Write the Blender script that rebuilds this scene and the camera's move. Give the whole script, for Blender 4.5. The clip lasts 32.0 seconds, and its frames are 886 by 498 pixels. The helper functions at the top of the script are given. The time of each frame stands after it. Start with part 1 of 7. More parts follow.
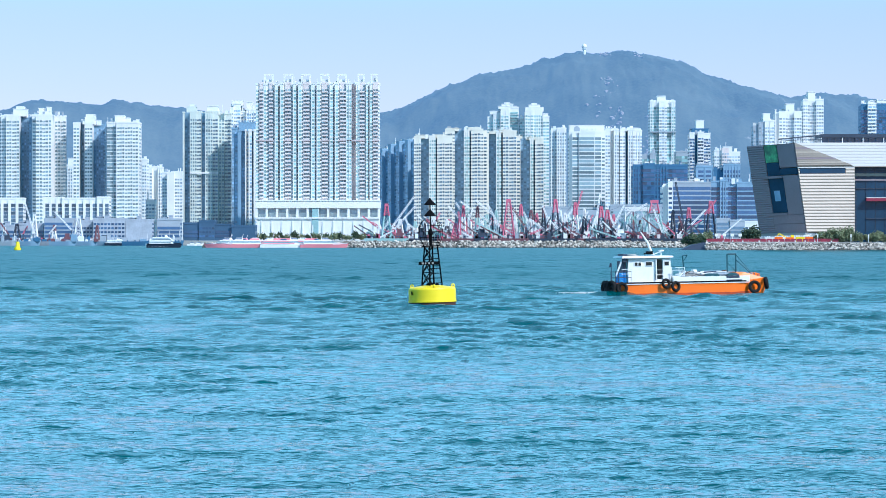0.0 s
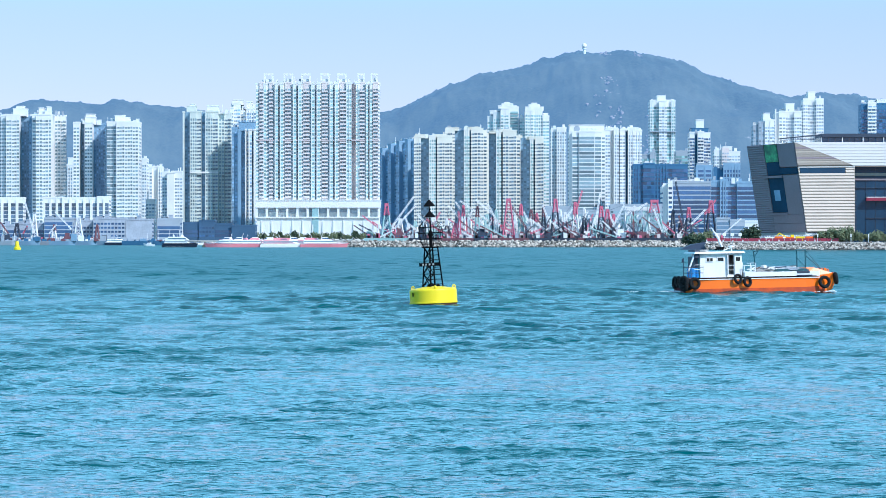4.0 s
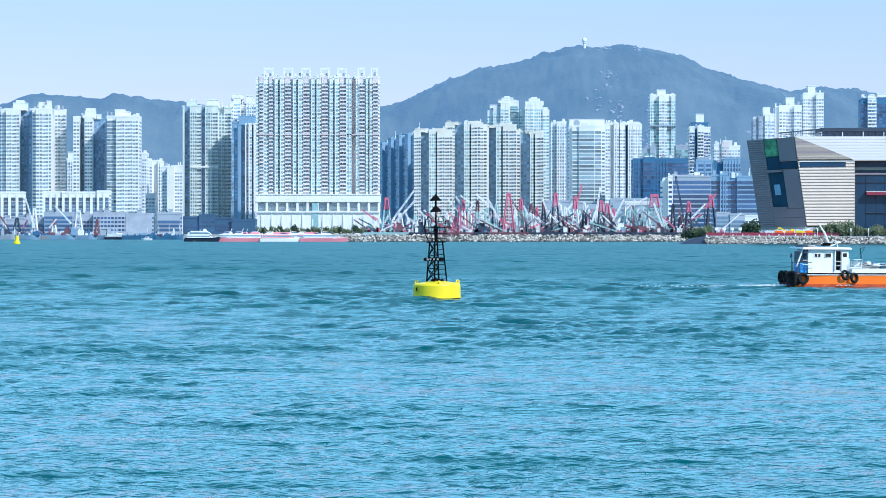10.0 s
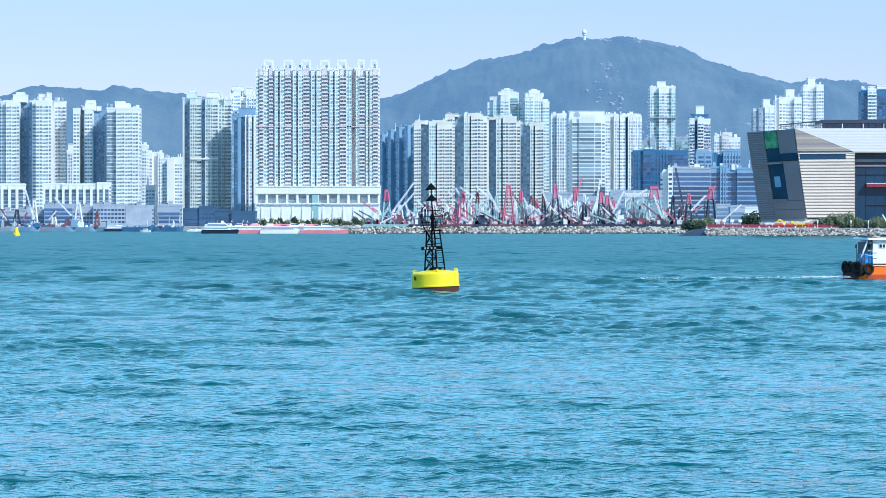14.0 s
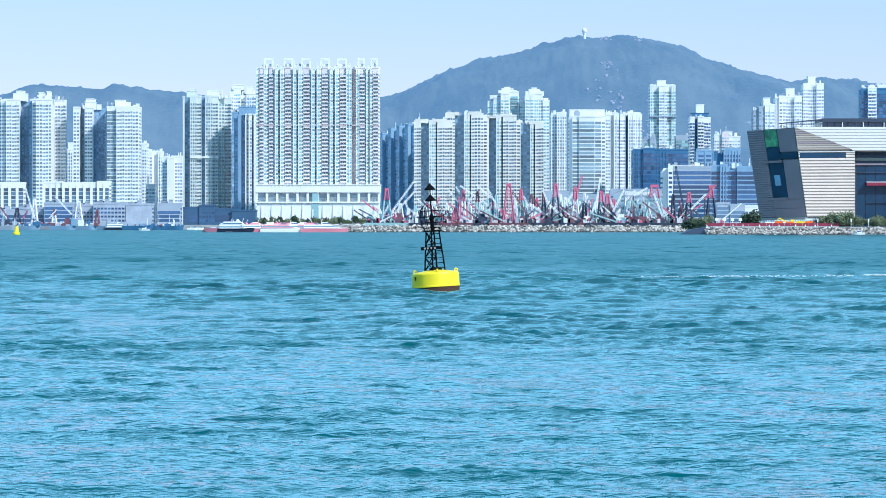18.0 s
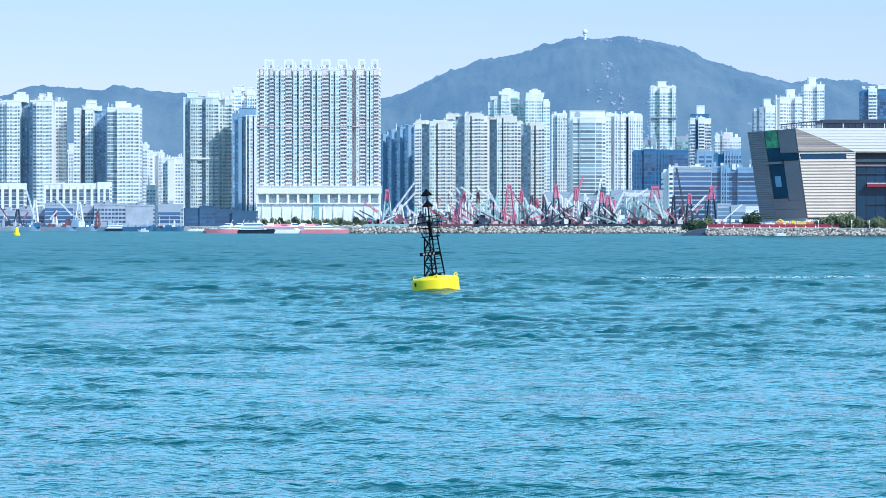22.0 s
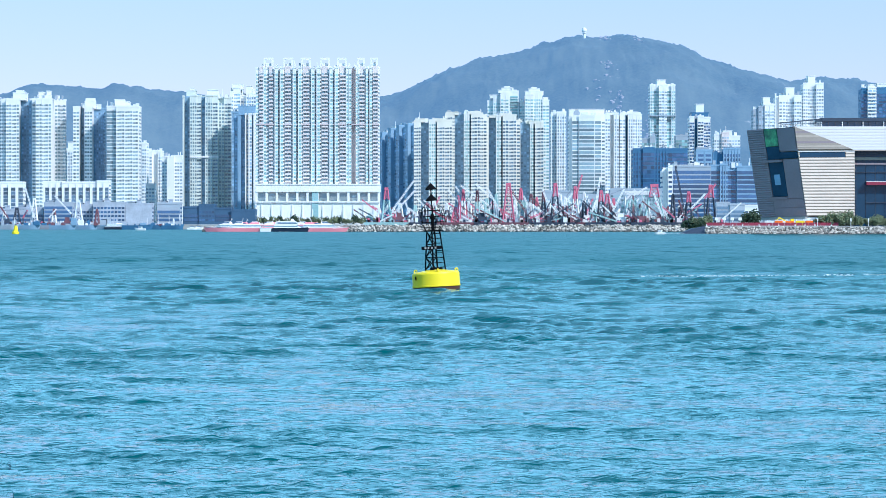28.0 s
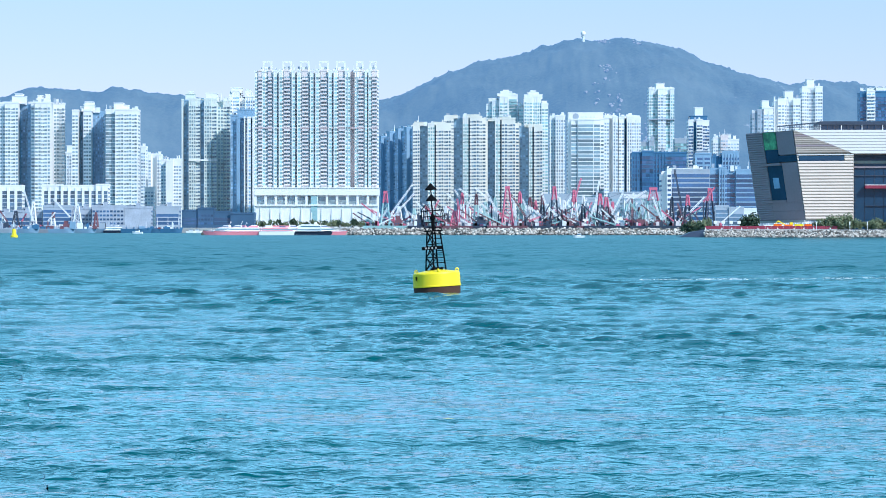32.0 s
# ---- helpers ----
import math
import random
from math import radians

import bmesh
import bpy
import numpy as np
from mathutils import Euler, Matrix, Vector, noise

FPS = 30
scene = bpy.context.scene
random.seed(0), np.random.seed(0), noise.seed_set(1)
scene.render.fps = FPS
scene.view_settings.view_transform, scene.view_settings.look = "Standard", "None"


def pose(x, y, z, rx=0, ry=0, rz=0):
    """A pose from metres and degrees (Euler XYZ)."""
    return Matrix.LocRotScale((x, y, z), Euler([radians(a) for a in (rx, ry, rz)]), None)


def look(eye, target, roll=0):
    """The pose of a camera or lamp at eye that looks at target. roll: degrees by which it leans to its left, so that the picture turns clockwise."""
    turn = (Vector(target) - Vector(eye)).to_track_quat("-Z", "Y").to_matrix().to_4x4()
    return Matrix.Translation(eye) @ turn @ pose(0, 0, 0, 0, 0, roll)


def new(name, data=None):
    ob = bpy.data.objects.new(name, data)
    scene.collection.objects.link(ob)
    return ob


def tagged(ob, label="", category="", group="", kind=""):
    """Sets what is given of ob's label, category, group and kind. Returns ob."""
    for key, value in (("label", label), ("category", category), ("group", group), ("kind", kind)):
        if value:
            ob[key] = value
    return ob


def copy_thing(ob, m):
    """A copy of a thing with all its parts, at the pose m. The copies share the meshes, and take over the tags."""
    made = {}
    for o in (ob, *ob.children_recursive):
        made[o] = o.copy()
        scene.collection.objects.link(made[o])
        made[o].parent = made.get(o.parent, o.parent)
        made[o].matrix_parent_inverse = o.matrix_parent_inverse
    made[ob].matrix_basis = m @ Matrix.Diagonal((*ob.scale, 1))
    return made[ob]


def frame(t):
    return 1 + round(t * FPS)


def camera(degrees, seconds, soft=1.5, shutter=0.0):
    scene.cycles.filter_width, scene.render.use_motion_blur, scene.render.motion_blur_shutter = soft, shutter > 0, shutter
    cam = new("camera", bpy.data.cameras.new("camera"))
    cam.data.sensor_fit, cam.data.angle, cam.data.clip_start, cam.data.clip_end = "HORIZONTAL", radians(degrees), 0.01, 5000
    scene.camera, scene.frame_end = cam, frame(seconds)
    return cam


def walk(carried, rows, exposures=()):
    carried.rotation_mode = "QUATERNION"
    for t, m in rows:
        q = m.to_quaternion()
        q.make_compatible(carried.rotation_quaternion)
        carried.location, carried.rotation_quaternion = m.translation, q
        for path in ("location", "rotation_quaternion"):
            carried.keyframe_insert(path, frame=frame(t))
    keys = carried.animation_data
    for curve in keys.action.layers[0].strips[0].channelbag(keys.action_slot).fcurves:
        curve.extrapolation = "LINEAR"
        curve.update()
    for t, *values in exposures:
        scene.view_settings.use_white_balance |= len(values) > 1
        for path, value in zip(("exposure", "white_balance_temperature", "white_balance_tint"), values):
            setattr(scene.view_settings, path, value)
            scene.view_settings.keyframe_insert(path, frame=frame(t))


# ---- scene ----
# ---------------------------------------------------------------- plan
LENS = 6000.0          # focal length in picture units across 1568
EYE_H = 4.9            # eye above the water
HORIZON = 418.5


def wx(u, d):
    return (u - 784.0) / LENS * d


def wz(v, d):
    return EYE_H + (HORIZON - v) / LENS * d


# ---------------------------------------------------------------- camera
cam = camera(2 * math.degrees(math.atan(784 / LENS)), 32.0, soft=0.86)
TILT = [(0, 2.5), (0.5, 1.4), (1, 0.2), (1.5, 0.0), (2, 0.8), (2.5, 1.4), (3, 1.4), (3.5, 1.4), (5.5, 4.5), (6, 4.9),
        (6.5, 2.9), (7, -1), (7.5, -4.7), (8, -6), (8.5, -6.2), (9, -6.5), (9.5, -6.8), (10, -8.3), (10.5, -10.2),
        (11, -12.4), (11.5, -13.9), (12, -15.3), (12.5, -17.7), (13, -19.6), (13.5, -21.5), (14, -22.6), (14.5, -23.4),
        (16.5, -24.7), (17, -24.8), (17.5, -24.7), (18, -25.1), (18.5, -27.8), (19, -30.6), (19.5, -31), (20, -27.9),
        (20.5, -24.2), (21, -22.6), (21.5, -22.5), (22, -23), (22.5, -24.4), (23, -26.1), (23.5, -28), (24, -28.4),
        (24.5, -27.9), (25, -27.2), (25.5, -26.8), (27.5, -24.9), (28, -26), (28.5, -27.2), (29, -27.5), (29.5, -27.7),
        (30, -27.6), (30.5, -26.4), (31, -24.1), (31.5, -21.7), (32, -20)]
PAN = [(0, 0), (17.9, 0), (18.5, 1.2), (24.4, 1.2), (25.1, 0), (29.3, -0.2), (30.2, -1.7), (32, -2.0)]


def pan_at(t):
    return float(np.interp(t, [p[0] for p in PAN], [p[1] for p in PAN]))


walk(cam, [(t, pose(0, 0, EYE_H, 90 + math.degrees(math.atan((HORIZON + s - 441) / LENS)), 0, math.degrees(pan_at(t) / LENS)))
           for t, s in TILT], exposures=[(0, 0.31, 5650, 12), (13.5, 0.32, 5650, 12), (17, 0.37, 5650, 12), (32, 0.36, 5650, 12)])

# ---------------------------------------------------------------- light
SUN_AZ, SUN_EL = radians(132), radians(40)     # clockwise from +y, above the horizon
world = bpy.data.worlds.new("sky")
scene.world = world
world.use_nodes = True
wn = world.node_tree
sky = wn.nodes.new("ShaderNodeTexSky")
sky.sky_type, sky.sun_disc = "NISHITA", False
sky.sun_elevation, sky.sun_rotation = SUN_EL, SUN_AZ
sky.air_density, sky.dust_density, sky.ozone_density = 1.0, 0.0, 1.5
background = wn.nodes["Background"]
background.inputs["Strength"].default_value = 0.09
clear = wn.nodes.new("ShaderNodeMix")          # a clear dry winter sky: less yellow near the horizon
clear.data_type, clear.blend_type = "RGBA", "MULTIPLY"
clear.inputs["Factor"].default_value = 1.0
clear.inputs["B"].default_value = (0.84, 0.715, 1.04, 1)
wn.links.new(sky.outputs[0], clear.inputs["A"])
sky_band = wn.nodes.new("ShaderNodeMix")           # blue-white light mixed into the sky, mostly as an added bright band
sky_band.data_type = "RGBA"
height_co = wn.nodes.new("ShaderNodeTexCoord")
height_z = wn.nodes.new("ShaderNodeSeparateXYZ")
wn.links.new(height_co.outputs["Generated"], height_z.inputs[0])
thick = wn.nodes.new("ShaderNodeValToRGB")     # band added above the visible sky to brighten the water's reflections
thick.color_ramp.elements[0].position, thick.color_ramp.elements[0].color = 0.0, (0.17, 0.17, 0.17, 1)
thick.color_ramp.elements[1].position, thick.color_ramp.elements[1].color = 0.85, (0.16, 0.16, 0.16, 1)
for place, amount in ((0.065, 0.20), (0.13, 0.9), (0.32, 0.82), (0.58, 0.32)):
    stop = thick.color_ramp.elements.new(place)
    stop.color = (amount, amount, amount, 1)
wn.links.new(height_z.outputs["Z"], thick.inputs[0])
wn.links.new(thick.outputs[0], sky_band.inputs["Factor"])
sky_band.inputs["B"].default_value = (4.2, 10.8, 14.1, 1)
wn.links.new(clear.outputs["Result"], sky_band.inputs["A"])
wn.links.new(sky_band.outputs["Result"], background.inputs["Color"])
sun = new("sun", bpy.data.lights.new("sun", "SUN"))
sun.data.energy, sun.data.angle, sun.data.color = 3.6, radians(0.53), (1.0, 0.955, 0.885)
to_sun = Vector((math.sin(SUN_AZ) * math.cos(SUN_EL), math.cos(SUN_AZ) * math.cos(SUN_EL), math.sin(SUN_EL)))
sun.matrix_world = look(to_sun * 500, (0, 0, 0))


# ---------------------------------------------------------------- materials
def surface(name, color, rough=0.7, metal=0.0, vary=0.25, big=0.05, fine=1.5, bump=0.0, tint=None, glow=None):
    """Painted or bare surface: two scales of noise over the base colour, and a fine relief."""
    m = bpy.data.materials.new(name)
    m.use_nodes = True
    n, l = m.node_tree.nodes, m.node_tree.links
    b = n["Principled BSDF"]
    b.inputs["Roughness"].default_value, b.inputs["Metallic"].default_value = rough, metal
    co = n.new("ShaderNodeTexCoord")
    mix = None
    last = None
    for scale, amount in ((big, vary), (fine, vary * 0.6)):
        tex = n.new("ShaderNodeTexNoise")
        tex.inputs["Scale"].default_value, tex.inputs["Detail"].default_value = scale, 4
        l.new(co.outputs["Object"], tex.inputs["Vector"])
        mix = n.new("ShaderNodeMix")
        mix.data_type, mix.blend_type = "RGBA", "MIX"
        ramp = n.new("ShaderNodeMapRange")
        ramp.inputs["From Min"].default_value, ramp.inputs["From Max"].default_value = 0.35, 0.65
        ramp.inputs["To Max"].default_value = amount * 2
        l.new(tex.outputs["Fac"], ramp.inputs["Value"])
        l.new(ramp.outputs[0], mix.inputs["Factor"])
        if last is None:
            mix.inputs["A"].default_value = (*color, 1)
        else:
            l.new(last.outputs["Result"], mix.inputs["A"])
        mix.inputs["B"].default_value = (*(tint or [c * 0.55 for c in color]), 1)
        last = mix
    l.new(last.outputs["Result"], b.inputs["Base Color"])
    if bump:
        bm_ = n.new("ShaderNodeBump")
        bm_.inputs["Strength"].default_value, bm_.inputs["Distance"].default_value = bump, 0.1
        l.new(tex.outputs["Fac"], bm_.inputs["Height"])
        l.new(bm_.outputs[0], b.inputs["Normal"])
    # glow paints distance haze as emission
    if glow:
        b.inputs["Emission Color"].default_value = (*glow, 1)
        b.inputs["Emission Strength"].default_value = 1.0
    return m


def glazing(name, color, rough=0.12, low=0.55, high=1.6):
    """Surface whose separate pieces each differ a little in tone, as window panes or boulders do."""
    m = surface(name, color, rough, 0.0, 0.3, 0.08, 0.6)
    n, l = m.node_tree.nodes, m.node_tree.links
    b = n["Principled BSDF"]
    geo = n.new("ShaderNodeNewGeometry")
    hsv = n.new("ShaderNodeHueSaturation")
    mr = n.new("ShaderNodeMapRange")
    mr.inputs["To Min"].default_value, mr.inputs["To Max"].default_value = low, high
    l.new(geo.outputs["Random Per Island"], mr.inputs["Value"])
    l.new(mr.outputs[0], hsv.inputs["Value"])
    src = b.inputs["Base Color"].links[0].from_socket
    l.new(src, hsv.inputs["Color"])
    l.new(hsv.outputs[0], b.inputs["Base Color"])
    b.inputs["IOR"].default_value = 1.7
    return m


M = {}
M["white_wall"] = surface("white_wall", (0.80, 0.80, 0.78), 0.8, vary=0.10)
M["pale_wall"] = surface("pale_wall", (0.74, 0.77, 0.77), 0.8, vary=0.14)
M["cream_wall"] = surface("cream_wall", (0.74, 0.74, 0.69), 0.8, vary=0.14)
M["sand_wall"] = surface("sand_wall", (0.74, 0.72, 0.63), 0.8, vary=0.12)
M["pink_wall"] = surface("pink_wall", (0.78, 0.70, 0.68), 0.8, vary=0.18)
M["rose_wall"] = surface("rose_wall", (0.62, 0.52, 0.52), 0.8, vary=0.18)
M["grey_wall"] = surface("grey_wall", (0.38, 0.44, 0.50), 0.8, vary=0.18)
M["slate_wall"] = surface("slate_wall", (0.05, 0.17, 0.31), 0.7, vary=0.2)
# blue shade as wall colour for recesses and turned towers; plain blue elsewhere
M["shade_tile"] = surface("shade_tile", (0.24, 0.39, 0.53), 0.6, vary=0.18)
# dark blue that paints shade onto the sunlit waterfront block
M["shade_navy"] = surface("shade_navy", (0.05, 0.12, 0.21), 0.8, vary=0.3)
M["green_wall"] = surface("green_wall", (0.68, 0.73, 0.67), 0.8, vary=0.16)
M["glass"] = glazing("window_glass", (0.32, 0.42, 0.50))
M["green_glass"] = glazing("green_glass", (0.28, 0.47, 0.48))
M["blue_glass"] = glazing("blue_glass", (0.28, 0.44, 0.60), 0.08)
M["dark_glass"] = glazing("dark_glass", (0.045, 0.11, 0.22), 0.08)
M["mauve_wall"] = surface("mauve_wall", (0.43, 0.48, 0.55), 0.8, vary=0.3, big=0.12, fine=0.9)
M["mid_glass"] = glazing("mid_glass", (0.22, 0.32, 0.36), 0.12)
M["deep_glass"] = glazing("deep_glass", (0.10, 0.17, 0.24), 0.10)
M["rock"] = glazing("rock", (0.58, 0.53, 0.46), 0.9, 0.2, 1.5)
M["rock"].node_tree.nodes["Principled BSDF"].inputs["IOR"].default_value = 1.3
# wet boulders, and the dark core that paints shade between the rocks
M["wet_shade_rock"] = surface("wet_shade_rock", (0.10, 0.095, 0.085), 0.7, vary=0.3)
M["concrete"] = surface("concrete", (0.42, 0.42, 0.40), 0.85, vary=0.2)
M["dark_steel"] = surface("dark_steel", (0.05, 0.065, 0.10), 0.55, 0.0, vary=0.3)
M["white_steel"] = surface("white_steel", (0.86, 0.86, 0.85), 0.5, vary=0.15)
M["red_steel"] = surface("red_steel", (0.74, 0.17, 0.26), 0.5, vary=0.25)
M["rust_steel"] = surface("rust_steel", (0.22, 0.09, 0.11), 0.7, vary=0.3)
M["teal_steel"] = surface("teal_steel", (0.42, 0.62, 0.60), 0.5, vary=0.2)
M["yellow_paint"] = surface("yellow_paint", (0.93, 0.72, 0.005), 0.45, vary=0.06, big=0.6, fine=6, tint=(0.80, 0.55, 0.01))
M["black_paint"] = surface("black_paint", (0.004, 0.004, 0.005), 0.95, vary=0.2, big=1, fine=8)
M["white_paint"] = surface("white_paint", (0.88, 0.88, 0.86), 0.5, vary=0.08, big=0.8, fine=5)
M["orange_paint"] = surface("orange_paint", (1.0, 0.19, 0.006), 0.38, vary=0.10, big=0.8, fine=6, tint=(0.92, 0.14, 0.005))
M["black_paint"].node_tree.nodes["Principled BSDF"].inputs["Specular IOR Level"].default_value = 0.15
M["maroon_paint"] = surface("maroon_paint", (0.11, 0.012, 0.025), 0.9, vary=0.3, big=1, fine=6)
M["boot_paint"] = surface("boot_paint", (0.72, 0.09, 0.008), 0.6, vary=0.35, big=0.8, fine=5, tint=(0.30, 0.05, 0.02))
M["rubber"] = surface("rubber", (0.007, 0.0065, 0.0065), 0.9, vary=0.3, big=1, fine=9, bump=0.3)
M["blue_plastic"] = surface("blue_plastic", (0.06, 0.36, 0.80), 0.45, vary=0.12, big=2, fine=8)
M["green_paint"] = surface("green_paint", (0.02, 0.10, 0.12), 0.5, vary=0.2, big=2, fine=8)
M["cabin_glass"] = glazing("cabin_glass", (0.03, 0.03, 0.028), 0.2)
M["cabin_glass"].node_tree.nodes["Principled BSDF"].inputs["IOR"].default_value = 1.35
M["rust"] = surface("rust", (0.20, 0.07, 0.03), 0.85, vary=0.4, big=1.5, fine=9)
M["weed_stain"] = surface("weed_stain", (0.085, 0.035, 0.02), 0.9, vary=0.35, big=1, fine=7)
M["leaf"] = surface("leaf", (0.19, 0.23, 0.12), 0.8, vary=0.35, big=0.2, fine=1.2)
M["dark_leaf"] = surface("dark_leaf", (0.05, 0.085, 0.045), 0.8, vary=0.35, big=0.2, fine=1.2)
M["bark"] = surface("bark", (0.12, 0.09, 0.06), 0.9, vary=0.3)
M["foam"] = surface("foam", (0.85, 0.88, 0.88), 0.8, vary=0.1)
M["cladding"] = surface("cladding", (0.47, 0.395, 0.325), 0.5, vary=0.12, big=0.1, fine=0.8)
M["roof_panel"] = surface("roof_panel", (0.61, 0.585, 0.555), 0.5, vary=0.06)
M["museum_glass"] = glazing("museum_glass", (0.016, 0.052, 0.10), 0.12)
M["museum_glass"].node_tree.nodes["Principled BSDF"].inputs["IOR"].default_value = 1.4
# cladding darkened with shade for the face away from the sun; also trim
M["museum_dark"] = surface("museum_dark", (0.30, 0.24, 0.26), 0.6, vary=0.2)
M["green_panel"] = surface("green_panel", (0.20, 0.72, 0.30), 0.4, vary=0.5, big=0.15, fine=0.6, tint=(0.05, 0.12, 0.08))
M["museum_back"] = surface("museum_back", (0.36, 0.31, 0.26), 0.6, vary=0.2)
M["red_paint"] = surface("red_paint", (0.30, 0.03, 0.06), 0.5, vary=0.2)


def water_material():
    m = bpy.data.materials.new("sea_water")
    m.use_nodes = True
    n, l = m.node_tree.nodes, m.node_tree.links
    b = n["Principled BSDF"]
    b.inputs["Roughness"].default_value, b.inputs["IOR"].default_value = 0.06, 1.36
    co = n.new("ShaderNodeTexCoord")
    big = n.new("ShaderNodeTexNoise")
    big.inputs["Scale"].default_value, big.inputs["Detail"].default_value = 0.03, 3
    l.new(co.outputs["Object"], big.inputs["Vector"])
    mix = n.new("ShaderNodeMix")
    mix.data_type = "RGBA"
    mix.inputs["A"].default_value, mix.inputs["B"].default_value = (0.0002, 0.060, 0.071, 1), (0.0003, 0.096, 0.094, 1)
    l.new(big.outputs["Fac"], mix.inputs["Factor"])
    l.new(mix.outputs["Result"], b.inputs["Base Color"])
    sep = n.new("ShaderNodeSeparateXYZ")                  # the open fairway is ruffled finer than can be shaped
    l.new(co.outputs["Object"], sep.inputs[0])
    ruffle = n.new("ShaderNodeMapRange")
    ruffle.inputs["From Min"].default_value, ruffle.inputs["From Max"].default_value = 90, 440
    ruffle.inputs["To Min"].default_value, ruffle.inputs["To Max"].default_value = 0.04, 0.36
    l.new(sep.outputs["Y"], ruffle.inputs["Value"])
    stretch = n.new("ShaderNodeMapping")                  # wind lanes lie across the fairway
    stretch.inputs["Scale"].default_value = (0.012, 0.045, 1)
    l.new(co.outputs["Object"], stretch.inputs["Vector"])
    lanes = n.new("ShaderNodeTexNoise")
    lanes.inputs["Scale"].default_value, lanes.inputs["Detail"].default_value = 1.0, 3
    l.new(stretch.outputs[0], lanes.inputs["Vector"])
    rough = n.new("ShaderNodeMath")
    rough.operation = "MULTIPLY_ADD"
    rough.inputs[1].default_value = 0.10
    l.new(lanes.outputs["Fac"], rough.inputs[0])
    l.new(ruffle.outputs[0], rough.inputs[2])
    less = n.new("ShaderNodeMath")
    less.operation = "SUBTRACT"
    less.use_clamp = True
    less.inputs[1].default_value = 0.06
    l.new(rough.outputs[0], less.inputs[0])
    l.new(less.outputs[0], b.inputs["Roughness"])
    crest = n.new("ShaderNodeMapping")                    # ripples are longer along their crests
    crest.inputs["Scale"].default_value = (0.55, 1.0, 1.0)
    l.new(co.outputs["Object"], crest.inputs["Vector"])
    height = None
    for scale, weight in ((1.9, 1.0), (4.8, 0.5)):
        tex = n.new("ShaderNodeTexNoise")
        tex.inputs["Scale"].default_value, tex.inputs["Detail"].default_value = scale, 1.5
        tex.inputs["Distortion"].default_value = 0.8
        l.new(crest.outputs[0], tex.inputs["Vector"])
        mul = n.new("ShaderNodeMath")
        mul.operation = "MULTIPLY_ADD"
        mul.inputs[1].default_value = weight
        l.new(tex.outputs["Fac"], mul.inputs[0])
        if height:
            l.new(height.outputs[0], mul.inputs[2])
        else:
            mul.inputs[2].default_value = 0
        height = mul
    swell = n.new("ShaderNodeMapping")                    # long low crests out in the fairway
    swell.inputs["Scale"].default_value = (0.10, 0.34, 1.0)
    l.new(co.outputs["Object"], swell.inputs["Vector"])
    far = n.new("ShaderNodeTexNoise")
    far.inputs["Scale"].default_value, far.inputs["Detail"].default_value, far.inputs["Distortion"].default_value = 1.0, 2.5, 0.6
    l.new(swell.outputs[0], far.inputs["Vector"])
    grow = n.new("ShaderNodeMapRange")
    grow.inputs["From Min"].default_value, grow.inputs["From Max"].default_value = 120, 600
    grow.inputs["To Min"].default_value, grow.inputs["To Max"].default_value = 0.0, 10.0
    l.new(sep.outputs["Y"], grow.inputs["Value"])
    both = n.new("ShaderNodeMath")
    both.operation = "MULTIPLY_ADD"
    l.new(far.outputs["Fac"], both.inputs[0])
    l.new(grow.outputs[0], both.inputs[1])
    l.new(height.outputs[0], both.inputs[2])
    height = both
    bp = n.new("ShaderNodeBump")
    bp.inputs["Strength"].default_value, bp.inputs["Distance"].default_value = 1.0, 0.098
    l.new(height.outputs[0], bp.inputs["Height"])
    l.new(bp.outputs[0], b.inputs["Normal"])
    return m


M["water"] = water_material()


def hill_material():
    """Wooded slopes with the blue haze of kilometres of air put in as emission: the backdrop of the place."""
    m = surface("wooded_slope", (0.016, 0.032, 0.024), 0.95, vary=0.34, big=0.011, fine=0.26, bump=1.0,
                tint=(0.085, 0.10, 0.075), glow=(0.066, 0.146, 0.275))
    n, l = m.node_tree.nodes, m.node_tree.links
    b = n["Principled BSDF"]
    src = b.inputs["Base Color"].links[0].from_socket
    co = n.new("ShaderNodeTexCoord")
    tex = n.new("ShaderNodeTexNoise")                     # bare granite among the trees
    tex.inputs["Scale"].default_value, tex.inputs["Detail"].default_value, tex.inputs["Roughness"].default_value = 0.016, 8, 0.72
    l.new(co.outputs["Object"], tex.inputs["Vector"])
    mr = n.new("ShaderNodeMapRange")
    mr.inputs["From Min"].default_value, mr.inputs["From Max"].default_value = 0.65, 0.72
    l.new(tex.outputs["Fac"], mr.inputs["Value"])
    mix = n.new("ShaderNodeMix")
    mix.data_type = "RGBA"
    mix.inputs["B"].default_value = (0.24, 0.23, 0.21, 1)
    l.new(mr.outputs[0], mix.inputs["Factor"])
    l.new(src, mix.inputs["A"])
    l.new(mix.outputs["Result"], b.inputs["Base Color"])
    return m


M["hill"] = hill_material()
# granite carries the slopes' haze as the same blue emission
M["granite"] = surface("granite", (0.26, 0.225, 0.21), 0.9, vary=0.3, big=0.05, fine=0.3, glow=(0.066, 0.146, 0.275))


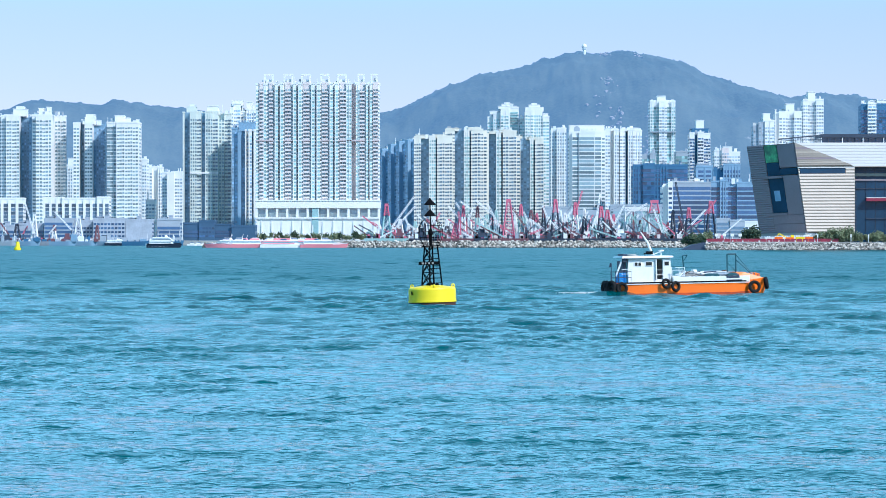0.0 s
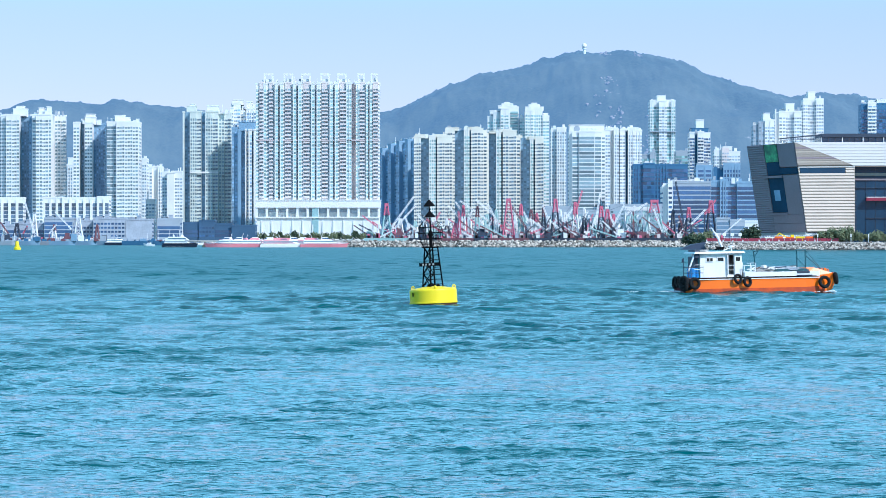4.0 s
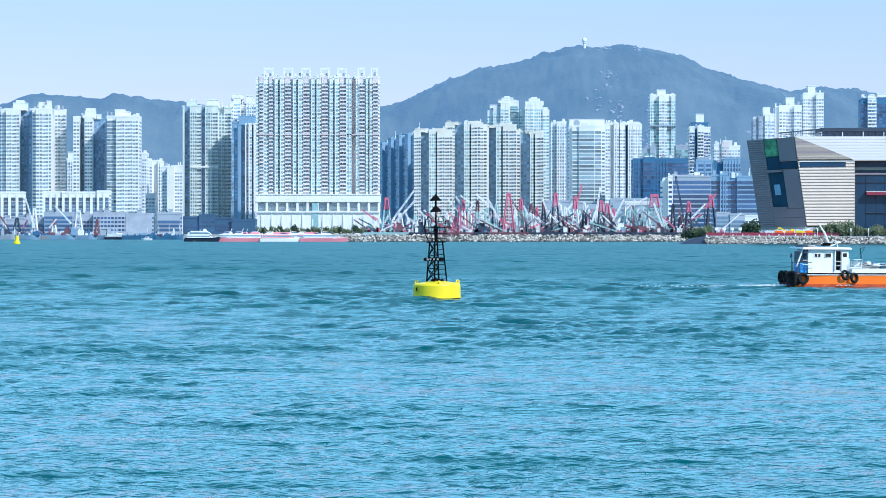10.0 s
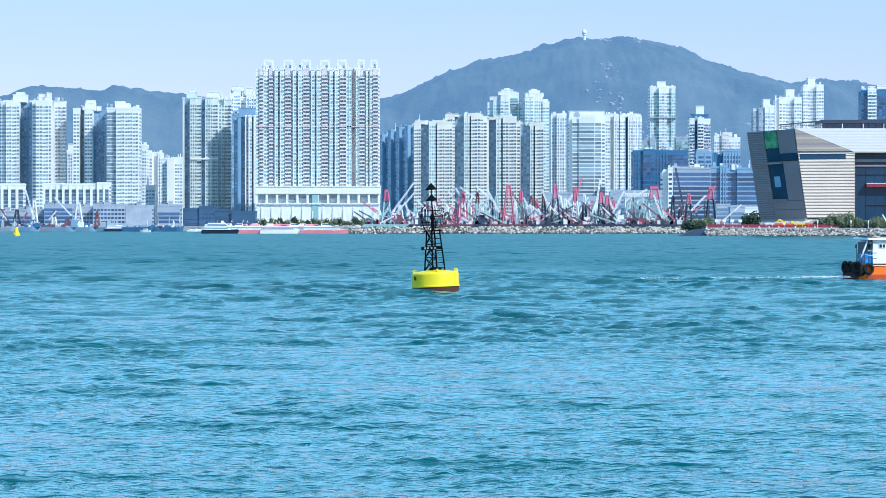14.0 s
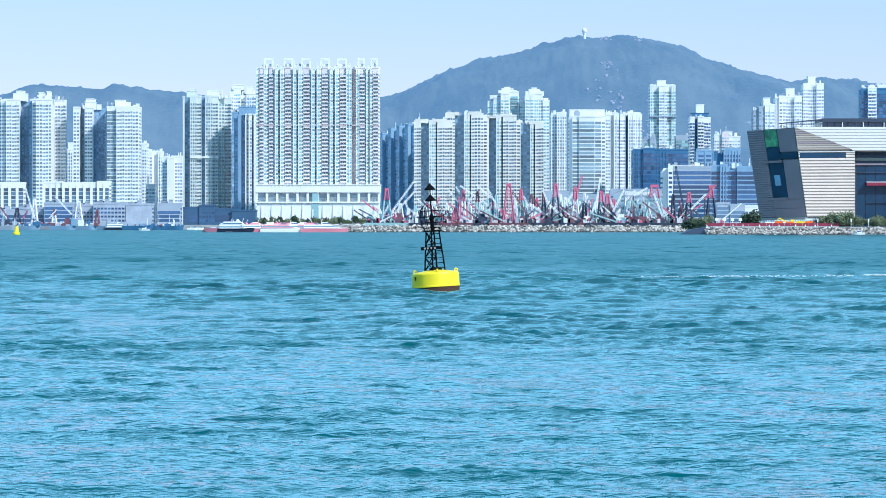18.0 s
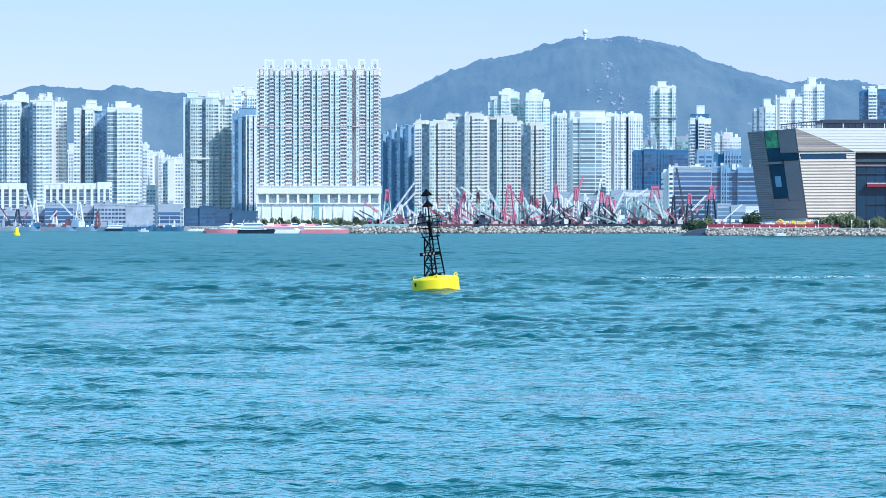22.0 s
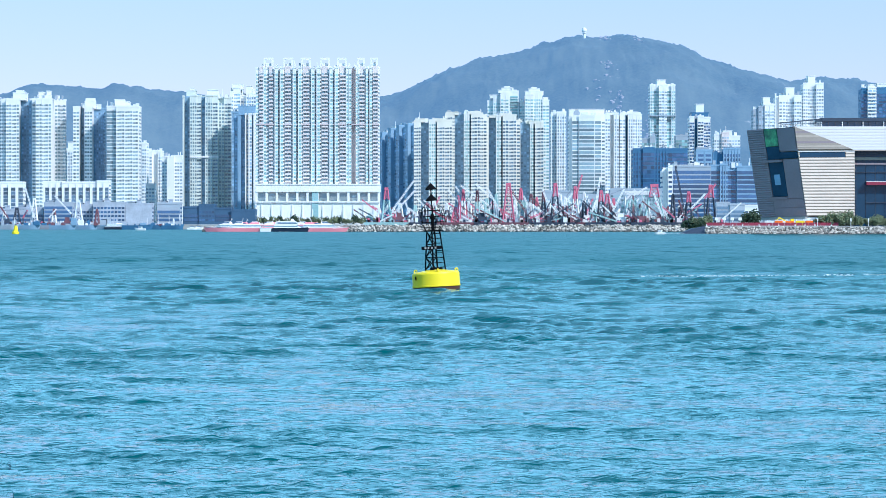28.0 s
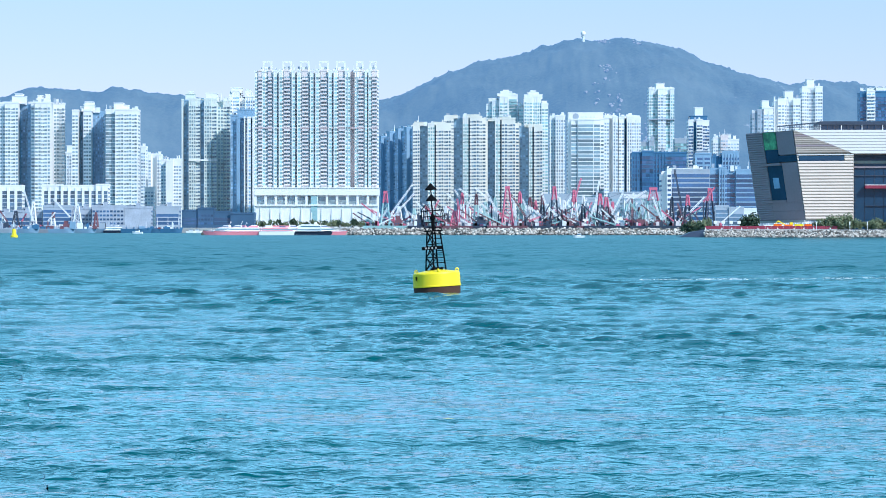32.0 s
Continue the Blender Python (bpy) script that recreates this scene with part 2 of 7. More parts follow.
# ---------------------------------------------------------------- mesh kit
class Buf:
    """Collects faces of one part."""

    def __init__(self):
        self.v, self.f = [], []

    def quad(self, *pts):
        k = len(self.v)
        self.v.extend(tuple(p) for p in pts)
        self.f.append(tuple(range(k, k + len(pts))))

    def hexa(self, p):
        """Eight corners: bottom ring of four, then the top ring above it."""
        k = len(self.v)
        self.v.extend(tuple(q) for q in p)
        for a in ((3, 2, 1, 0), (4, 5, 6, 7), (0, 1, 5, 4), (1, 2, 6, 5), (2, 3, 7, 6), (3, 0, 4, 7)):
            self.f.append(tuple(k + i for i in a))

    def box(self, x0, x1, y0, y1, z0, z1):
        self.hexa([(x0, y0, z0), (x1, y0, z0), (x1, y1, z0), (x0, y1, z0),
                   (x0, y0, z1), (x1, y0, z1), (x1, y1, z1), (x0, y1, z1)])

    def beam(self, p, q, w, h=None):
        """A square bar from p to q."""
        p, q = Vector(p), Vector(q)
        h = h or w
        along = (q - p).normalized()
        side = along.cross(Vector((0, 0, 1)))
        if side.length < 1e-3:
            side = Vector((1, 0, 0))
        side.normalize()
        up = side.cross(along).normalized()
        a, b = side * (w / 2), up * (h / 2)
        self.hexa([p - a - b, p + a - b, p + a + b, p - a + b, q - a - b, q + a - b, q + a + b, q - a + b])

    def ring(self, rows, n=24, cap=True):
        """A lathe round z from (radius, z) rows."""
        k = len(self.v)
        for r, z in rows:
            for i in range(n):
                a = 2 * math.pi * i / n
                self.v.append((r * math.cos(a), r * math.sin(a), z))
        for j in range(len(rows) - 1):
            for i in range(n):
                self.f.append((k + j * n + i, k + j * n + (i + 1) % n, k + (j + 1) * n + (i + 1) % n, k + (j + 1) * n + i))
        if cap:
            self.f.append(tuple(k + i for i in reversed(range(n))))
            self.f.append(tuple(k + (len(rows) - 1) * n + i for i in range(n)))

    def tube(self, p, q, r0, r1=None, n=8):
        p, q = Vector(p), Vector(q)
        r1 = r0 if r1 is None else r1
        m = (q - p).to_track_quat("Z", "Y").to_matrix()
        k = len(self.v)
        for c, r in ((p, r0), (q, r1)):
            for i in range(n):
                a = 2 * math.pi * i / n
                self.v.append(tuple(c + m @ Vector((r * math.cos(a), r * math.sin(a), 0))))
        for i in range(n):
            self.f.append((k + i, k + (i + 1) % n, k + n + (i + 1) % n, k + n + i))
        self.f.append(tuple(k + i for i in reversed(range(n))))
        self.f.append(tuple(k + n + i for i in range(n)))

    def torus(self, c, axis, big, small, n=20, k2=10):
        c = Vector(c)
        m = Vector(axis).to_track_quat("Z", "Y").to_matrix()
        k = len(self.v)
        for i in range(n):
            a = 2 * math.pi * i / n
            for j in range(k2):
                b = 2 * math.pi * j / k2
                r = big + small * math.cos(b)
                self.v.append(tuple(c + m @ Vector((r * math.cos(a), r * math.sin(a), small * 1.15 * math.sin(b)))))
        for i in range(n):
            for j in range(k2):
                self.f.append((k + i * k2 + j, k + ((i + 1) % n) * k2 + j, k + ((i + 1) % n) * k2 + (j + 1) % k2, k + i * k2 + (j + 1) % k2))

    def blob(self, c, r, squash=1.0, rng=random, rough=0.25):
        """A low rough lump of twenty faces."""
        k = len(self.v)
        for x, y, z in ICO_V:
            s = r * (1 + rough * (rng.random() * 2 - 1))
            self.v.append((c[0] + x * s, c[1] + y * s, c[2] + z * s * squash))
        self.f.extend(tuple(k + i for i in t) for t in ICO_F)


G_ = (1 + 5 ** 0.5) / 2
ICO_V = [tuple(Vector(p).normalized()) for p in
         ((-1, G_, 0), (1, G_, 0), (-1, -G_, 0), (1, -G_, 0), (0, -1, G_), (0, 1, G_), (0, -1, -G_), (0, 1, -G_),
          (G_, 0, -1), (G_, 0, 1), (-G_, 0, -1), (-G_, 0, 1))]
ICO_F = [(0, 11, 5), (0, 5, 1), (0, 1, 7), (0, 7, 10), (0, 10, 11), (1, 5, 9), (5, 11, 4), (11, 10, 2), (10, 7, 6), (7, 1, 8),
         (3, 9, 4), (3, 4, 2), (3, 2, 6), (3, 6, 8), (3, 8, 9), (4, 9, 5), (2, 4, 11), (6, 2, 10), (8, 6, 7), (9, 8, 1)]


def part(name, buf, material, parent=None, label="", kind="", smooth=False):
    me = bpy.data.meshes.new(name)
    me.from_pydata(buf.v, [], buf.f)
    me.materials.append(M[material])
    if smooth:
        me.polygons.foreach_set("use_smooth", [True] * len(me.polygons))
    me.update()
    ob = new(name, me)
    if parent is not None:
        ob.parent = parent
    return tagged(ob, label=label, kind=kind)


def thing(name, label, category, x=0, y=0, z=0, group="", kind=""):
    ob = new(name)
    ob.empty_display_size = 0.5
    ob.matrix_basis = pose(x, y, z)
    return tagged(ob, label, category, group, kind)


# ---------------------------------------------------------------- water
def wave_field(seed, count, x, y, cell):
    """Sum of short-crested wind waves; ripples too fine for the mesh fade out."""
    rng = np.random.default_rng(seed)
    z = np.zeros_like(x)
    for i in range(count):
        lam = 0.24 * (11 / 0.24) ** ((i + rng.random()) / count)
        ang = rng.normal(0, 0.75 if lam < 1.5 else 0.42) + 0.2
        k = 2 * math.pi / lam
        steep = 0.055 if lam < 1.2 else (0.030 if lam < 2 else (0.015 if lam < 5 else 0.021))
        ph = k * (x * math.sin(ang) + y * math.cos(ang)) + rng.random() * 6.283
        ph = ph + 0.9 * np.sin(k * 0.23 * (x * math.cos(ang) - y * math.sin(ang)) + rng.random() * 6.283)
        fade = np.clip((lam / cell - 1.8) / 1.6, 0, 1) * (1 + (1.2 if lam < 1.2 else (2.4 if lam < 4.5 else 0.0)) * np.clip((y - 115) / 190, 0, 1))
        s = np.sin(ph)
        z += steep / k * fade * (s + 0.42 * (s * s * 2 - 1))
    patch = (0.84 + 0.42 * np.sin(x * 0.11 + 1.3 * np.sin(y * 0.031 + seed)) * np.sin(y * 0.045 + seed * 2 + 0.9 * np.sin(x * 0.07))
             + 0.30 * np.sin(x * 0.47 + 1.7 * np.sin(y * 0.13 + seed)) * np.sin(y * 0.21 + seed + 1.4 * np.sin(x * 0.29)))
    return z * patch * (1 - 0.40 * np.clip((185 - y) / 100, 0, 1))


def wave_sheet(name, y_near, y_far, rows, cols, seed, count, drop):
    """Wind chop as real relief; rows and columns widen with distance."""
    q = 0.25
    ends = y_near ** -q, y_far ** -q
    yy = (ends[0] + (ends[1] - ends[0]) * np.arange(rows) / (rows - 1)) ** (-1 / q)
    uu = np.linspace(-1, 1, cols)
    half = 0.134 * yy + 3.2
    x = (uu[None, :] * half[:, None])
    y = np.repeat(yy[:, None], cols, 1)
    cell = np.repeat(np.gradient(yy)[:, None], cols, 1)
    z = wave_field(seed, count, x, y, cell) - drop
    v = np.stack([x, y, z], -1).reshape(-1, 3)
    i = np.arange(rows * cols).reshape(rows, cols)
    f = np.stack([i[:-1, :-1], i[:-1, 1:], i[1:, 1:], i[1:, :-1]], -1).reshape(-1, 4)
    me = bpy.data.meshes.new(name)
    me.vertices.add(len(v))
    me.vertices.foreach_set("co", v.ravel())
    me.loops.add(f.size)
    me.loops.foreach_set("vertex_index", f.ravel().astype(np.int32))
    me.polygons.add(len(f))
    me.polygons.foreach_set("loop_start", np.arange(0, f.size, 4, dtype=np.int32))
    me.polygons.foreach_set("use_smooth", np.ones(len(f), dtype=bool))
    me.materials.append(M["water"])
    me.update(calc_edges=True)
    return new(name, me)


sea = Buf()
sea.quad((-6000, -1500, -0.46), (6000, -1500, -0.46), (6000, 4980, -0.46), (-6000, 4980, -0.46))
water = tagged(part("water", sea, "water"), "wide teal harbour water under a clear sky", "water", kind="structure")
chop_in = tagged(wave_sheet("water_waves", 55, 1700, 1450, 430, 3, 84, 0.15), "choppy teal harbour water with short wind waves", "water",
                 kind="structure")
chop_out = tagged(wave_sheet("water_waves", 38, 800, 800, 330, 11, 72, 0.20), "choppy teal harbour water with short wind waves", "water",
                  kind="structure")


# ---------------------------------------------------------------- land and hills
def slope_profile(points, u):
    return np.interp(u, [p[0] for p in points], [p[1] for p in points])


def hill_point(points, d, thick, seed, u, s):
    """Ground of a ridge: u along the skyline, s from 0 at the foot to 1 behind the crest."""
    crest = max(2.0, wz(slope_profile(points, u), d))
    rise = math.sin(min(s / 0.8, 1) * math.pi / 2) ** 1.25
    if s > 0.8:
        rise = 1 - ((s - 0.8) / 0.2) * 0.5
    y = d - thick * (1 - s / 0.8)
    x = wx(u, d)
    w = noise.fractal(Vector((x * 0.006 + seed, y * 0.004, 0.3)), 1.0, 2.0, 6)
    gully = abs(noise.noise(Vector((x * 0.009 + seed, y * 0.002, 1.7)))) - 0.25
    bumps = (w * 16 + gully * 26) * math.sin(min(s / 0.8, 1) * math.pi) if s < 0.8 else 0
    fine = noise.noise(Vector((x * 0.11, seed, y * 0.05))) * 2.2 * min(1, s / 0.5) + noise.noise(Vector((x * 0.05, seed + 3, y * 0.03))) * 3.0 * min(1, s / 0.5)
    fine += noise.noise(Vector((x * 0.31, seed + 7, y * 0.12))) * 2.4 * min(1, s / 0.4)      # tree tops
    return (x, y, max(0.5, crest * rise + bumps + fine))


def hill(name, label, points, d, thick, seed):
    """A wooded ridge: crest heights along the skyline, falling to the front and the back with spurs and gullies."""
    us = np.arange(points[0][0], points[-1][0] + 1, 4.0)
    rows = 64
    v, f = [], []
    for j in range(rows):
        s = j / (rows - 1)                       # 0 at the foot, 1 behind the crest
        for u in us:
            v.append(hill_point(points, d, thick, seed, u, s))
    n = len(us)
    for j in range(rows - 1):
        for i in range(n - 1):
            f.append((j * n + i, j * n + i + 1, (j + 1) * n + i + 1, (j + 1) * n + i))
    b = Buf()
    b.v, b.f = v, f
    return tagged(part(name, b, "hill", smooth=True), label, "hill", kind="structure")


MAIN_RIDGE = [(560, 255), (620, 225), (672, 200), (700, 192), (730, 180), (760, 166), (790, 154), (820, 145), (860, 131), (890, 126),
              (920, 118), (950, 107), (975, 99), (1003, 91), (1030, 92), (1062, 95), (1090, 91), (1120, 91), (1150, 98), (1180, 104),
              (1210, 110), (1245, 131), (1275, 138), (1300, 147), (1335, 158), (1370, 166), (1400, 169), (1440, 164), (1480, 170),
              (1510, 168), (1550, 176), (1600, 172), (1660, 190), (1760, 230)]
LEFT_RIDGE = [(-160, 230), (-60, 205), (0, 196), (40, 186), (62, 178), (100, 179), (150, 182), (180, 186), (200, 178), (218, 175), (240, 179),
              (270, 187), (300, 190), (330, 191), (380, 200), (440, 216), (520, 240), (620, 290)]
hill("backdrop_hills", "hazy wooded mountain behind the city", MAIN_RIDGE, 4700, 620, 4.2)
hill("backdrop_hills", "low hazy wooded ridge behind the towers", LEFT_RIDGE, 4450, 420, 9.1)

def outcrop(u, share, spread, count, seed):
    """Bare granite slabs lying on the main slope at a share of its height."""
    rng = random.Random(seed)
    x, y, z = hill_point(MAIN_RIDGE, 4700, 620, 4.2, u, share)
    ob = thing("rock_outcrop", "bare pale granite outcrop among the trees", "rock", x, y, z, "granite outcrops")
    for i in range(count):
        px, py, pz = hill_point(MAIN_RIDGE, 4700, 620, 4.2, u + rng.gauss(0, spread), min(0.79, max(0.02, share + rng.gauss(0, spread * 0.004))))
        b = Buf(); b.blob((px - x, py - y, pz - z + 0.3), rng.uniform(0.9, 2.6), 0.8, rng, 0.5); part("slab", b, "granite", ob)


for n_, (u, share, spread, count) in enumerate(((1064, 0.52, 5, 20), (1070, 0.38, 5, 24), (1117, 0.29, 6, 46), (1131, 0.38, 5, 14), (1066, 0.69, 5, 16), (1122, 0.66, 4, 9), (1040, 0.45, 6, 10))):
    outcrop(u, share, spread, count, 40 + n_)

radome = thing("radar_tower", "white radar dome on a short tower at the summit", "tower", wx(1034, 4640), 4640, wz(95, 4640) - 6)
b = Buf(); b.ring([(2.2, 0), (1.8, 13), (2.8, 13.5), (2.8, 14.5)], 10); part("tower_shaft", b, "pale_wall", radome)
b = Buf(); b.ring([(0.5, 14.2), (2.8, 15.2), (3.6, 17.6), (2.9, 20.0), (1.5, 21.0), (0.1, 21.3)], 14); part("dome", b, "white_wall", radome, "white round dome", smooth=True)
hut = thing("summit_hut", "small pale hut on the summit", "hut", wx(1092, 4650), 4650, wz(96, 4650))
b = Buf(); b.box(-3, 3, -3, 3, -4, 4); part("wall", b, "pale_wall", hut)
b = Buf(); b.box(-3.4, 3.4, -3.4, 3.4, 4, 4.6); part("roof", b, "grey_wall", hut)

b = Buf()
b.hexa([(-700, 2330, -2), (-125, 2330, -2), (-105, 4900, -2), (-1300, 4900, -2), (-700, 2330, 2.8), (-125, 2330, 2.8), (-105, 4900, 2.8), (-1300, 4900, 2.8)])
b.hexa([(-124, 2420, -2), (900, 2420, -2), (1300, 4900, -2), (-104, 4900, -2), (-124, 2420, 2.8), (900, 2420, 2.8), (1300, 4900, 2.8), (-104, 4900, 2.8)])
tagged(part("ground", b, "concrete"), "flat paved city ground along the far shore", "ground", kind="structure")


# ---------------------------------------------------------------- towers
def bay(bufs, kind, x0, x1, front, z0, z1, floor, wall, glass):
    """Facade of one upright strip, facing -y at the plane front."""
    n = max(1, int((z1 - z0 - 1.2) / floor))
    w = x1 - x0
    gl = bufs.setdefault(("window_pane", glass), Buf())
    if kind == "wall":
        return
    if kind == "win":
        cols = max(1, round(w / 2.5))
        cw = w / cols
        for i in range(n):
            z = z0 + 1.0 + i * floor
            for c in range(cols):
                xa = x0 + c * cw + cw * 0.13
                gl.box(xa, xa + cw * 0.74, front - 0.10, front + 0.05, z, z + floor * 0.50)
    elif kind == "ledge":
        sl = bufs.setdefault(("floor_ledge", wall), Buf())
        cols = max(1, round(w / 2.1))
        cw = w / cols
        for i in range(n):
            z = z0 + 0.9 + i * floor
            for c in range(cols):
                k = (c * 7 + i * 3 + n) % 5
                xa = x0 + c * cw + cw * (0.04 if k else 0.24)
                gl.box(xa, x0 + (c + 1) * cw - cw * 0.05, front - 0.10, front + 0.05, z, z + floor * (0.56 if k != 2 else 0.42))
            sl.box(x0, x1, front - 0.4, front, z - 0.75, z - 0.10)
    elif kind == "pair":
        mid = (x0 + x1) / 2
        for i in range(n):
            z = z0 + 1.0 + i * floor
            for xa, xb in ((x0 + 0.12 * w, mid - 0.06 * w), (mid + 0.06 * w, x1 - 0.12 * w)):
                gl.box(xa, xb, front - 0.10, front + 0.05, z, z + floor * 0.55)
        fin = bufs.setdefault(("pilaster", wall), Buf())
        for xa in (x0, mid, x1):
            fin.box(xa - 0.18, xa + 0.18, front - 0.45, front, z0, z1)
    elif kind == "bal":
        sl = bufs.setdefault(("balcony", wall), Buf())
        for i in range(n):
            z = z0 + 0.6 + i * floor
            mid = x0 + w * (0.42 if i % 2 else 0.58)
            gl.box(x0 + 0.08 * w, mid - 0.07 * w, front - 0.10, front + 0.05, z + 0.2, z + floor * 0.84)
            gl.box(mid + 0.07 * w, x1 - 0.08 * w, front - 0.10, front + 0.05, z + 0.2, z + floor * 0.84)
            sl.box(x0, x1, front - 1.4, front, z - 0.15, z + 0.12)
            sl.box(x0, x1, front - 1.4, front - 1.25, z + 0.12, z + 1.05)
    elif kind == "glass":
        sp = bufs.setdefault(("spandrel", wall), Buf())
        cols = max(1, round(w / 3.0))
        cw = w / cols
        for i in range(n):
            z = z0 + 0.6 + i * floor
            for c in range(cols):
                gl.box(x0 + c * cw + 0.08, x0 + (c + 1) * cw - 0.08, front - 0.10, front + 0.05, z, z + floor * 0.74)
            sp.box(x0, x1, front - 0.2, front, z + floor * 0.80, z + floor * 0.94)
    elif kind == "band":
        for i in range(n):
            z = z0 + 1.0 + i * floor
            gl.box(x0 + 0.3, x1 - 0.3, front - 0.14, front + 0.05, z - 0.2, z + floor * 0.64)
    elif kind == "bays":
        fin = bufs.setdefault(("pilaster", wall), Buf())
        cols = max(1, round(w / 5.6))
        cw = w / cols
        for c in range(cols):
            xa = x0 + c * cw
            fin.box(xa, xa + cw * 0.34, front - 0.6, front, z0, z1)
            for i in range(n):
                z = z0 + 0.5 + i * floor
                gl.box(xa + cw * 0.38, xa + cw * 0.98, front - 0.10, front + 0.05, z, z + floor * 0.88)
    elif kind == "grid":                        # plain wall with rows of single and paired windows between ribs
        fin = bufs.setdefault(("pilaster", wall), Buf())
        cols = max(2, round(w / 2.3))
        cw = w / cols
        for c in range(cols):
            xa, t = x0 + c * cw, (c * 5 + n) % 3
            spans = (((0.06, 0.92),), ((0.08, 0.44), (0.54, 0.92)), ((0.16, 0.86),))[t]
            for i in range(n):
                z = z0 + 0.9 + i * floor
                for p, q in spans:
                    gl.box(xa + p * cw, xa + q * cw, front - 0.10, front + 0.05, z, z + floor * (0.50, 0.42, 0.58)[t])
            if c % 2 == 0:
                fin.box(xa - 0.16, xa + 0.16, front - 0.3, front, z0, z1)
        for i in range(5, n, 9):
            fin.box(x0, x1, front - 0.3, front, z0 + i * floor - 0.25, z0 + i * floor + 0.2)
    elif kind == "rib":                         # close upright ribs with glazing between them
        fin = bufs.setdefault(("pilaster", wall), Buf())
        cols = max(1, round(w / 1.9))
        cw = w / cols
        for c in range(cols):
            xa = x0 + c * cw
            fin.box(xa, xa + cw * 0.26, front - 0.28, front, z0, z1)
            for i in range(n):
                z = z0 + 0.7 + i * floor
                gl.box(xa + cw * 0.30, xa + cw * 0.97, front - 0.10, front + 0.05, z, z + floor * (0.62 if (i + c) % 4 else 0.48))
    elif kind == "balc":                        # recessed balconies behind tinted glass fronts
        sl = bufs.setdefault(("balcony", wall), Buf())
        fr = bufs.setdefault(("balcony_glass", "green_glass"), Buf())
        for i in range(n):
            z = z0 + 0.6 + i * floor
            gl.box(x0 + 0.16 * w, x1 - 0.10 * w, front - 0.10, front + 0.05, z + 0.2, z + floor * 0.80)
            sl.box(x0, x1, front - 1.0, front, z - 0.18, z + 0.06)
            fr.box(x0 + 0.1 * w, x1 - 0.1 * w, front - 1.0, front - 0.92, z + 0.06, z + 0.95)
        sl.box(x0, x0 + 0.12 * w, front - 1.05, front, z0, z1)
    elif kind == "fins":
        cols = max(1, round(w / 2.3))
        cw = w / cols
        fin = bufs.setdefault(("pilaster", wall), Buf())
        for c in range(cols):
            xa = x0 + c * cw
            fin.box(xa, xa + cw * 0.3, front - 0.5, front, z0, z1)
            for i in range(n):
                z = z0 + 0.8 + i * floor
                gl.box(xa + cw * 0.38, xa + cw * 0.94, front - 0.10, front + 0.05, z, z + floor * 0.62)


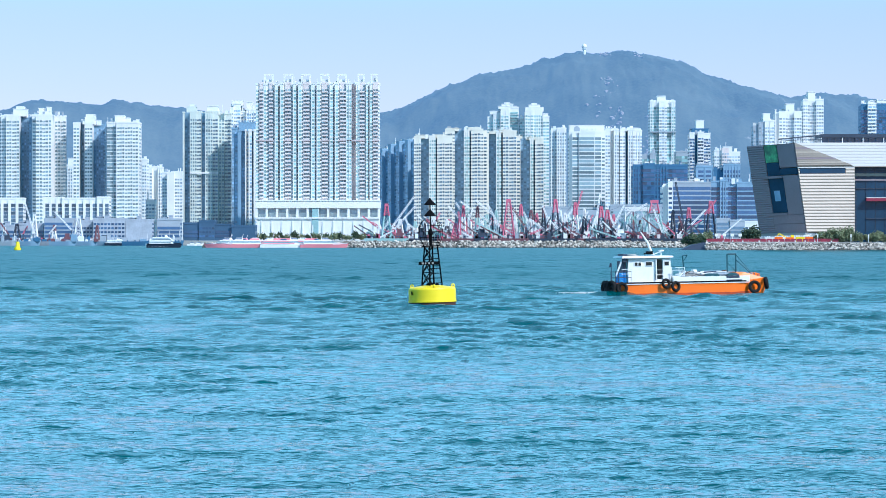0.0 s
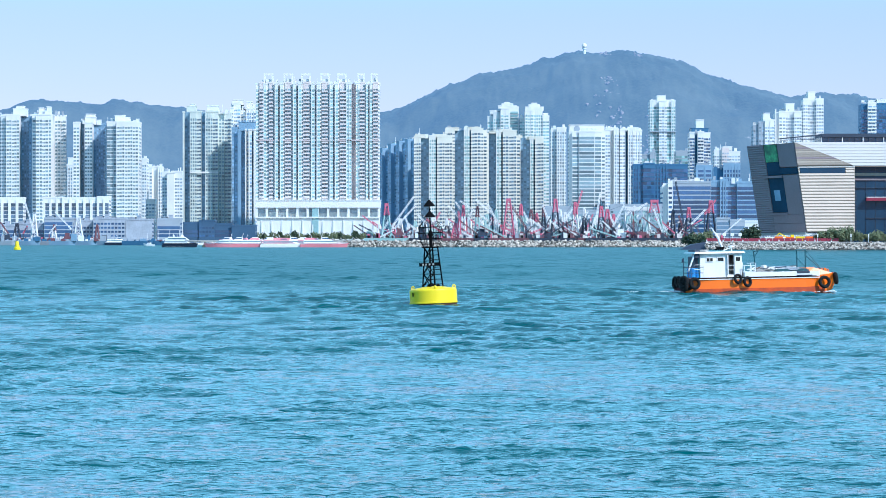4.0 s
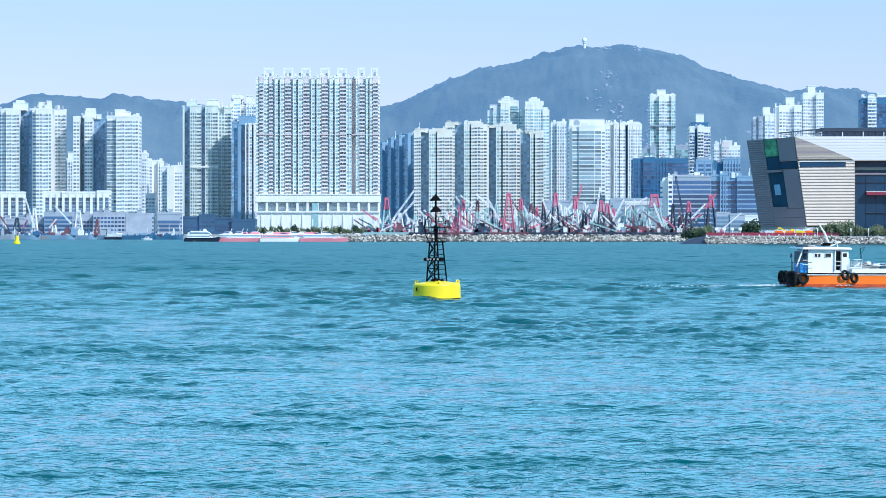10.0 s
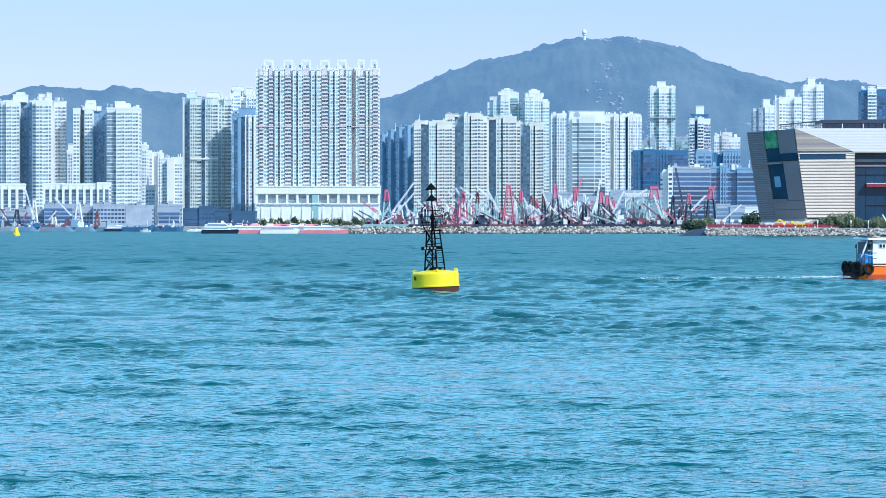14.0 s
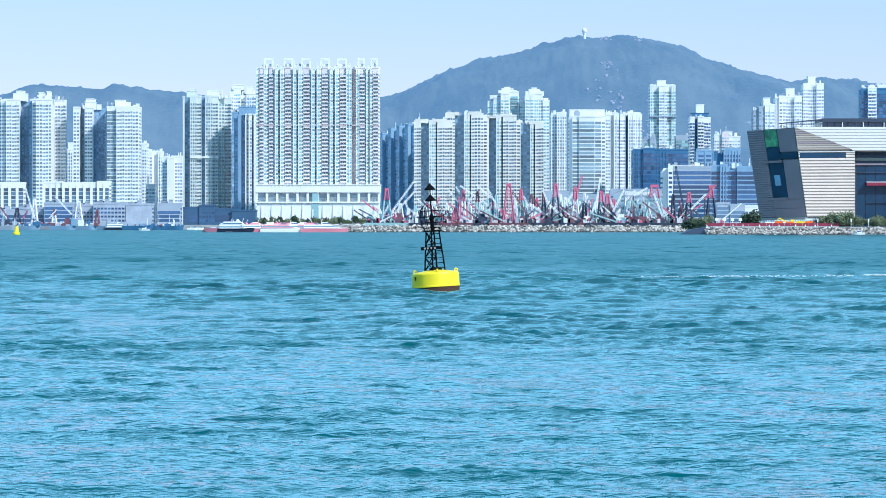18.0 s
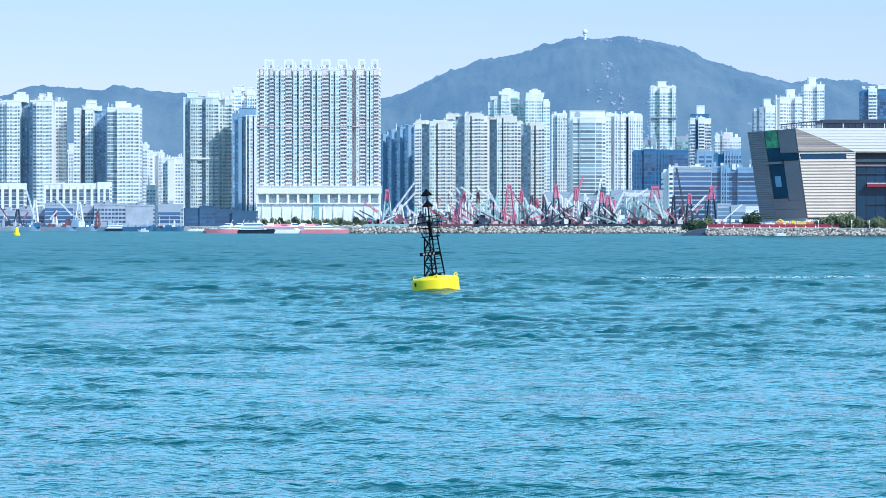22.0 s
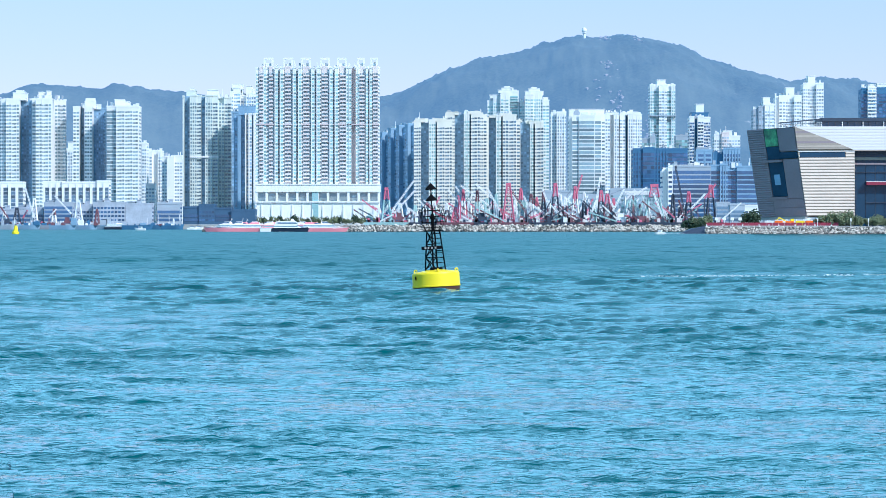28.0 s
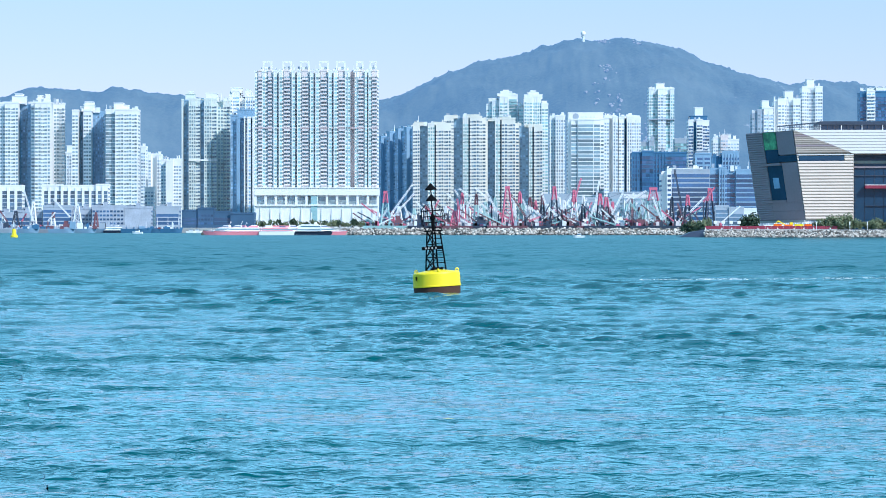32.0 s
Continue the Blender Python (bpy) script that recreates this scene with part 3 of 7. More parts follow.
def building(label, d, depth, strips, wall="white_wall", glass="glass", roofs=(), base=2.8, floor=2.95, name="apartment_tower",
             category="tower", group="", turn=0):
    """strips: (left, right, top, projection to the front, facade kind[, wall]) across the facade at distance d."""
    u0, u1 = min(s[0] for s in strips), max(s[1] for s in strips)
    cx = wx((u0 + u1) / 2, d)
    ob = thing(name, label, category, cx, d, base, group)
    bufs = {}
    for s in strips:
        a, c, top, proj, kind = s[:5]
        wm = s[5] if len(s) > 5 else wall
        gm = s[6] if len(s) > 6 else glass
        x0, x1, h = wx(a, d) - cx, wx(c, d) - cx, wz(top, d) - base
        wb = Buf()
        wb.box(x0, x1, -proj, depth, 0, h)
        part("wall_bay", wb, wm, ob)
        bay(bufs, kind, x0, x1, -proj, 1.5, h - 1.0, floor, wm, gm)
        par = Buf()
        par.box(x0 - 0.15, x1 + 0.15, -proj - 0.25, -proj + 0.25, h - 0.3, h + 1.1)
        par.box(x1 - 0.25, x1 + 0.2, -proj + 0.25, depth, h - 0.3, h + 1.1)
        part("parapet", par, wm, ob)
    side = bufs.setdefault(("window_pane", glass), Buf())
    for s, sx in ((strips[0], -1), (strips[-1], 1)):
        h = wz(s[2], d) - base
        x = wx(s[0] if sx < 0 else s[1], d) - cx
        for i in range(int((h - 3) / floor)):
            z = 2.5 + i * floor
            for y0 in np.arange(1.5, depth - 2.5, 4.2):
                side.box(min(x, x + sx * 0.1), max(x, x + sx * 0.1), y0, y0 + 2.0, z, z + 1.4)
    for n_, r in enumerate(roofs):
        a, c, top, low = r[:4]
        rm = r[4] if len(r) > 4 else wall
        rb = Buf()
        z0, z1 = wz(low, d) - base, wz(top, d) - base
        rb.box(wx(a, d) - cx, wx(c, d) - cx, 1.5 + 0.9 * n_, depth * 0.7 + 0.9 * n_, z0 - 0.3, z1)
        rb.box(wx(a, d) - cx - 0.3, wx(c, d) - cx + 0.3, 1.2 + 0.9 * n_, depth * 0.7 + 0.3 + 0.9 * n_, z1, z1 + 0.5 + 0.11 * n_)
        part("roof_block", rb, rm, ob)
    rng = random.Random(int(u0 * 13 + d))       # tanks, plant rooms, railings and aerials on the roofs
    for s in strips:
        x0, x1, h = wx(s[0], d) - cx, wx(s[1], d) - cx, wz(s[2], d) - base
        if h < 40 or x1 - x0 < 2.0:
            continue
        for k in range(1 + int((x1 - x0) / 4)):
            w_, h_ = rng.uniform(0.8, min(3.2, (x1 - x0) * 0.7)), rng.uniform(1.4, 4.2)
            xa, ya = rng.uniform(x0, x1 - w_), rng.uniform(1.0, depth * 0.4)
            rb = Buf(); rb.box(xa, xa + w_, ya, ya + 2.5, h - 0.2, h + h_); rb.box(xa - 0.12, xa + w_ + 0.12, ya - 0.15, ya + 2.6, h + h_, h + h_ + 0.25)
            part("roof_tank", rb, rng.choice((wall, "white_wall", "pale_wall", "grey_wall")), ob)
        if rng.random() < 0.12:
            xa = rng.uniform(x0, x1)
            rb = Buf(); rb.beam((xa, 2.5, h), (xa, 2.5, h + rng.uniform(4, 8)), 0.35); part("aerial", rb, "white_steel", ob)
    for (nm, mt), bf in bufs.items():
        if bf.f:
            part(nm, bf, mt, ob, kind="stuff" if nm in ("window_pane", "balcony", "pilaster", "spandrel", "floor_ledge", "balcony_glass") else "")
    if turn:
        ob.matrix_basis = pose(cx, d, base, 0, 0, turn)
    return ob


# white towers by the western shore
W = "west shore towers"
# recessed strips carry their shade as a blue wall colour
building("tall white apartment tower with blue-tinted windows", 2800, 24,
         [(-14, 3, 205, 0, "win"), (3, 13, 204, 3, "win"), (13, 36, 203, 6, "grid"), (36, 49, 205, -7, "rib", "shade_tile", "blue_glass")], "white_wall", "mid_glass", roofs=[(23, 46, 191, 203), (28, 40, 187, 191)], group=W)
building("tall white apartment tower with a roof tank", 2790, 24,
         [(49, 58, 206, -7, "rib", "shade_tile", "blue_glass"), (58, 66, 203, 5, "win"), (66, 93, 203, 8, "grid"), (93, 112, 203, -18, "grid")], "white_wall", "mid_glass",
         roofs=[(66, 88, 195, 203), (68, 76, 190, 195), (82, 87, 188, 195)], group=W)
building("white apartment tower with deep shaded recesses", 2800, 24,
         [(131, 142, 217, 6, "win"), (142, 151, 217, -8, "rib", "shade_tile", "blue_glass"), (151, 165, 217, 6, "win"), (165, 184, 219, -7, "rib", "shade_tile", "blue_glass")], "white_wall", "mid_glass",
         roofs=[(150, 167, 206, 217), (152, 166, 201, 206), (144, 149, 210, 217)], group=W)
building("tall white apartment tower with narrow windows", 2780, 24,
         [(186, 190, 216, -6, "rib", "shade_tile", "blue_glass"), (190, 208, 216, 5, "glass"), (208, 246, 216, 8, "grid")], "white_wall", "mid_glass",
         roofs=[(203, 219, 203, 216), (211, 228, 207, 216)], group=W)
building("plain white apartment block between taller towers", 3000, 20, [(111, 120, 291, 0, "win"), (120, 132, 291, 2, "fins")], roofs=[(120, 131, 278, 291)], group=W)
building("pale white apartment block", 3000, 20, [(246, 252, 281, 0, "wall"), (252, 260, 281, 3, "win")], roofs=[(247, 258, 279, 281)], group=W)
building("pale white apartment block", 3040, 20, [(260, 270, 296, 4, "win"), (270, 280, 294, 0, "wall"), (280, 287, 295, 3, "fins")], group=W)
building("pale cream apartment block", 2990, 22, [(287, 296, 304, 0, "win"), (296, 309, 305, 4, "wall"), (309, 323, 303, 1, "win")], group=W)
building("low white block before the pale towers", 2900, 16, [(258, 274, 353, 0, "win")], group=W)
building("white office block with tall dark window bays", 2600, 18, [(-12, 41, 350, 0, "bays")], "white_wall", "deep_glass", name="office_block", category="building")
building("long white office block with tall dark window bays", 2600, 18, [(76, 110, 349, 0, "bays"), (110, 172, 350, 1, "bays"), (172, 193, 348, 2, "bays")],
         "white_wall", "deep_glass", name="office_block", category="building")
for a, c, top, wl, kind, lab in ((-12, 26, 398, "mauve_wall", "band", "low grey waterfront shed"), (26, 78, 395, "mauve_wall", "band", "low pale waterfront warehouse"),
                                 (78, 130, 386, "grey_wall", "band", "low white waterfront office"), (130, 165, 390, "mauve_wall", "win", "low grey harbour warehouse"),
                                 (165, 222, 386, "mauve_wall", "win", "low blue-grey warehouse with long windows"),
                                 (222, 270, 388, "mauve_wall", "wall", "low pale grey harbour warehouse"), (278, 320, 387, "grey_wall", "band", "low banded office building")):
    building(lab, 2500 + (a % 3) * 8, 20, [(a, c - 1, top, 0, kind)], wl, "dark_glass", name="warehouse", category="building", group="waterfront sheds",
             roofs=[(a + 6, a + 16, top - 4, top), (a + 20, a + 25, top - 7, top, "mauve_wall")])

# this block stands in sun; its shade is only wall colour
building("low waterfront block with dark blue shade put into its walls", 2540, 24, [(324, 352, 394, 0, "band"), (352, 380, 390, 1, "win"), (380, 410, 396, 0, "band"), (410, 452, 399, 2, "wall")],
         "shade_navy", "dark_glass", name="warehouse", category="building", group="waterfront sheds")
# greenish pair and the pale tower beside the long slab
# blue strips here are shade put into the wall colour
twin = building("twin cream-green apartment tower with glazed bays", 2840, 26,
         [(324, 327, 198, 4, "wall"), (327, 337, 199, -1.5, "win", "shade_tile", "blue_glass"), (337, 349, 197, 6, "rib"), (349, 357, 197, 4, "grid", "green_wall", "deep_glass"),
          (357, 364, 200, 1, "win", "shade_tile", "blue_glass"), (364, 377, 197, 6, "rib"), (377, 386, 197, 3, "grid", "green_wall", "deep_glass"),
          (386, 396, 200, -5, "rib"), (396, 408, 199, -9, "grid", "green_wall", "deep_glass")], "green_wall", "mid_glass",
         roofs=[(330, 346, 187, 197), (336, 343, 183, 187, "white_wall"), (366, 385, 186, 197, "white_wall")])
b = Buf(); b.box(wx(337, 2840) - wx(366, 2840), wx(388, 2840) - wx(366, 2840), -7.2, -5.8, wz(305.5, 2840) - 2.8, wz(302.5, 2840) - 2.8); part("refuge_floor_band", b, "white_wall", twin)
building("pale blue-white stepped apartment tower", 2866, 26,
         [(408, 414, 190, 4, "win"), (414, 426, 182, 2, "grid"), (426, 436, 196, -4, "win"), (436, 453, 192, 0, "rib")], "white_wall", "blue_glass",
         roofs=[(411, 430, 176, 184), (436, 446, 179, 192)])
# shade of the neighbouring slab is put into these blue walls
building("tower with white upright ribs, blue shade put into its walls", 2815, 26,
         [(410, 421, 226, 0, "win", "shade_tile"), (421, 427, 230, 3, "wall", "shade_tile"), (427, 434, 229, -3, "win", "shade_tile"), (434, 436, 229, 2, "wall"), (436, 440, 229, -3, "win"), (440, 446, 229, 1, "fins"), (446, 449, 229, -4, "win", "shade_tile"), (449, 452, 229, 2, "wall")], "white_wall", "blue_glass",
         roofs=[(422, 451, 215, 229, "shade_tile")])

# the long slab on its podium
SLAB_D = 2700
slab = []
edge = 453.0
for at_, wide_ in ((463, 7), (480, 7), (510, 11), (542.5, 11), (575, 11), (607, 11), (641, 9), (665, 9)):     # pink balcony stacks
    gap = at_ - wide_ / 2 - edge
    if gap > 14:                            # paired aqua bays on both sides of a dark slot
        a, w = edge, gap
        slab += [(a, a + 0.14 * w, 148, 0.8, "win", "white_wall", "mid_glass"), (a + 0.14 * w, a + 0.42 * w, 147, 3.0, "rib", "pale_wall", "green_glass"),
                 (a + 0.42 * w, a + 0.58 * w, 149, -0.8, "win", "pale_wall", "deep_glass"), (a + 0.58 * w, a + 0.86 * w, 147, 3.0, "rib", "pale_wall", "green_glass"),
                 (a + 0.86 * w, a + w, 148, 0.8, "win", "white_wall", "mid_glass")]
        if at_ == 641:                      # the plain recessed joint between the two blocks
            slab[-5:] = [(a, a + 0.4 * w, 147, 2.6, "rib", "pale_wall", "green_glass"), (a + 0.4 * w, a + 0.72 * w, 149, -3.0, "wall", "rose_wall"),
                         (a + 0.72 * w, a + w, 146, 1.6, "rib", "white_wall", "green_glass")]
    elif gap > 2:
        slab += [(edge, edge + gap * 0.5, 148, 1.6, "rib", "pale_wall", "green_glass"), (edge + gap * 0.5, edge + gap, 148, 0.4, "win", "white_wall", "mid_glass")]
    slab.append((at_ - wide_ / 2, at_ + wide_ / 2, 146, 1.4, "bal", "pink_wall", "mid_glass"))
    edge = at_ + wide_ / 2
slab.append((edge, 671.5, 147, 0.6, "win", "white_wall", "mid_glass"))
long_slab = building("long forty-storey pink and green glazed apartment slab", SLAB_D, 28, slab, "white_wall", base=wz(353, SLAB_D), floor=2.9, name="apartment_slab")
cx = long_slab.matrix_basis.translation.x
b = Buf(); zr = wz(248, SLAB_D) - wz(353, SLAB_D); b.box(wx(453, SLAB_D) - cx, wx(671, SLAB_D) - cx, -2.6, 1, zr, zr + 0.9); part("refuge_floor_band", b, "rose_wall", long_slab)
for u0, u1 in ((468, 482), (503, 517), (534, 548), (568, 582), (598, 612), (634, 644), (657, 667)):
    b = Buf()
    x0, x1 = wx(u0, SLAB_D) - cx, wx(u1, SLAB_D) - cx
    zl, zt = wz(149, SLAB_D) - wz(353, SLAB_D), wz(128.5, SLAB_D) - wz(353, SLAB_D)
    for x in (x0, x1):
        b.box(x - 0.55, x + 0.55, 0.5, 1.7, zl, zt)
        b.box(x - 0.5, x + 0.5, 8.5, 9.6, zl, zt)
    b.box(x0 - 0.6, x1 + 0.6, 0.4, 1.8, zt - 1.2, zt)
    b.box(x0 - 0.6, x1 + 0.6, 8.4, 9.7, zt - 1.2, zt)
    part("crown_frame", b, "white_wall", long_slab)
    b = Buf()
    b.box(x0 + 0.8, x1 - 0.8, 2.5, 12, zl - 0.2, zl + (zt - zl) * 0.52)
    b.box(x0 - 3.0, x0 - 0.2, 1.0, 9, zl - 0.2, zl + 3.0)
    b.box(x1 + 0.2, x1 + 2.6, 3.0, 9, zl - 0.2, zl + 2.2)
    part("roof_block", b, "pale_wall", long_slab)

podium = thing("podium", "long white podium with an open gallery and ribbed wall", "building", wx(562, SLAB_D - 14), SLAB_D - 14, 2.8)
px0, px1 = wx(454, SLAB_D - 14) - wx(562, SLAB_D - 14), wx(671, SLAB_D - 14) - wx(562, SLAB_D - 14)
zz = [wz(v, SLAB_D - 14) - 2.8 for v in (408, 383, 366, 353.5)]
b = Buf(); b.box(px0, px1, 0, 40, 0, zz[1]); part("wall", b, "white_wall", podium)
b = Buf(); b.box(px0, px1, 5, 40, zz[1], zz[2]); part("gallery_wall", b, "pale_wall", podium)
b = Buf(); b.box(px0 - 0.6, px1 + 0.6, -1.2, 42, zz[2], zz[3]); b.box(px0 - 1, px1 + 1, -1.8, 42, zz[3], zz[3] + 0.7); part("fascia", b, "white_wall", podium)
for i in range(13):
    b = Buf(); x = px0 + (px1 - px0) * i / 12
    b.box(x - 0.9, x + 0.9, -0.4, 3, zz[1], zz[2]); part("column", b, "white_wall", podium)
for i in range(12):
    b = Buf(); x = px0 + (px1 - px0) * (i + 0.5) / 12
    b.hexa([(x - 0.5, -1.6, 0), (x + 0.5, -1.6, 0), (x + 0.5, 0.5, 0), (x - 0.5, 0.5, 0), (x - 0.5, -0.2, zz[1] - 1), (x + 0.5, -0.2, zz[1] - 1), (x + 0.5, 0.5, zz[1] - 1), (x - 0.5, 0.5, zz[1] - 1)])
    part("rib", b, "pale_wall", podium)
for i in range(12):
    b = Buf(); x = px0 + (px1 - px0) * i / 12; w = (px1 - px0) / 12
    b.box(x + 1.4, x + w - 1.4, 4.8, 5.1, zz[2] - (3.6 if i % 3 else 4.6), zz[2] - 1.0)
    part("window", b, "glass", podium)
b = Buf(); x = wx(557, SLAB_D) - wx(562, SLAB_D); b.box(x - 2, x + 3, -0.6, 4, 2, zz[2] - 0.3); part("stair_glass", b, "green_glass", podium)
b = Buf(); b.box(px0 - 0.6, px1 + 0.6, -1.5, 0, zz[1] - 0.8, zz[1] + 0.4); part("ledge", b, "white_wall", podium)

# dark row turned away from the sun, its shade also put into the wall colour
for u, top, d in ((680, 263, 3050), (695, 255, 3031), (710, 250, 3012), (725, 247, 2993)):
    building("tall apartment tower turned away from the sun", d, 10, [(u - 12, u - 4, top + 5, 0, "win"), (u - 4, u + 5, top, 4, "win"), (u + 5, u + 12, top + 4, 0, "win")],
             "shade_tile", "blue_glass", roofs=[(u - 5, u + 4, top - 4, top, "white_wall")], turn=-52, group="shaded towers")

# cross-shaped towers behind the shelter
C = "harbour towers"
# shade of each recess and slot is coloured in blue
building("cream apartment tower with deep shaded recess", 2940, 24,
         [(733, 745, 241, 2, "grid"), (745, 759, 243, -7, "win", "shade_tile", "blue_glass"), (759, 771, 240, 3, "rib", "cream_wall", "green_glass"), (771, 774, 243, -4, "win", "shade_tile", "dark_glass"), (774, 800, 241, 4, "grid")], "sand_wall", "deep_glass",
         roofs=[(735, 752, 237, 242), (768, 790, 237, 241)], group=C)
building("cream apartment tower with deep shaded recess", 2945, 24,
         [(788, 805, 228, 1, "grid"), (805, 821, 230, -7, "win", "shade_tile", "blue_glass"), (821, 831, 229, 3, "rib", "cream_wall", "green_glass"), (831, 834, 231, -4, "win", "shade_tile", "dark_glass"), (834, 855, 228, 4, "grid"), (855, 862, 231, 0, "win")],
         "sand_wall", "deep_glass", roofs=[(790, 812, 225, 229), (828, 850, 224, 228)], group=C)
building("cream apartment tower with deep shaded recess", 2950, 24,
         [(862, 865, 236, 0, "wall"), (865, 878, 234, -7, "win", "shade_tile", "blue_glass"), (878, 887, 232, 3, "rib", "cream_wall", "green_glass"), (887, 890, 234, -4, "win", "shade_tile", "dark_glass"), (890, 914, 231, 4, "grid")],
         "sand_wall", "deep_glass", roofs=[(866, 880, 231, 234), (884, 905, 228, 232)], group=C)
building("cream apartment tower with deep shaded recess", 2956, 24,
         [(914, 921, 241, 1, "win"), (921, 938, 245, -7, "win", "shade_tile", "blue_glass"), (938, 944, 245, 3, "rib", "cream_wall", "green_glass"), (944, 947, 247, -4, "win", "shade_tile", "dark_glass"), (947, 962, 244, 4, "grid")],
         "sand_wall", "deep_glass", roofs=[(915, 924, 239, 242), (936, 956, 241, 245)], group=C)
building("tall stepped white apartment tower", 3090, 24,
         [(863, 873, 206, -2, "win"), (873, 886, 199, 1, "rib", "pale_wall"), (886, 900, 192, 4, "grid"), (900, 918, 189, 3, "balc")], "white_wall", "green_glass",
         roofs=[(882, 914, 186, 190), (888, 908, 182.5, 187), (867, 880, 195, 203), (893, 902, 180.5, 184)], group=C)
building("tall stepped white apartment tower", 3080, 24,
         [(920, 929, 208, -6, "win"), (929, 944, 195, 4, "grid"), (944, 960, 192, 2, "rib"), (960, 972, 205, 3, "win")], "white_wall", "green_glass",
         roofs=[(930, 962, 188, 194), (936, 955, 184, 189), (941, 950, 181.5, 185), (962, 970, 200, 206)], group=C)
building("narrow white apartment tower with upright ribs", 3020, 22, [(975, 985, 227, 0, "fins", "white_wall"), (985, 1002, 226, 3, "fins")], "white_wall", "glass", group=C)
office = building("blue glass office tower with a white crown", 2850, 30,
         [(1007, 1012, 231, 1, "wall"), (1012, 1024, 233, 4, "band", "white_wall", "mid_glass"), (1024, 1052, 233, 5.5, "band", "pale_wall", "mid_glass"),
          (1052, 1064, 233, 4, "band", "white_wall", "mid_glass"), (1064, 1071, 231, 1, "win")],
         "white_wall", "mid_glass", roofs=[(1008, 1070, 220, 233)], name="office_tower", floor=3.15)
ox = wx(1039, 2850)
b = Buf(); b.ring([(2.6, 0), (2.6, 0.15)], 20); b.v = [(x + wx(1021, 2850) - ox, 1.3 - z, y + wz(226.5, 2850) - 2.8) for x, y, z in b.v]; part("sign_mark", b, "grey_wall", office, "round grey mark on the crown")
for u0, u1 in ((1029, 1035), (1037, 1041), (1047, 1049), (1053, 1055)):
    b = Buf(); b.box(wx(u0, 2850) - ox, wx(u1, 2850) - ox, 1.15, 1.35, wz(228.5, 2850) - 2.8, wz(225, 2850) - 2.8); part("sign_bar", b, "pale_wall", office)
building("narrow pale apartment tower", 3000, 22, [(1071, 1080, 229, 2, "win"), (1080, 1086, 230, -3, "wall"), (1086, 1095, 228, 2, "fins")], "white_wall", "glass", roofs=[(1072, 1090, 225, 229)], group=C)
building("pale apartment tower with dark upright slots", 3010, 22,
         [(1097, 1107, 229, 1, "win"), (1107, 1111, 231, -5, "wall", "slate_wall"), (1111, 1123, 228, 3, "fins"), (1123, 1136, 230, 0, "fins")], "white_wall", "glass",
         roofs=[(1100, 1115, 226, 229), (1118, 1130, 225, 229)], group=C)
slender = building("tall slender white apartment tower", 3200, 24,
         [(1150, 1157, 178, 2, "rib", "pale_wall", "green_glass"), (1157, 1166, 180, 0, "glass", "pale_wall", "green_glass"), (1166, 1180, 178, 4, "grid"), (1180, 1188, 180, 0, "glass", "pale_wall", "green_glass"), (1188, 1195, 178, 2, "rib", "pale_wall", "green_glass")], "white_wall", "glass",
         roofs=[(1163, 1178, 168, 178), (1151, 1194, 176, 178)])
b = Buf(); b.box(wx(1149, 3200) - wx(1172.5, 3200), wx(1196, 3200) - wx(1172.5, 3200), -4.8, 1.0, wz(232.5, 3200) - 2.8, wz(230.5, 3200) - 2.8); part("refuge_floor_band", b, "grey_wall", slender)
building("dark slender tower with a white stepped top", 3100, 22,
         [(1220, 1229, 234, 2, "ledge"), (1229, 1234, 236, -2, "wall", "slate_wall"), (1234, 1245, 233, 4, "bal"), (1245, 1257, 235, 1, "ledge")], "white_wall", "dark_glass",
         roofs=[(1224, 1254, 226, 235, "slate_wall"), (1232, 1246, 211, 226)])
building("pale stepped building under the hill", 3150, 20, [(1264, 1277, 265, 0, "win"), (1277, 1290, 262, 2, "win", "pink_wall"), (1290, 1310, 268, 0, "win")], "pale_wall", "glass", roofs=[(1280, 1296, 258, 264)])
building("low teal glazed block", 3150, 20, [(1130, 1150, 273, 0, "glass"), (1150, 1160, 270, 2, "band")], "grey_wall", "green_glass", name="office_block", category="building")
building("low teal glazed block", 3160, 20, [(1196, 1222, 267, 0, "glass")], "grey_wall", "green_glass", name="office_block", category="building")
building("dark blue glass office block", 2800, 26, [(1120, 1138, 291, 0, "fins"), (1138, 1158, 289, 2, "glass"), (1158, 1183, 291, 0, "fins")], "slate_wall", "dark_glass", name="office_block", category="building", floor=3.6,
         roofs=[(1140, 1152, 287, 290, "white_wall")])
building("plain dark blue office block", 2820, 26, [(1183, 1217, 291, 0, "glass")], "slate_wall", "dark_glass", name="office_block", category="building", floor=3.6)
building("dark glazed office block with terraces", 2840, 26, [(1232, 1262, 293, 0, "pair", "shade_tile"), (1262, 1280, 298, -3, "wall"), (1280, 1310, 290, 1, "fins", "shade_tile")], "slate_wall", "dark_glass", name="office_block",
         category="building", floor=3.6, roofs=[(1234, 1260, 288, 293, "grey_wall"), (1284, 1308, 287, 290, "grey_wall")])
building("white banded office block with long window strips", 2650, 30, [(1173, 1182, 328, -6, "wall"), (1182, 1190, 322, 2, "win"), (1190, 1258, 322, 1.4, "band", "grey_wall", "dark_glass")], "white_wall", "dark_glass", name="office_block", category="building", floor=3.7,
         roofs=[(1186, 1240, 319, 322)])
building("sloping blue glass office block", 2670, 30, [(1258, 1274, 320, 0, "band"), (1274, 1288, 318, 2, "fins"), (1288, 1304, 323, -3, "glass"), (1304, 1342, 322, 1, "band")], "shade_tile", "dark_glass", name="office_block", category="building", floor=3.7)
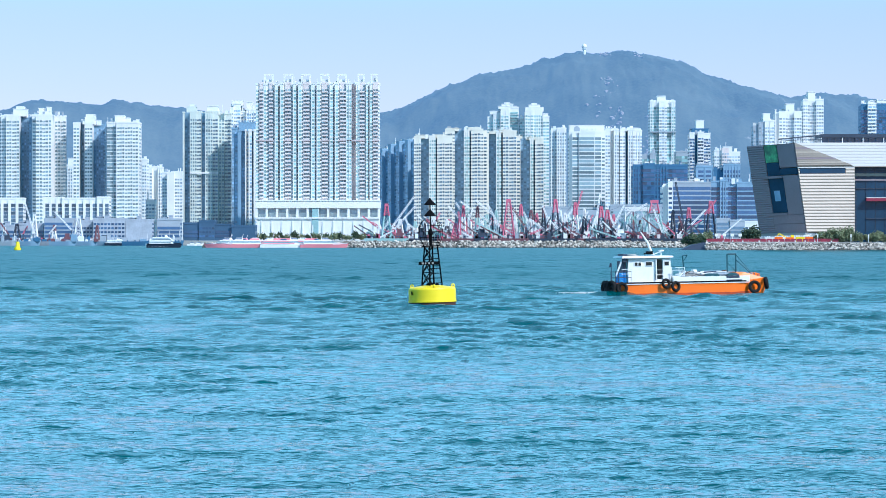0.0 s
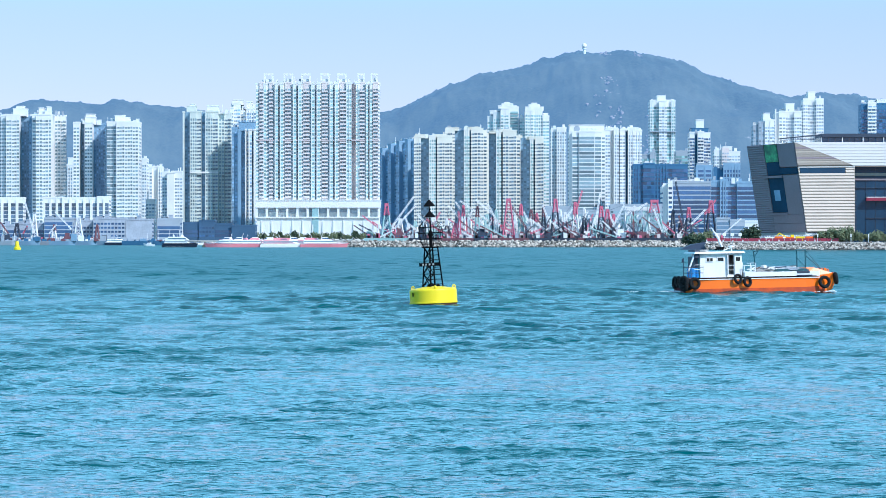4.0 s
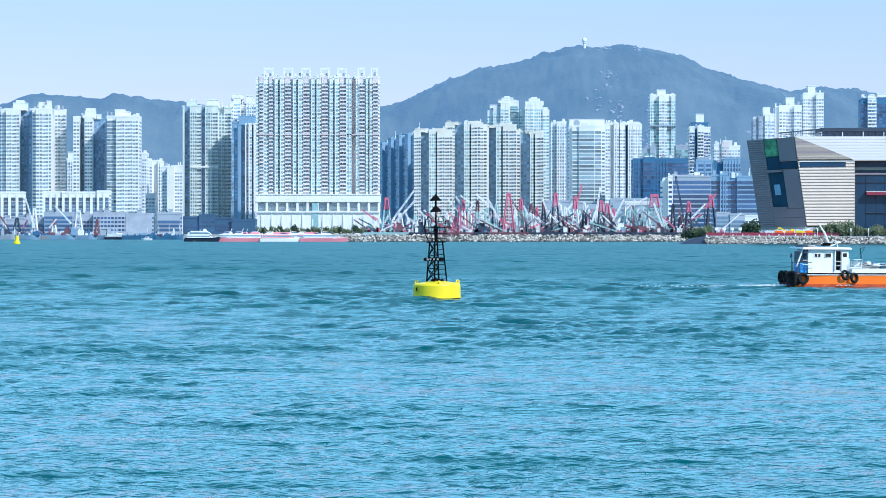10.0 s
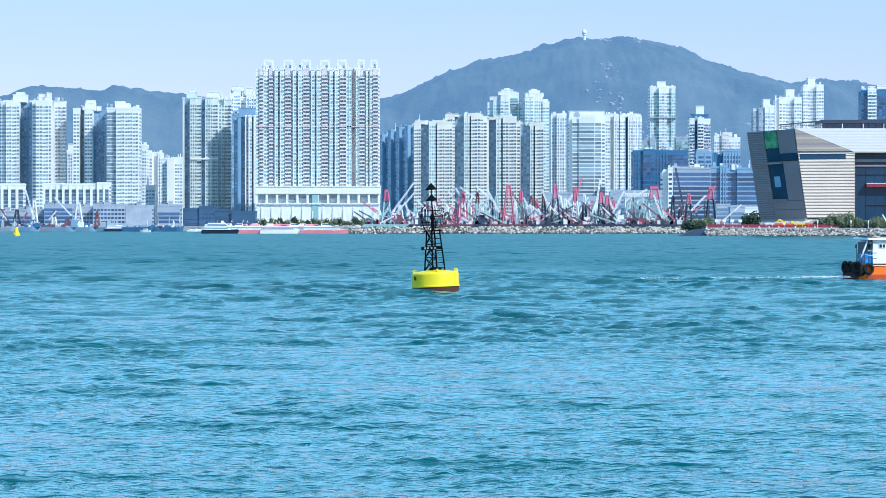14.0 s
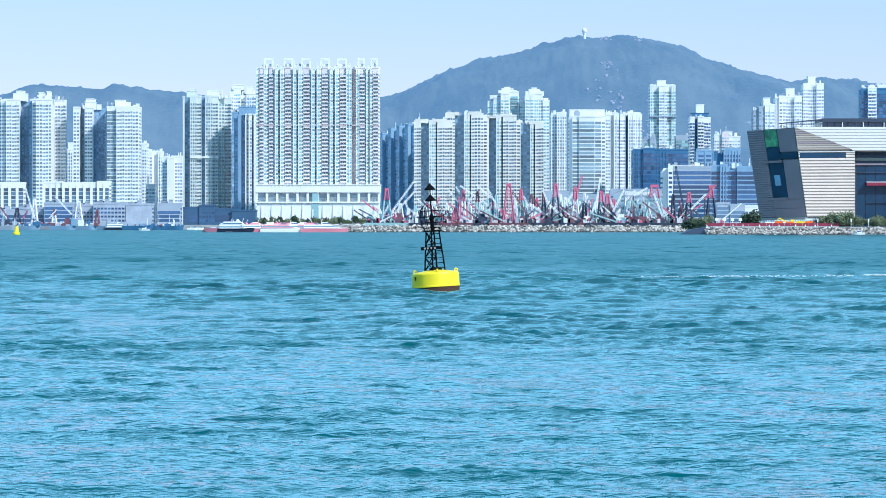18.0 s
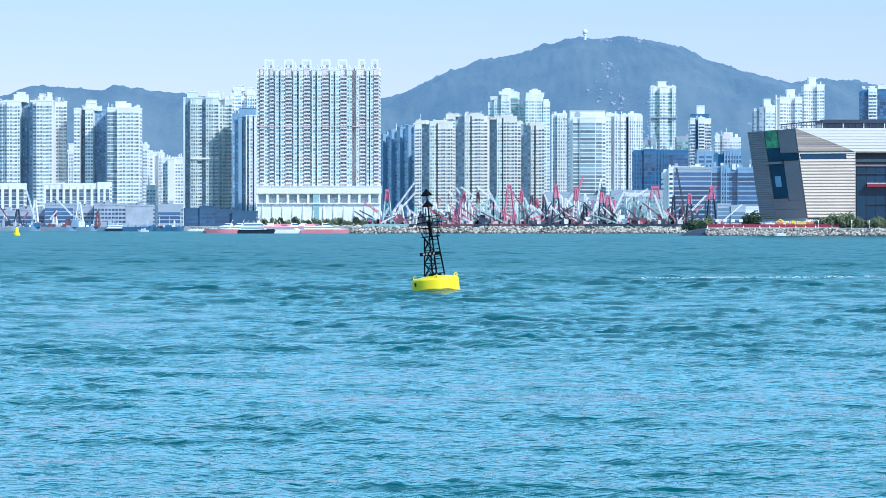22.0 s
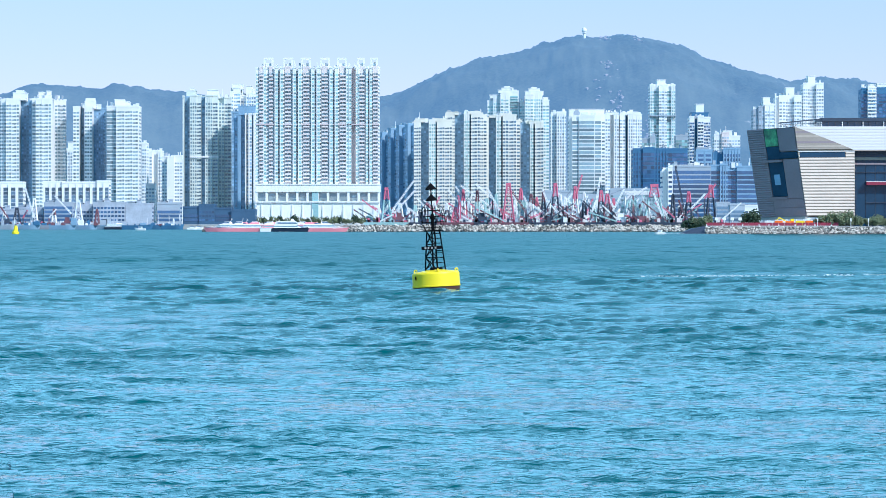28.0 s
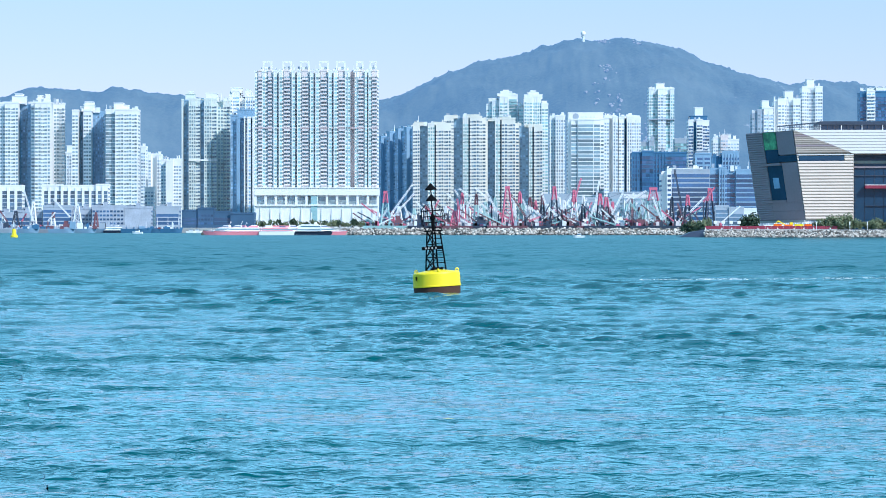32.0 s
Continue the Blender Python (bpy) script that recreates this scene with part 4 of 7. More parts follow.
building("low grey-white terminal building", 2500, 18, [(1268, 1292, 386, 0, "band"), (1292, 1318, 389, 1, "band"), (1318, 1345, 391, 0, "win", "pale_wall")], "grey_wall", "deep_glass", name="terminal", category="building")
building("low grey sheds behind the shelter", 2520, 18, [(960, 1010, 366, 0, "win"), (1010, 1080, 372, 0, "band"), (1080, 1172, 362, 0, "win")], "grey_wall", "mid_glass", name="warehouse", category="building")

# towers behind the museum
E_ = "eastern towers"
building("pale grey apartment tower", 2960, 20, [(1333, 1342, 222, 0, "win", "grey_wall"), (1342, 1353, 216, 2, "win", "grey_wall"), (1353, 1370, 212, 3, "grid")], "white_wall", "glass", roofs=[(1351, 1363, 199, 213)], group=E_)
building("white apartment tower with balconies", 2980, 20, [(1372, 1378, 199, 1, "wall"), (1378, 1390, 197, 3, "win"), (1390, 1405, 197, 0, "rib"), (1405, 1418, 197, 3, "win")], "white_wall", "glass",
         roofs=[(1391, 1406, 182, 197)], group=E_)
building("tall white apartment tower with balconies", 2995, 20, [(1421, 1429, 175, 2, "win"), (1429, 1444, 176, 0, "rib"), (1444, 1457, 175, 3, "win")], "white_wall", "glass", roofs=[(1430, 1443, 161, 175)], group=E_)
building("blue glazed apartment tower", 2960, 20, [(1524, 1535, 184, 0, "glass", "slate_wall", "dark_glass"), (1535, 1550, 182, 3, "bal"), (1550, 1590, 183, 0, "glass", "slate_wall", "dark_glass")], "white_wall", "blue_glass",
         roofs=[(1537, 1548, 177, 183), (1553, 1580, 175, 183)], group=E_)


# ---------------------------------------------------------------- museum
MU_D = 1400.0


def mp(u, v, d):
    return Vector((wx(u, d), d, wz(v, d)))


museum = thing("museum", "angular museum clad in pale horizontal ribs with glazed hall", "museum", wx(1428, MU_D), MU_D, 3.0)
mo = Vector((wx(1428, MU_D), MU_D, 3.0))
A1, A0 = mp(1406, 251, MU_D) - mo, mp(1428, 409, MU_D) - mo                     # leaning front corner
B1, B0 = mp(1322, 257, MU_D + 24) - mo, mp(1345, 411, MU_D + 24) - mo           # far end of the shaded face
C1, C0 = mp(1512, 292.5, MU_D + 6) - mo, mp(1512, 409, MU_D + 6) - mo            # right end of the lit face
K1 = mp(1600, 251, MU_D + 40) - mo
T1 = mp(1545, 251, MU_D + 24) - mo
b = Buf()
back = Vector((14, 70, 0))
IN = Vector((0.7, 1.0, 0))
A0_, A1_, B0_, B1_, C0_, C1_ = A0 + IN, A1 + IN, B0 + IN, B1 + IN, C0 + Vector((-0.1, 1.0, 0)), C1 + Vector((-0.1, 1.0, 0))
b.quad(A0_, A1_, B1_, B0_)
b.quad(A0_, C0_, C1_, A1_)
b.quad(B0, B1, B1 + back, B0 + back)
b.quad(C0, C0 + back, C1 + back, C1)
b.quad(B0 + back, B1 + back, C1 + back, C0 + back)
b.quad(A1, C1, C1 + back, B1 + back, B1)
part("wall", b, "museum_back", museum)


def on_face(p0, p1, q0, q1, s, t, out):
    """Point of a face with bottom p0-q0 and top p1-q1, out metres before it."""
    lo, hi = p0.lerp(q0, s), p1.lerp(q1, s)
    n = (q0 - p0).cross(p1 - p0).normalized()
    return lo.lerp(hi, t) + n * out


def face_panel(name, mat_name, face, s0, s1, t0, t1, out, label="", s2=None):
    b = Buf()
    s2 = s1 if s2 is None else s2
    p = [on_face(*face, s, t, o) for o in (-0.9, out) for s, t in ((s0, t0), (s1, t0), (s2, t1), (s0, t1))]
    b.hexa(p)
    return part(name, b, mat_name, museum, label)


def ridge_plank(mat_name, face, s0, s1, t0, t1, out):
    """A horizontal rib whose lower third slopes back under it."""
    b = Buf()
    rows_ = ((t0, -0.5), (t0, 0.06), (t0 + 0.36 * (t1 - t0), out), (t1, 0.06), (t1, -0.5))
    ends = [[on_face(*face, s, t, o) for t, o in rows_] for s in (s0, s1)]
    for i in range(5):
        k = (i + 1) % 5
        b.quad(ends[0][i], ends[1][i], ends[1][k], ends[0][k])
    b.quad(*reversed(ends[0]))
    b.quad(*ends[1])
    return part("cladding_plank", b, mat_name, museum)


LIT = (A0, A1, C0, mp(1512, 250, MU_D + 6) - mo)
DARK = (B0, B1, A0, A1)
rows = 29
for i in range(rows):                       # pale ribs of the sunlit face below the strip window
    t0, t1 = i / rows, (i + 0.985) / rows
    v_mid = 409 - (t0 + t1) / 2 * 158
    if v_mid < 293:
        continue
    if 294 < v_mid < 307:
        ridge_plank("cladding", LIT, 0.84, 1.0, t0, t1, 0.34)
        ridge_plank("cladding", LIT, 0.0, 0.02, t0, t1, 0.34)
    else:
        ridge_plank("cladding", LIT, 0.0, 1.0, t0, t1, 0.34)
face_panel("strip_window", "museum_glass", LIT, 0.03, 0.83, (409 - 305) / 158, (409 - 296) / 158, 0.12, "long dark strip window")
face_panel("window_ledge", "roof_panel", LIT, 0.0, 1.0, (409 - 295.4) / 158, (409 - 293.6) / 158, 0.45, "pale ledge over the strip window")
for i in range(11):                         # louvres under the sloping roof edge
    v0 = 290.5 - i * 3.6
    v1 = v0 - 3.1
    s1, s2 = 1.0 - (292.5 - v0) / 42.0, 1.0 - (292.5 - v1) / 42.0
    if s2 > 0.02:
        face_panel("louvre", ("museum_back", "cladding", "museum_back", "museum_dark", "museum_back")[i % 5], LIT, 0.0, s1, (409 - v0) / 158, (409 - v1) / 158, 0.16, s2=s2)
for i in range(40):                         # ribs of the shaded face, shade put into their darker colour, broken by its windows
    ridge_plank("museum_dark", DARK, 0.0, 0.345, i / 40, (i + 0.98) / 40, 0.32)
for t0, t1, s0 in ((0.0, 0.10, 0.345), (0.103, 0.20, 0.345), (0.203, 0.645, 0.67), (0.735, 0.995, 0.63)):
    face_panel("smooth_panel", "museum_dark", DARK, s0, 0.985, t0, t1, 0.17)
face_panel("base_course", "concrete", DARK, 0.0, 0.985, -0.03, -0.002, 0.5)
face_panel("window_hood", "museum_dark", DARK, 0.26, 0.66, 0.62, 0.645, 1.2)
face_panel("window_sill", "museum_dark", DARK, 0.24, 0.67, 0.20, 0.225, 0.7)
face_panel("green_wall_panel", "green_panel", DARK, 0.36, 0.615, 0.80, 0.995, 0.25, "green glazed corner panel")
face_panel("corner_window", "museum_glass", DARK, 0.36, 0.615, 0.65, 0.795, 0.12)
face_panel("corner_window", "museum_glass", DARK, 0.36, 0.66, 0.23, 0.615, 0.1, "tall dark corner window")
face_panel("corner_window", "blue_glass", DARK, 0.44, 0.56, 0.36, 0.48, 0.25)
face_panel("strip_window", "museum_glass", DARK, 0.62, 0.985, 0.655, 0.725, 0.15)
def roof_point(u, v, out=0.0):
    """Point of the bright upper face, which leans back as it rises."""
    back = (293 - v) / 42.5 * 15
    return mp(u, v, MU_D + 5.6 + back) - mo + Vector((0, -0.7 * out, 0.7 * out))


b = Buf()
p = [roof_point(1406, 251), roof_point(1512, 293), roof_point(1640, 293), roof_point(1640, 251)]
q = [Vector((v.x, MU_D + 40 - mo.y, v.z - 0.5)) for v in p]
b.quad(*p)
b.quad(*reversed(q))
for i in range(4):
    b.quad(p[i], q[i], q[(i + 1) % 4], p[(i + 1) % 4])
part("upper_wall", b, "cladding", museum)
for i in range(8):
    v0, v1 = 251.0 + i * 5.25, 251.0 + i * 5.25 + 4.5
    ua, ub = 1406 + 106 * (v0 - 251) / 42, 1406 + 106 * (v1 - 251) / 42
    b = Buf()
    b.hexa([roof_point(ub, v1, 0.3), roof_point(1640, v1, 0.3), roof_point(1640, v1), roof_point(ub, v1),
            roof_point(ua, v0, 0.3), roof_point(1640, v0, 0.3), roof_point(1640, v0), roof_point(ua, v0)])
    part("roof_plank", b, "roof_panel", museum, "bright pale upper panel")
p, q = mp(1382, 246, MU_D + 24) - mo, mp(1640, 235, MU_D + 24) - mo     # roof terrace with its dark pergola
b = Buf(); b.box(p.x + 17, q.x, p.y, p.y + 26, q.z - 1.5, q.z); part("terrace_canopy", b, "dark_steel", museum, "dark flat canopy on the roof terrace")
b = Buf(); b.box(p.x + 17, q.x, p.y + 3, p.y + 26, p.z - 2.0, q.z - 1.5); part("terrace_glass", b, "dark_glass", museum)
for i in range(13):
    b = Buf(); x = p.x + 17 + i * 2.9
    b.box(x, x + 0.3, p.y + 0.2, p.y + 0.5, p.z - 2.0, q.z - 1.5); part("terrace_post", b, "white_paint" if i % 3 == 0 else "dark_steel", museum)
for i in range(9):
    b = Buf(); x = p.x + i * 2.1
    b.beam((x, p.y, p.z - 1.4), (x, p.y, p.z + 0.6 + i * 0.17), 0.22); part("pergola_post", b, "dark_steel", museum)
for yy in (0, 6):
    b = Buf(); b.beam((p.x - 0.5, p.y + yy, p.z + 0.5), (p.x + 17.5, p.y + yy, p.z + 2.2), 0.4); part("pergola_beam", b, "dark_steel", museum)
b = Buf(); b.beam((p.x - 0.5, p.y, p.z - 0.3), (p.x + 17.5, p.y, p.z + 0.4), 0.2); part("pergola_rail", b, "dark_steel", museum)
hx0, hx1 = C0.x + 0.2, C0.x + 40
b = Buf(); b.box(hx0, hx1, C0.y + 4, C0.y + 60, 0, (mp(1512, 293, MU_D) - mo).z); part("hall_glass", b, "museum_glass", museum, "tall dark blue glazed entrance hall")
for v0, v1, mt in ((314, 317, "museum_dark"), (348, 353.5, "red_paint"), (346.4, 348, "roof_panel"), (304, 309, "museum_back"), (296, 298, "dark_steel"), (330, 331, "dark_steel"), (384, 385, "dark_steel")):
    b = Buf(); b.box(hx0 + (5 if v0 > 340 else 0), hx1, C0.y + {"red_paint": 1.0, "roof_panel": 1.3}.get(mt, 3.4), C0.y + 4.6, (mp(0, v1, MU_D) - mo).z, (mp(0, v0, MU_D) - mo).z)
    part("hall_beam", b, mt, museum)
for i in range(8):
    b = Buf(); x = hx0 + 1 + i * 4.0
    b.box(x, x + 0.1, C0.y + 3.8, C0.y + 4.2, 0, (mp(1512, 293, MU_D) - mo).z); part("mullion", b, "dark_steel", museum)

# ---------------------------------------------------------------- shores
SH_D = 1376.0
b = Buf()
b.hexa([(wx(1250, 1400), 1392, -2), (520, 1392, -2), (620, 1700, -2), (wx(1258, 1700), 1700, -2),
        (wx(1250, 1400), 1392, 3.0), (520, 1392, 3.0), (620, 1700, 3.0), (wx(1258, 1700), 1700, 3.0)])
tagged(part("promenade", b, "concrete"), "paved museum promenade above the rocks", "ground", kind="structure")


def rubble(name, label, x0, x1, y, height, depth, count, seed, size=(0.4, 1.45)):
    """A rough slope of tipped boulders; the core under them is solid, and dark to paint shade into their gaps."""
    rng = random.Random(seed)
    ob = thing(name, label, "sea wall", (x0 + x1) / 2, y, 0)
    cxx = (x0 + x1) / 2
    b = Buf()
    b.hexa([(x0 - cxx, 0.5, -1.5), (x1 - cxx, 0.5, -1.5), (x1 - cxx, depth * 2 + 3, -1.5), (x0 - cxx, depth * 2 + 3, -1.5),
            (x0 - cxx + 2, depth, height - 0.4), (x1 - cxx - 2, depth, height - 0.4), (x1 - cxx - 2, depth + 4, height - 0.4), (x0 - cxx + 2, depth + 4, height - 0.4)])
    part("core", b, "wet_shade_rock", ob)
    b, low = Buf(), Buf()
    for i in range(count):
        s = rng.random()
        x = rng.uniform(x0, x1) - cxx
        top = low if s < 0.1 else b
        r = rng.uniform(*size)
        top.blob((x, s * depth + rng.uniform(-0.5, 0.5), -0.4 + s * height + rng.uniform(-0.5, 0.3)), r, 0.85, rng, 0.45)
    part("boulder_heap", b, "rock", ob, kind="stuff")
    part("wet_boulders", low, "wet_shade_rock", ob, "dark wet boulders at the waterline", kind="stuff")
    return ob


rubble("breakwater", "long breakwater of pale tipped boulders", wx(606, 1745), wx(1216, 1745), 1738, 3.4, 6, 3000, 5, (0.3, 0.9))
rubble("breakwater", "low tip of the boulder breakwater", wx(360, 1740), wx(606, 1740), 1742, 2.2, 5, 1700, 6, (0.4, 1.0))
rubble("sea_wall", "boulder sea wall below the museum promenade", wx(1248, 1382), wx(1650, 1382), SH_D, 3.0, 8, 3600, 7, (0.22, 0.6))
b = Buf()
b.hexa([(wx(1200, 1385), 1385, -0.5), (wx(1262, 1385), 1380, -0.5), (wx(1262, 1385), 1400, -0.5), (wx(1200, 1385), 1400, -0.5),
        (wx(1226, 1385), 1388, 2.0), (wx(1262, 1385), 1388, 3.2), (wx(1262, 1385), 1400, 3.2), (wx(1226, 1385), 1400, 2.0)])
tagged(part("boat_ramp", b, "dark_steel"), "dark sloping concrete ramp at the end of the sea wall", "ramp", kind="structure")
b = Buf()
b.box(wx(-40, 2330), wx(322, 2330), 2322, 2332, -1, 3.4)
tagged(part("quay_wall", b, "slate_wall"), "dark quay wall of the western shore", "quay", kind="structure")


def rail_barrier(u0, u1, d, z, mat_name, label):
    ob = thing("site_barrier", label, "barrier", wx((u0 + u1) / 2, d), d, z, group="site barriers")
    w = wx(u1, d) - wx(u0, d)
    n = max(2, int(w / 2.4))
    for i in range(n):
        b = Buf()
        b.box(-w / 2 + i * w / n + 0.05, -w / 2 + (i + 1) * w / n - 0.05, -0.15, 0.15, 0.1, 1.5)
        part("board", b, mat_name, ob)
    for i in range(0, n, 2):
        b = Buf(); x = -w / 2 + (i + 0.35 * (i % 3)) * w / n
        b.box(x, x + 0.35, -0.5, -0.17, 0.0, 0.7); b.box(x + 0.1, x + 0.25, -0.4, -0.25, 0.7, 0.95); part("marker_post", b, "white_paint", ob)
    b = Buf(); b.box(-w / 2, w / 2, -0.3, 0.3, 0, 0.25); part("footing", b, "concrete", ob)


rail_barrier(1250, 1484, 1396, 3.0, "red_paint", "long dark red hoarding on the promenade")


# ---------------------------------------------------------------- trees
def tree_mesh(height, width, seed, clumps=150, size=0.5, leaf="leaf"):
    rng = random.Random(seed)
    ob = thing("tree", "bushy green tree", "tree")
    b = Buf()
    b.tube((0, 0, -0.4), (0.1, 0, height * 0.5), height * 0.035, height * 0.022, 7)
    for i in range(6):
        a = i * 1.05 + rng.random()
        b.tube((0.05, 0, height * (0.25 + 0.04 * i)), (math.cos(a) * width * 0.3, math.sin(a) * width * 0.3, height * (0.55 + 0.05 * i)), height * 0.016, height * 0.006, 5)
    part("trunk", b, "bark", ob)
    b = Buf()
    lobes = [(rng.uniform(-0.3, 0.3) * width, rng.uniform(-0.25, 0.25) * width, height * rng.uniform(0.22, 0.8), width * rng.uniform(0.18, 0.34)) for _ in range(11)]
    for i in range(clumps):
        cx_, cy_, cz_, r = rng.choice(lobes)
        v = Vector((rng.gauss(0, 1), rng.gauss(0, 1), rng.gauss(0, 0.8))).normalized() * r * rng.uniform(0.6, 1.08)
        b.blob((cx_ + v.x, cy_ + v.y, max(height * 0.04, cz_ + v.z)), size * rng.uniform(0.5, 1.1), 0.8, rng, 0.5)
    part("crown", b, leaf, ob)
    return ob


def plant(src, u, d, z, scale=1.0, turn=0.0, label="", group=""):
    t = copy_thing(src, pose(wx(u, d), d, z, 0, 0, turn))
    t.scale = (scale, scale, scale)
    if label:
        tagged(t, label, "tree", group)
    return t


round_tree = tree_mesh(6.0, 7.0, 21, 420, 0.42)
tagged(round_tree, "bushy olive-green tree on the museum promenade", "tree", "promenade trees")
round_tree.matrix_basis = pose(wx(1462, 1398), 1398, 3.0)
dark_tree = tree_mesh(6.5, 7.0, 22, 330, 0.5, "dark_leaf")
tagged(dark_tree, "dense dark green tree beside the museum", "tree")
dark_tree.matrix_basis = pose(wx(1330, 1410), 1410, 3.0)
P_ = "promenade trees"
for u, dd, sc in ((1480, 1400, 1.0), (1494, 1397, 1.12), (1508, 1401, 0.85), (1522, 1398, 0.75), (1538, 1400, 0.7), (1552, 1397, 0.8), (1566, 1400, 0.75), (1448, 1401, 0.6), (1585, 1399, 0.9), (1604, 1399, 1.0)):
    plant(round_tree, u, dd, 3.0, sc, u * 7 % 360, "bushy olive-green tree on the museum promenade", P_)
plant(round_tree, 1250, 1405, 3.0, 0.85, 40, "olive bush behind the promenade hoarding")
plant(round_tree, 1238, 1412, 2.6, 0.7, 140, "olive bush behind the promenade hoarding")
plant(dark_tree, 1221, 1430, 0.4, 0.95, 20, "dark green tree at the end of the shelter")
plant(dark_tree, 1322, 1412, 3.0, 0.8, 200, "dense dark green tree beside the museum")
for i, u in enumerate(range(438, 668, 9)):
    plant(round_tree if i % 3 else dark_tree, u + (i * 5) % 4, 2660 + (i % 4) * 4, 3.0, 0.7 + 0.12 * ((i * 7) % 4), i * 47, "low tree along the foot of the white podium", "podium trees")


# ---------------------------------------------------------------- derrick barges
def lattice(b, p, q, w, n, chord=0.34, web=0.2):
    """A boom of four chords with zigzag webs."""
    p, q = Vector(p), Vector(q)
    along = (q - p)
    side = along.cross(Vector((0, 1, 0))).normalized() * (w / 2)
    dep = Vector((0, w / 2, 0))
    for s in (-1, 1):
        for t in (-1, 1):
            b.beam(p + side * s * 0.6 + dep * t * 0.6, q + side * s * 0.5 + dep * t * 0.5, chord)
    for i in range(n):
        a, c = p + along * (i / n), p + along * ((i + 1) / n)
        s = 1 if i % 2 else -1
        b.beam(a + side * s * 0.58 - dep * 0.6, c - side * s * 0.58 - dep * 0.6, web)
        b.beam(a + side * s * 0.58 + dep * 0.6, c - side * s * 0.58 + dep * 0.6, web)


def derrick(u, top, wide, d, leg, cap, booms=(), hull="dark_steel", length=24, label=""):
    ob = thing("derrick_barge", label or "moored derrick barge with a lattice frame and long boom", "barge", wx(u, d), d, 0, "derrick barges")
    h = wz(top, d)
    w = wide / LENS * d
    b = Buf()
    L = length / 2
    dk = 4.5 if d < 2000 else 2.4                # deck height
    b.hexa([(-L + 1.5, -5, -0.8), (L - 1.5, -5, -0.8), (L - 1.5, 5, -0.8), (-L + 1.5, 5, -0.8), (-L, -5.5, dk), (L, -5.5, dk), (L, 5.5, dk), (-L, 5.5, dk)])
    part("hull", b, "rust_steel" if hull == "red_steel" else hull, ob)
    rng = random.Random(int(u * 7 + top))
    sd = rng.choice((-1, 1))
    hh = rng.uniform(1.6, 3.6)
    xa, xb = sorted((sd * L * rng.uniform(0.75, 0.92), sd * L * rng.uniform(0.3, 0.5)))
    b = Buf(); b.box(xa, xb, -3, 3, dk, dk + hh)
    if rng.random() < 0.6:
        b.box(xa + 0.8, xb - 1.0, -2, 2, dk + hh, dk + hh + rng.uniform(1.2, 2.4))
    part("deckhouse", b, rng.choice(("white_steel", "white_steel", "teal_steel", "mauve_wall", "rust_steel", "dark_steel", "rust_steel")), ob)
    for i in range(rng.randint(6, 10)):
        b = Buf(); x, w_, h_ = rng.uniform(-L * 0.9, L * 0.85), rng.uniform(0.5, 2.2), rng.uniform(0.5, 2.6)
        b.box(x, x + w_, -4.8, -3.4, dk, dk + h_); b.box(x + 0.15, x + w_ - 0.15, -4.7, -3.6, dk + h_, dk + 0.15 + h_)
        part("deck_gear", b, rng.choice(("rust_steel", "white_steel", "white_steel", "red_steel", "dark_steel", "mauve_wall", "pink_wall")), ob)
    for i in range(3):
        b = Buf()
        b.box(xa + 0.5 + i * 1.4, xa + 1.2 + i * 1.4, -3.08, -2.98, dk + 0.7, dk + 1.4)
        part("window", b, "dark_glass", ob)
    cut = 0.68
    feet = [Vector((sx * w / 2, sy * 2.6, dk)) for sx in (-1, 1) for sy in (-1, 1)]
    tops = [Vector((sx * w * 0.13, sy * 0.8, h)) for sx in (-1, 1) for sy in (-1, 1)]
    for lo, hi, mt, nm in ((0, cut, leg, "lower_frame"), (cut, 1.0, cap, "upper_frame")):
        b = Buf()
        for p, q in zip(feet, tops):
            b.beam(p.lerp(q, lo), p.lerp(q, hi), 0.6)
        k = 3 if lo == 0 else 3
        for i in range(k + 1):
            t = lo + (hi - lo) * i / k
            c = [p.lerp(q, t) for p, q in zip(feet, tops)]
            b.beam(c[0], c[2], 0.26); b.beam(c[1], c[3], 0.26); b.beam(c[0], c[1], 0.26); b.beam(c[2], c[3], 0.26)
            if i < k:
                e = [p.lerp(q, lo + (hi - lo) * (i + 1) / k) for p, q in zip(feet, tops)]
                b.beam(c[0], e[2], 0.22); b.beam(c[3], e[1], 0.22)
                if i % 2:
                    b.beam(c[2], e[0], 0.22)
        if nm == "upper_frame":
            b.box(-w * 0.2, w * 0.2, -1.2, 1.2, h - 0.6, h + 0.9)
        part(nm, b, mt, ob)
    if d < 2000:                                # a slender spare boom laid over at its own angle
        for k in range(2):
            sx = rng.choice((-1, -1, 1))
            x0, yb = rng.uniform(-L * 0.6, L * 0.6), -4.2 + 1.5 * k
            b = Buf(); lattice(b, (x0, yb, dk + 0.4), (x0 + sx * rng.uniform(5, 17), yb, rng.uniform(7, 17)), 0.75, 9, 0.3, 0.17)
            part("spare_boom", b, rng.choice(("white_steel", "white_steel", "teal_steel", "red_steel", "rust_steel", "dark_steel")), ob)
            b = Buf(); x0 = rng.uniform(-L * 0.8, L * 0.8); b.beam((x0, 3.0 - k, dk), (x0 + rng.uniform(-1, 1), 3.0 - k, rng.uniform(8, 15)), 0.32)
            part("mast_pole", b, rng.choice(("white_steel", "dark_steel", "rust_steel")), ob)
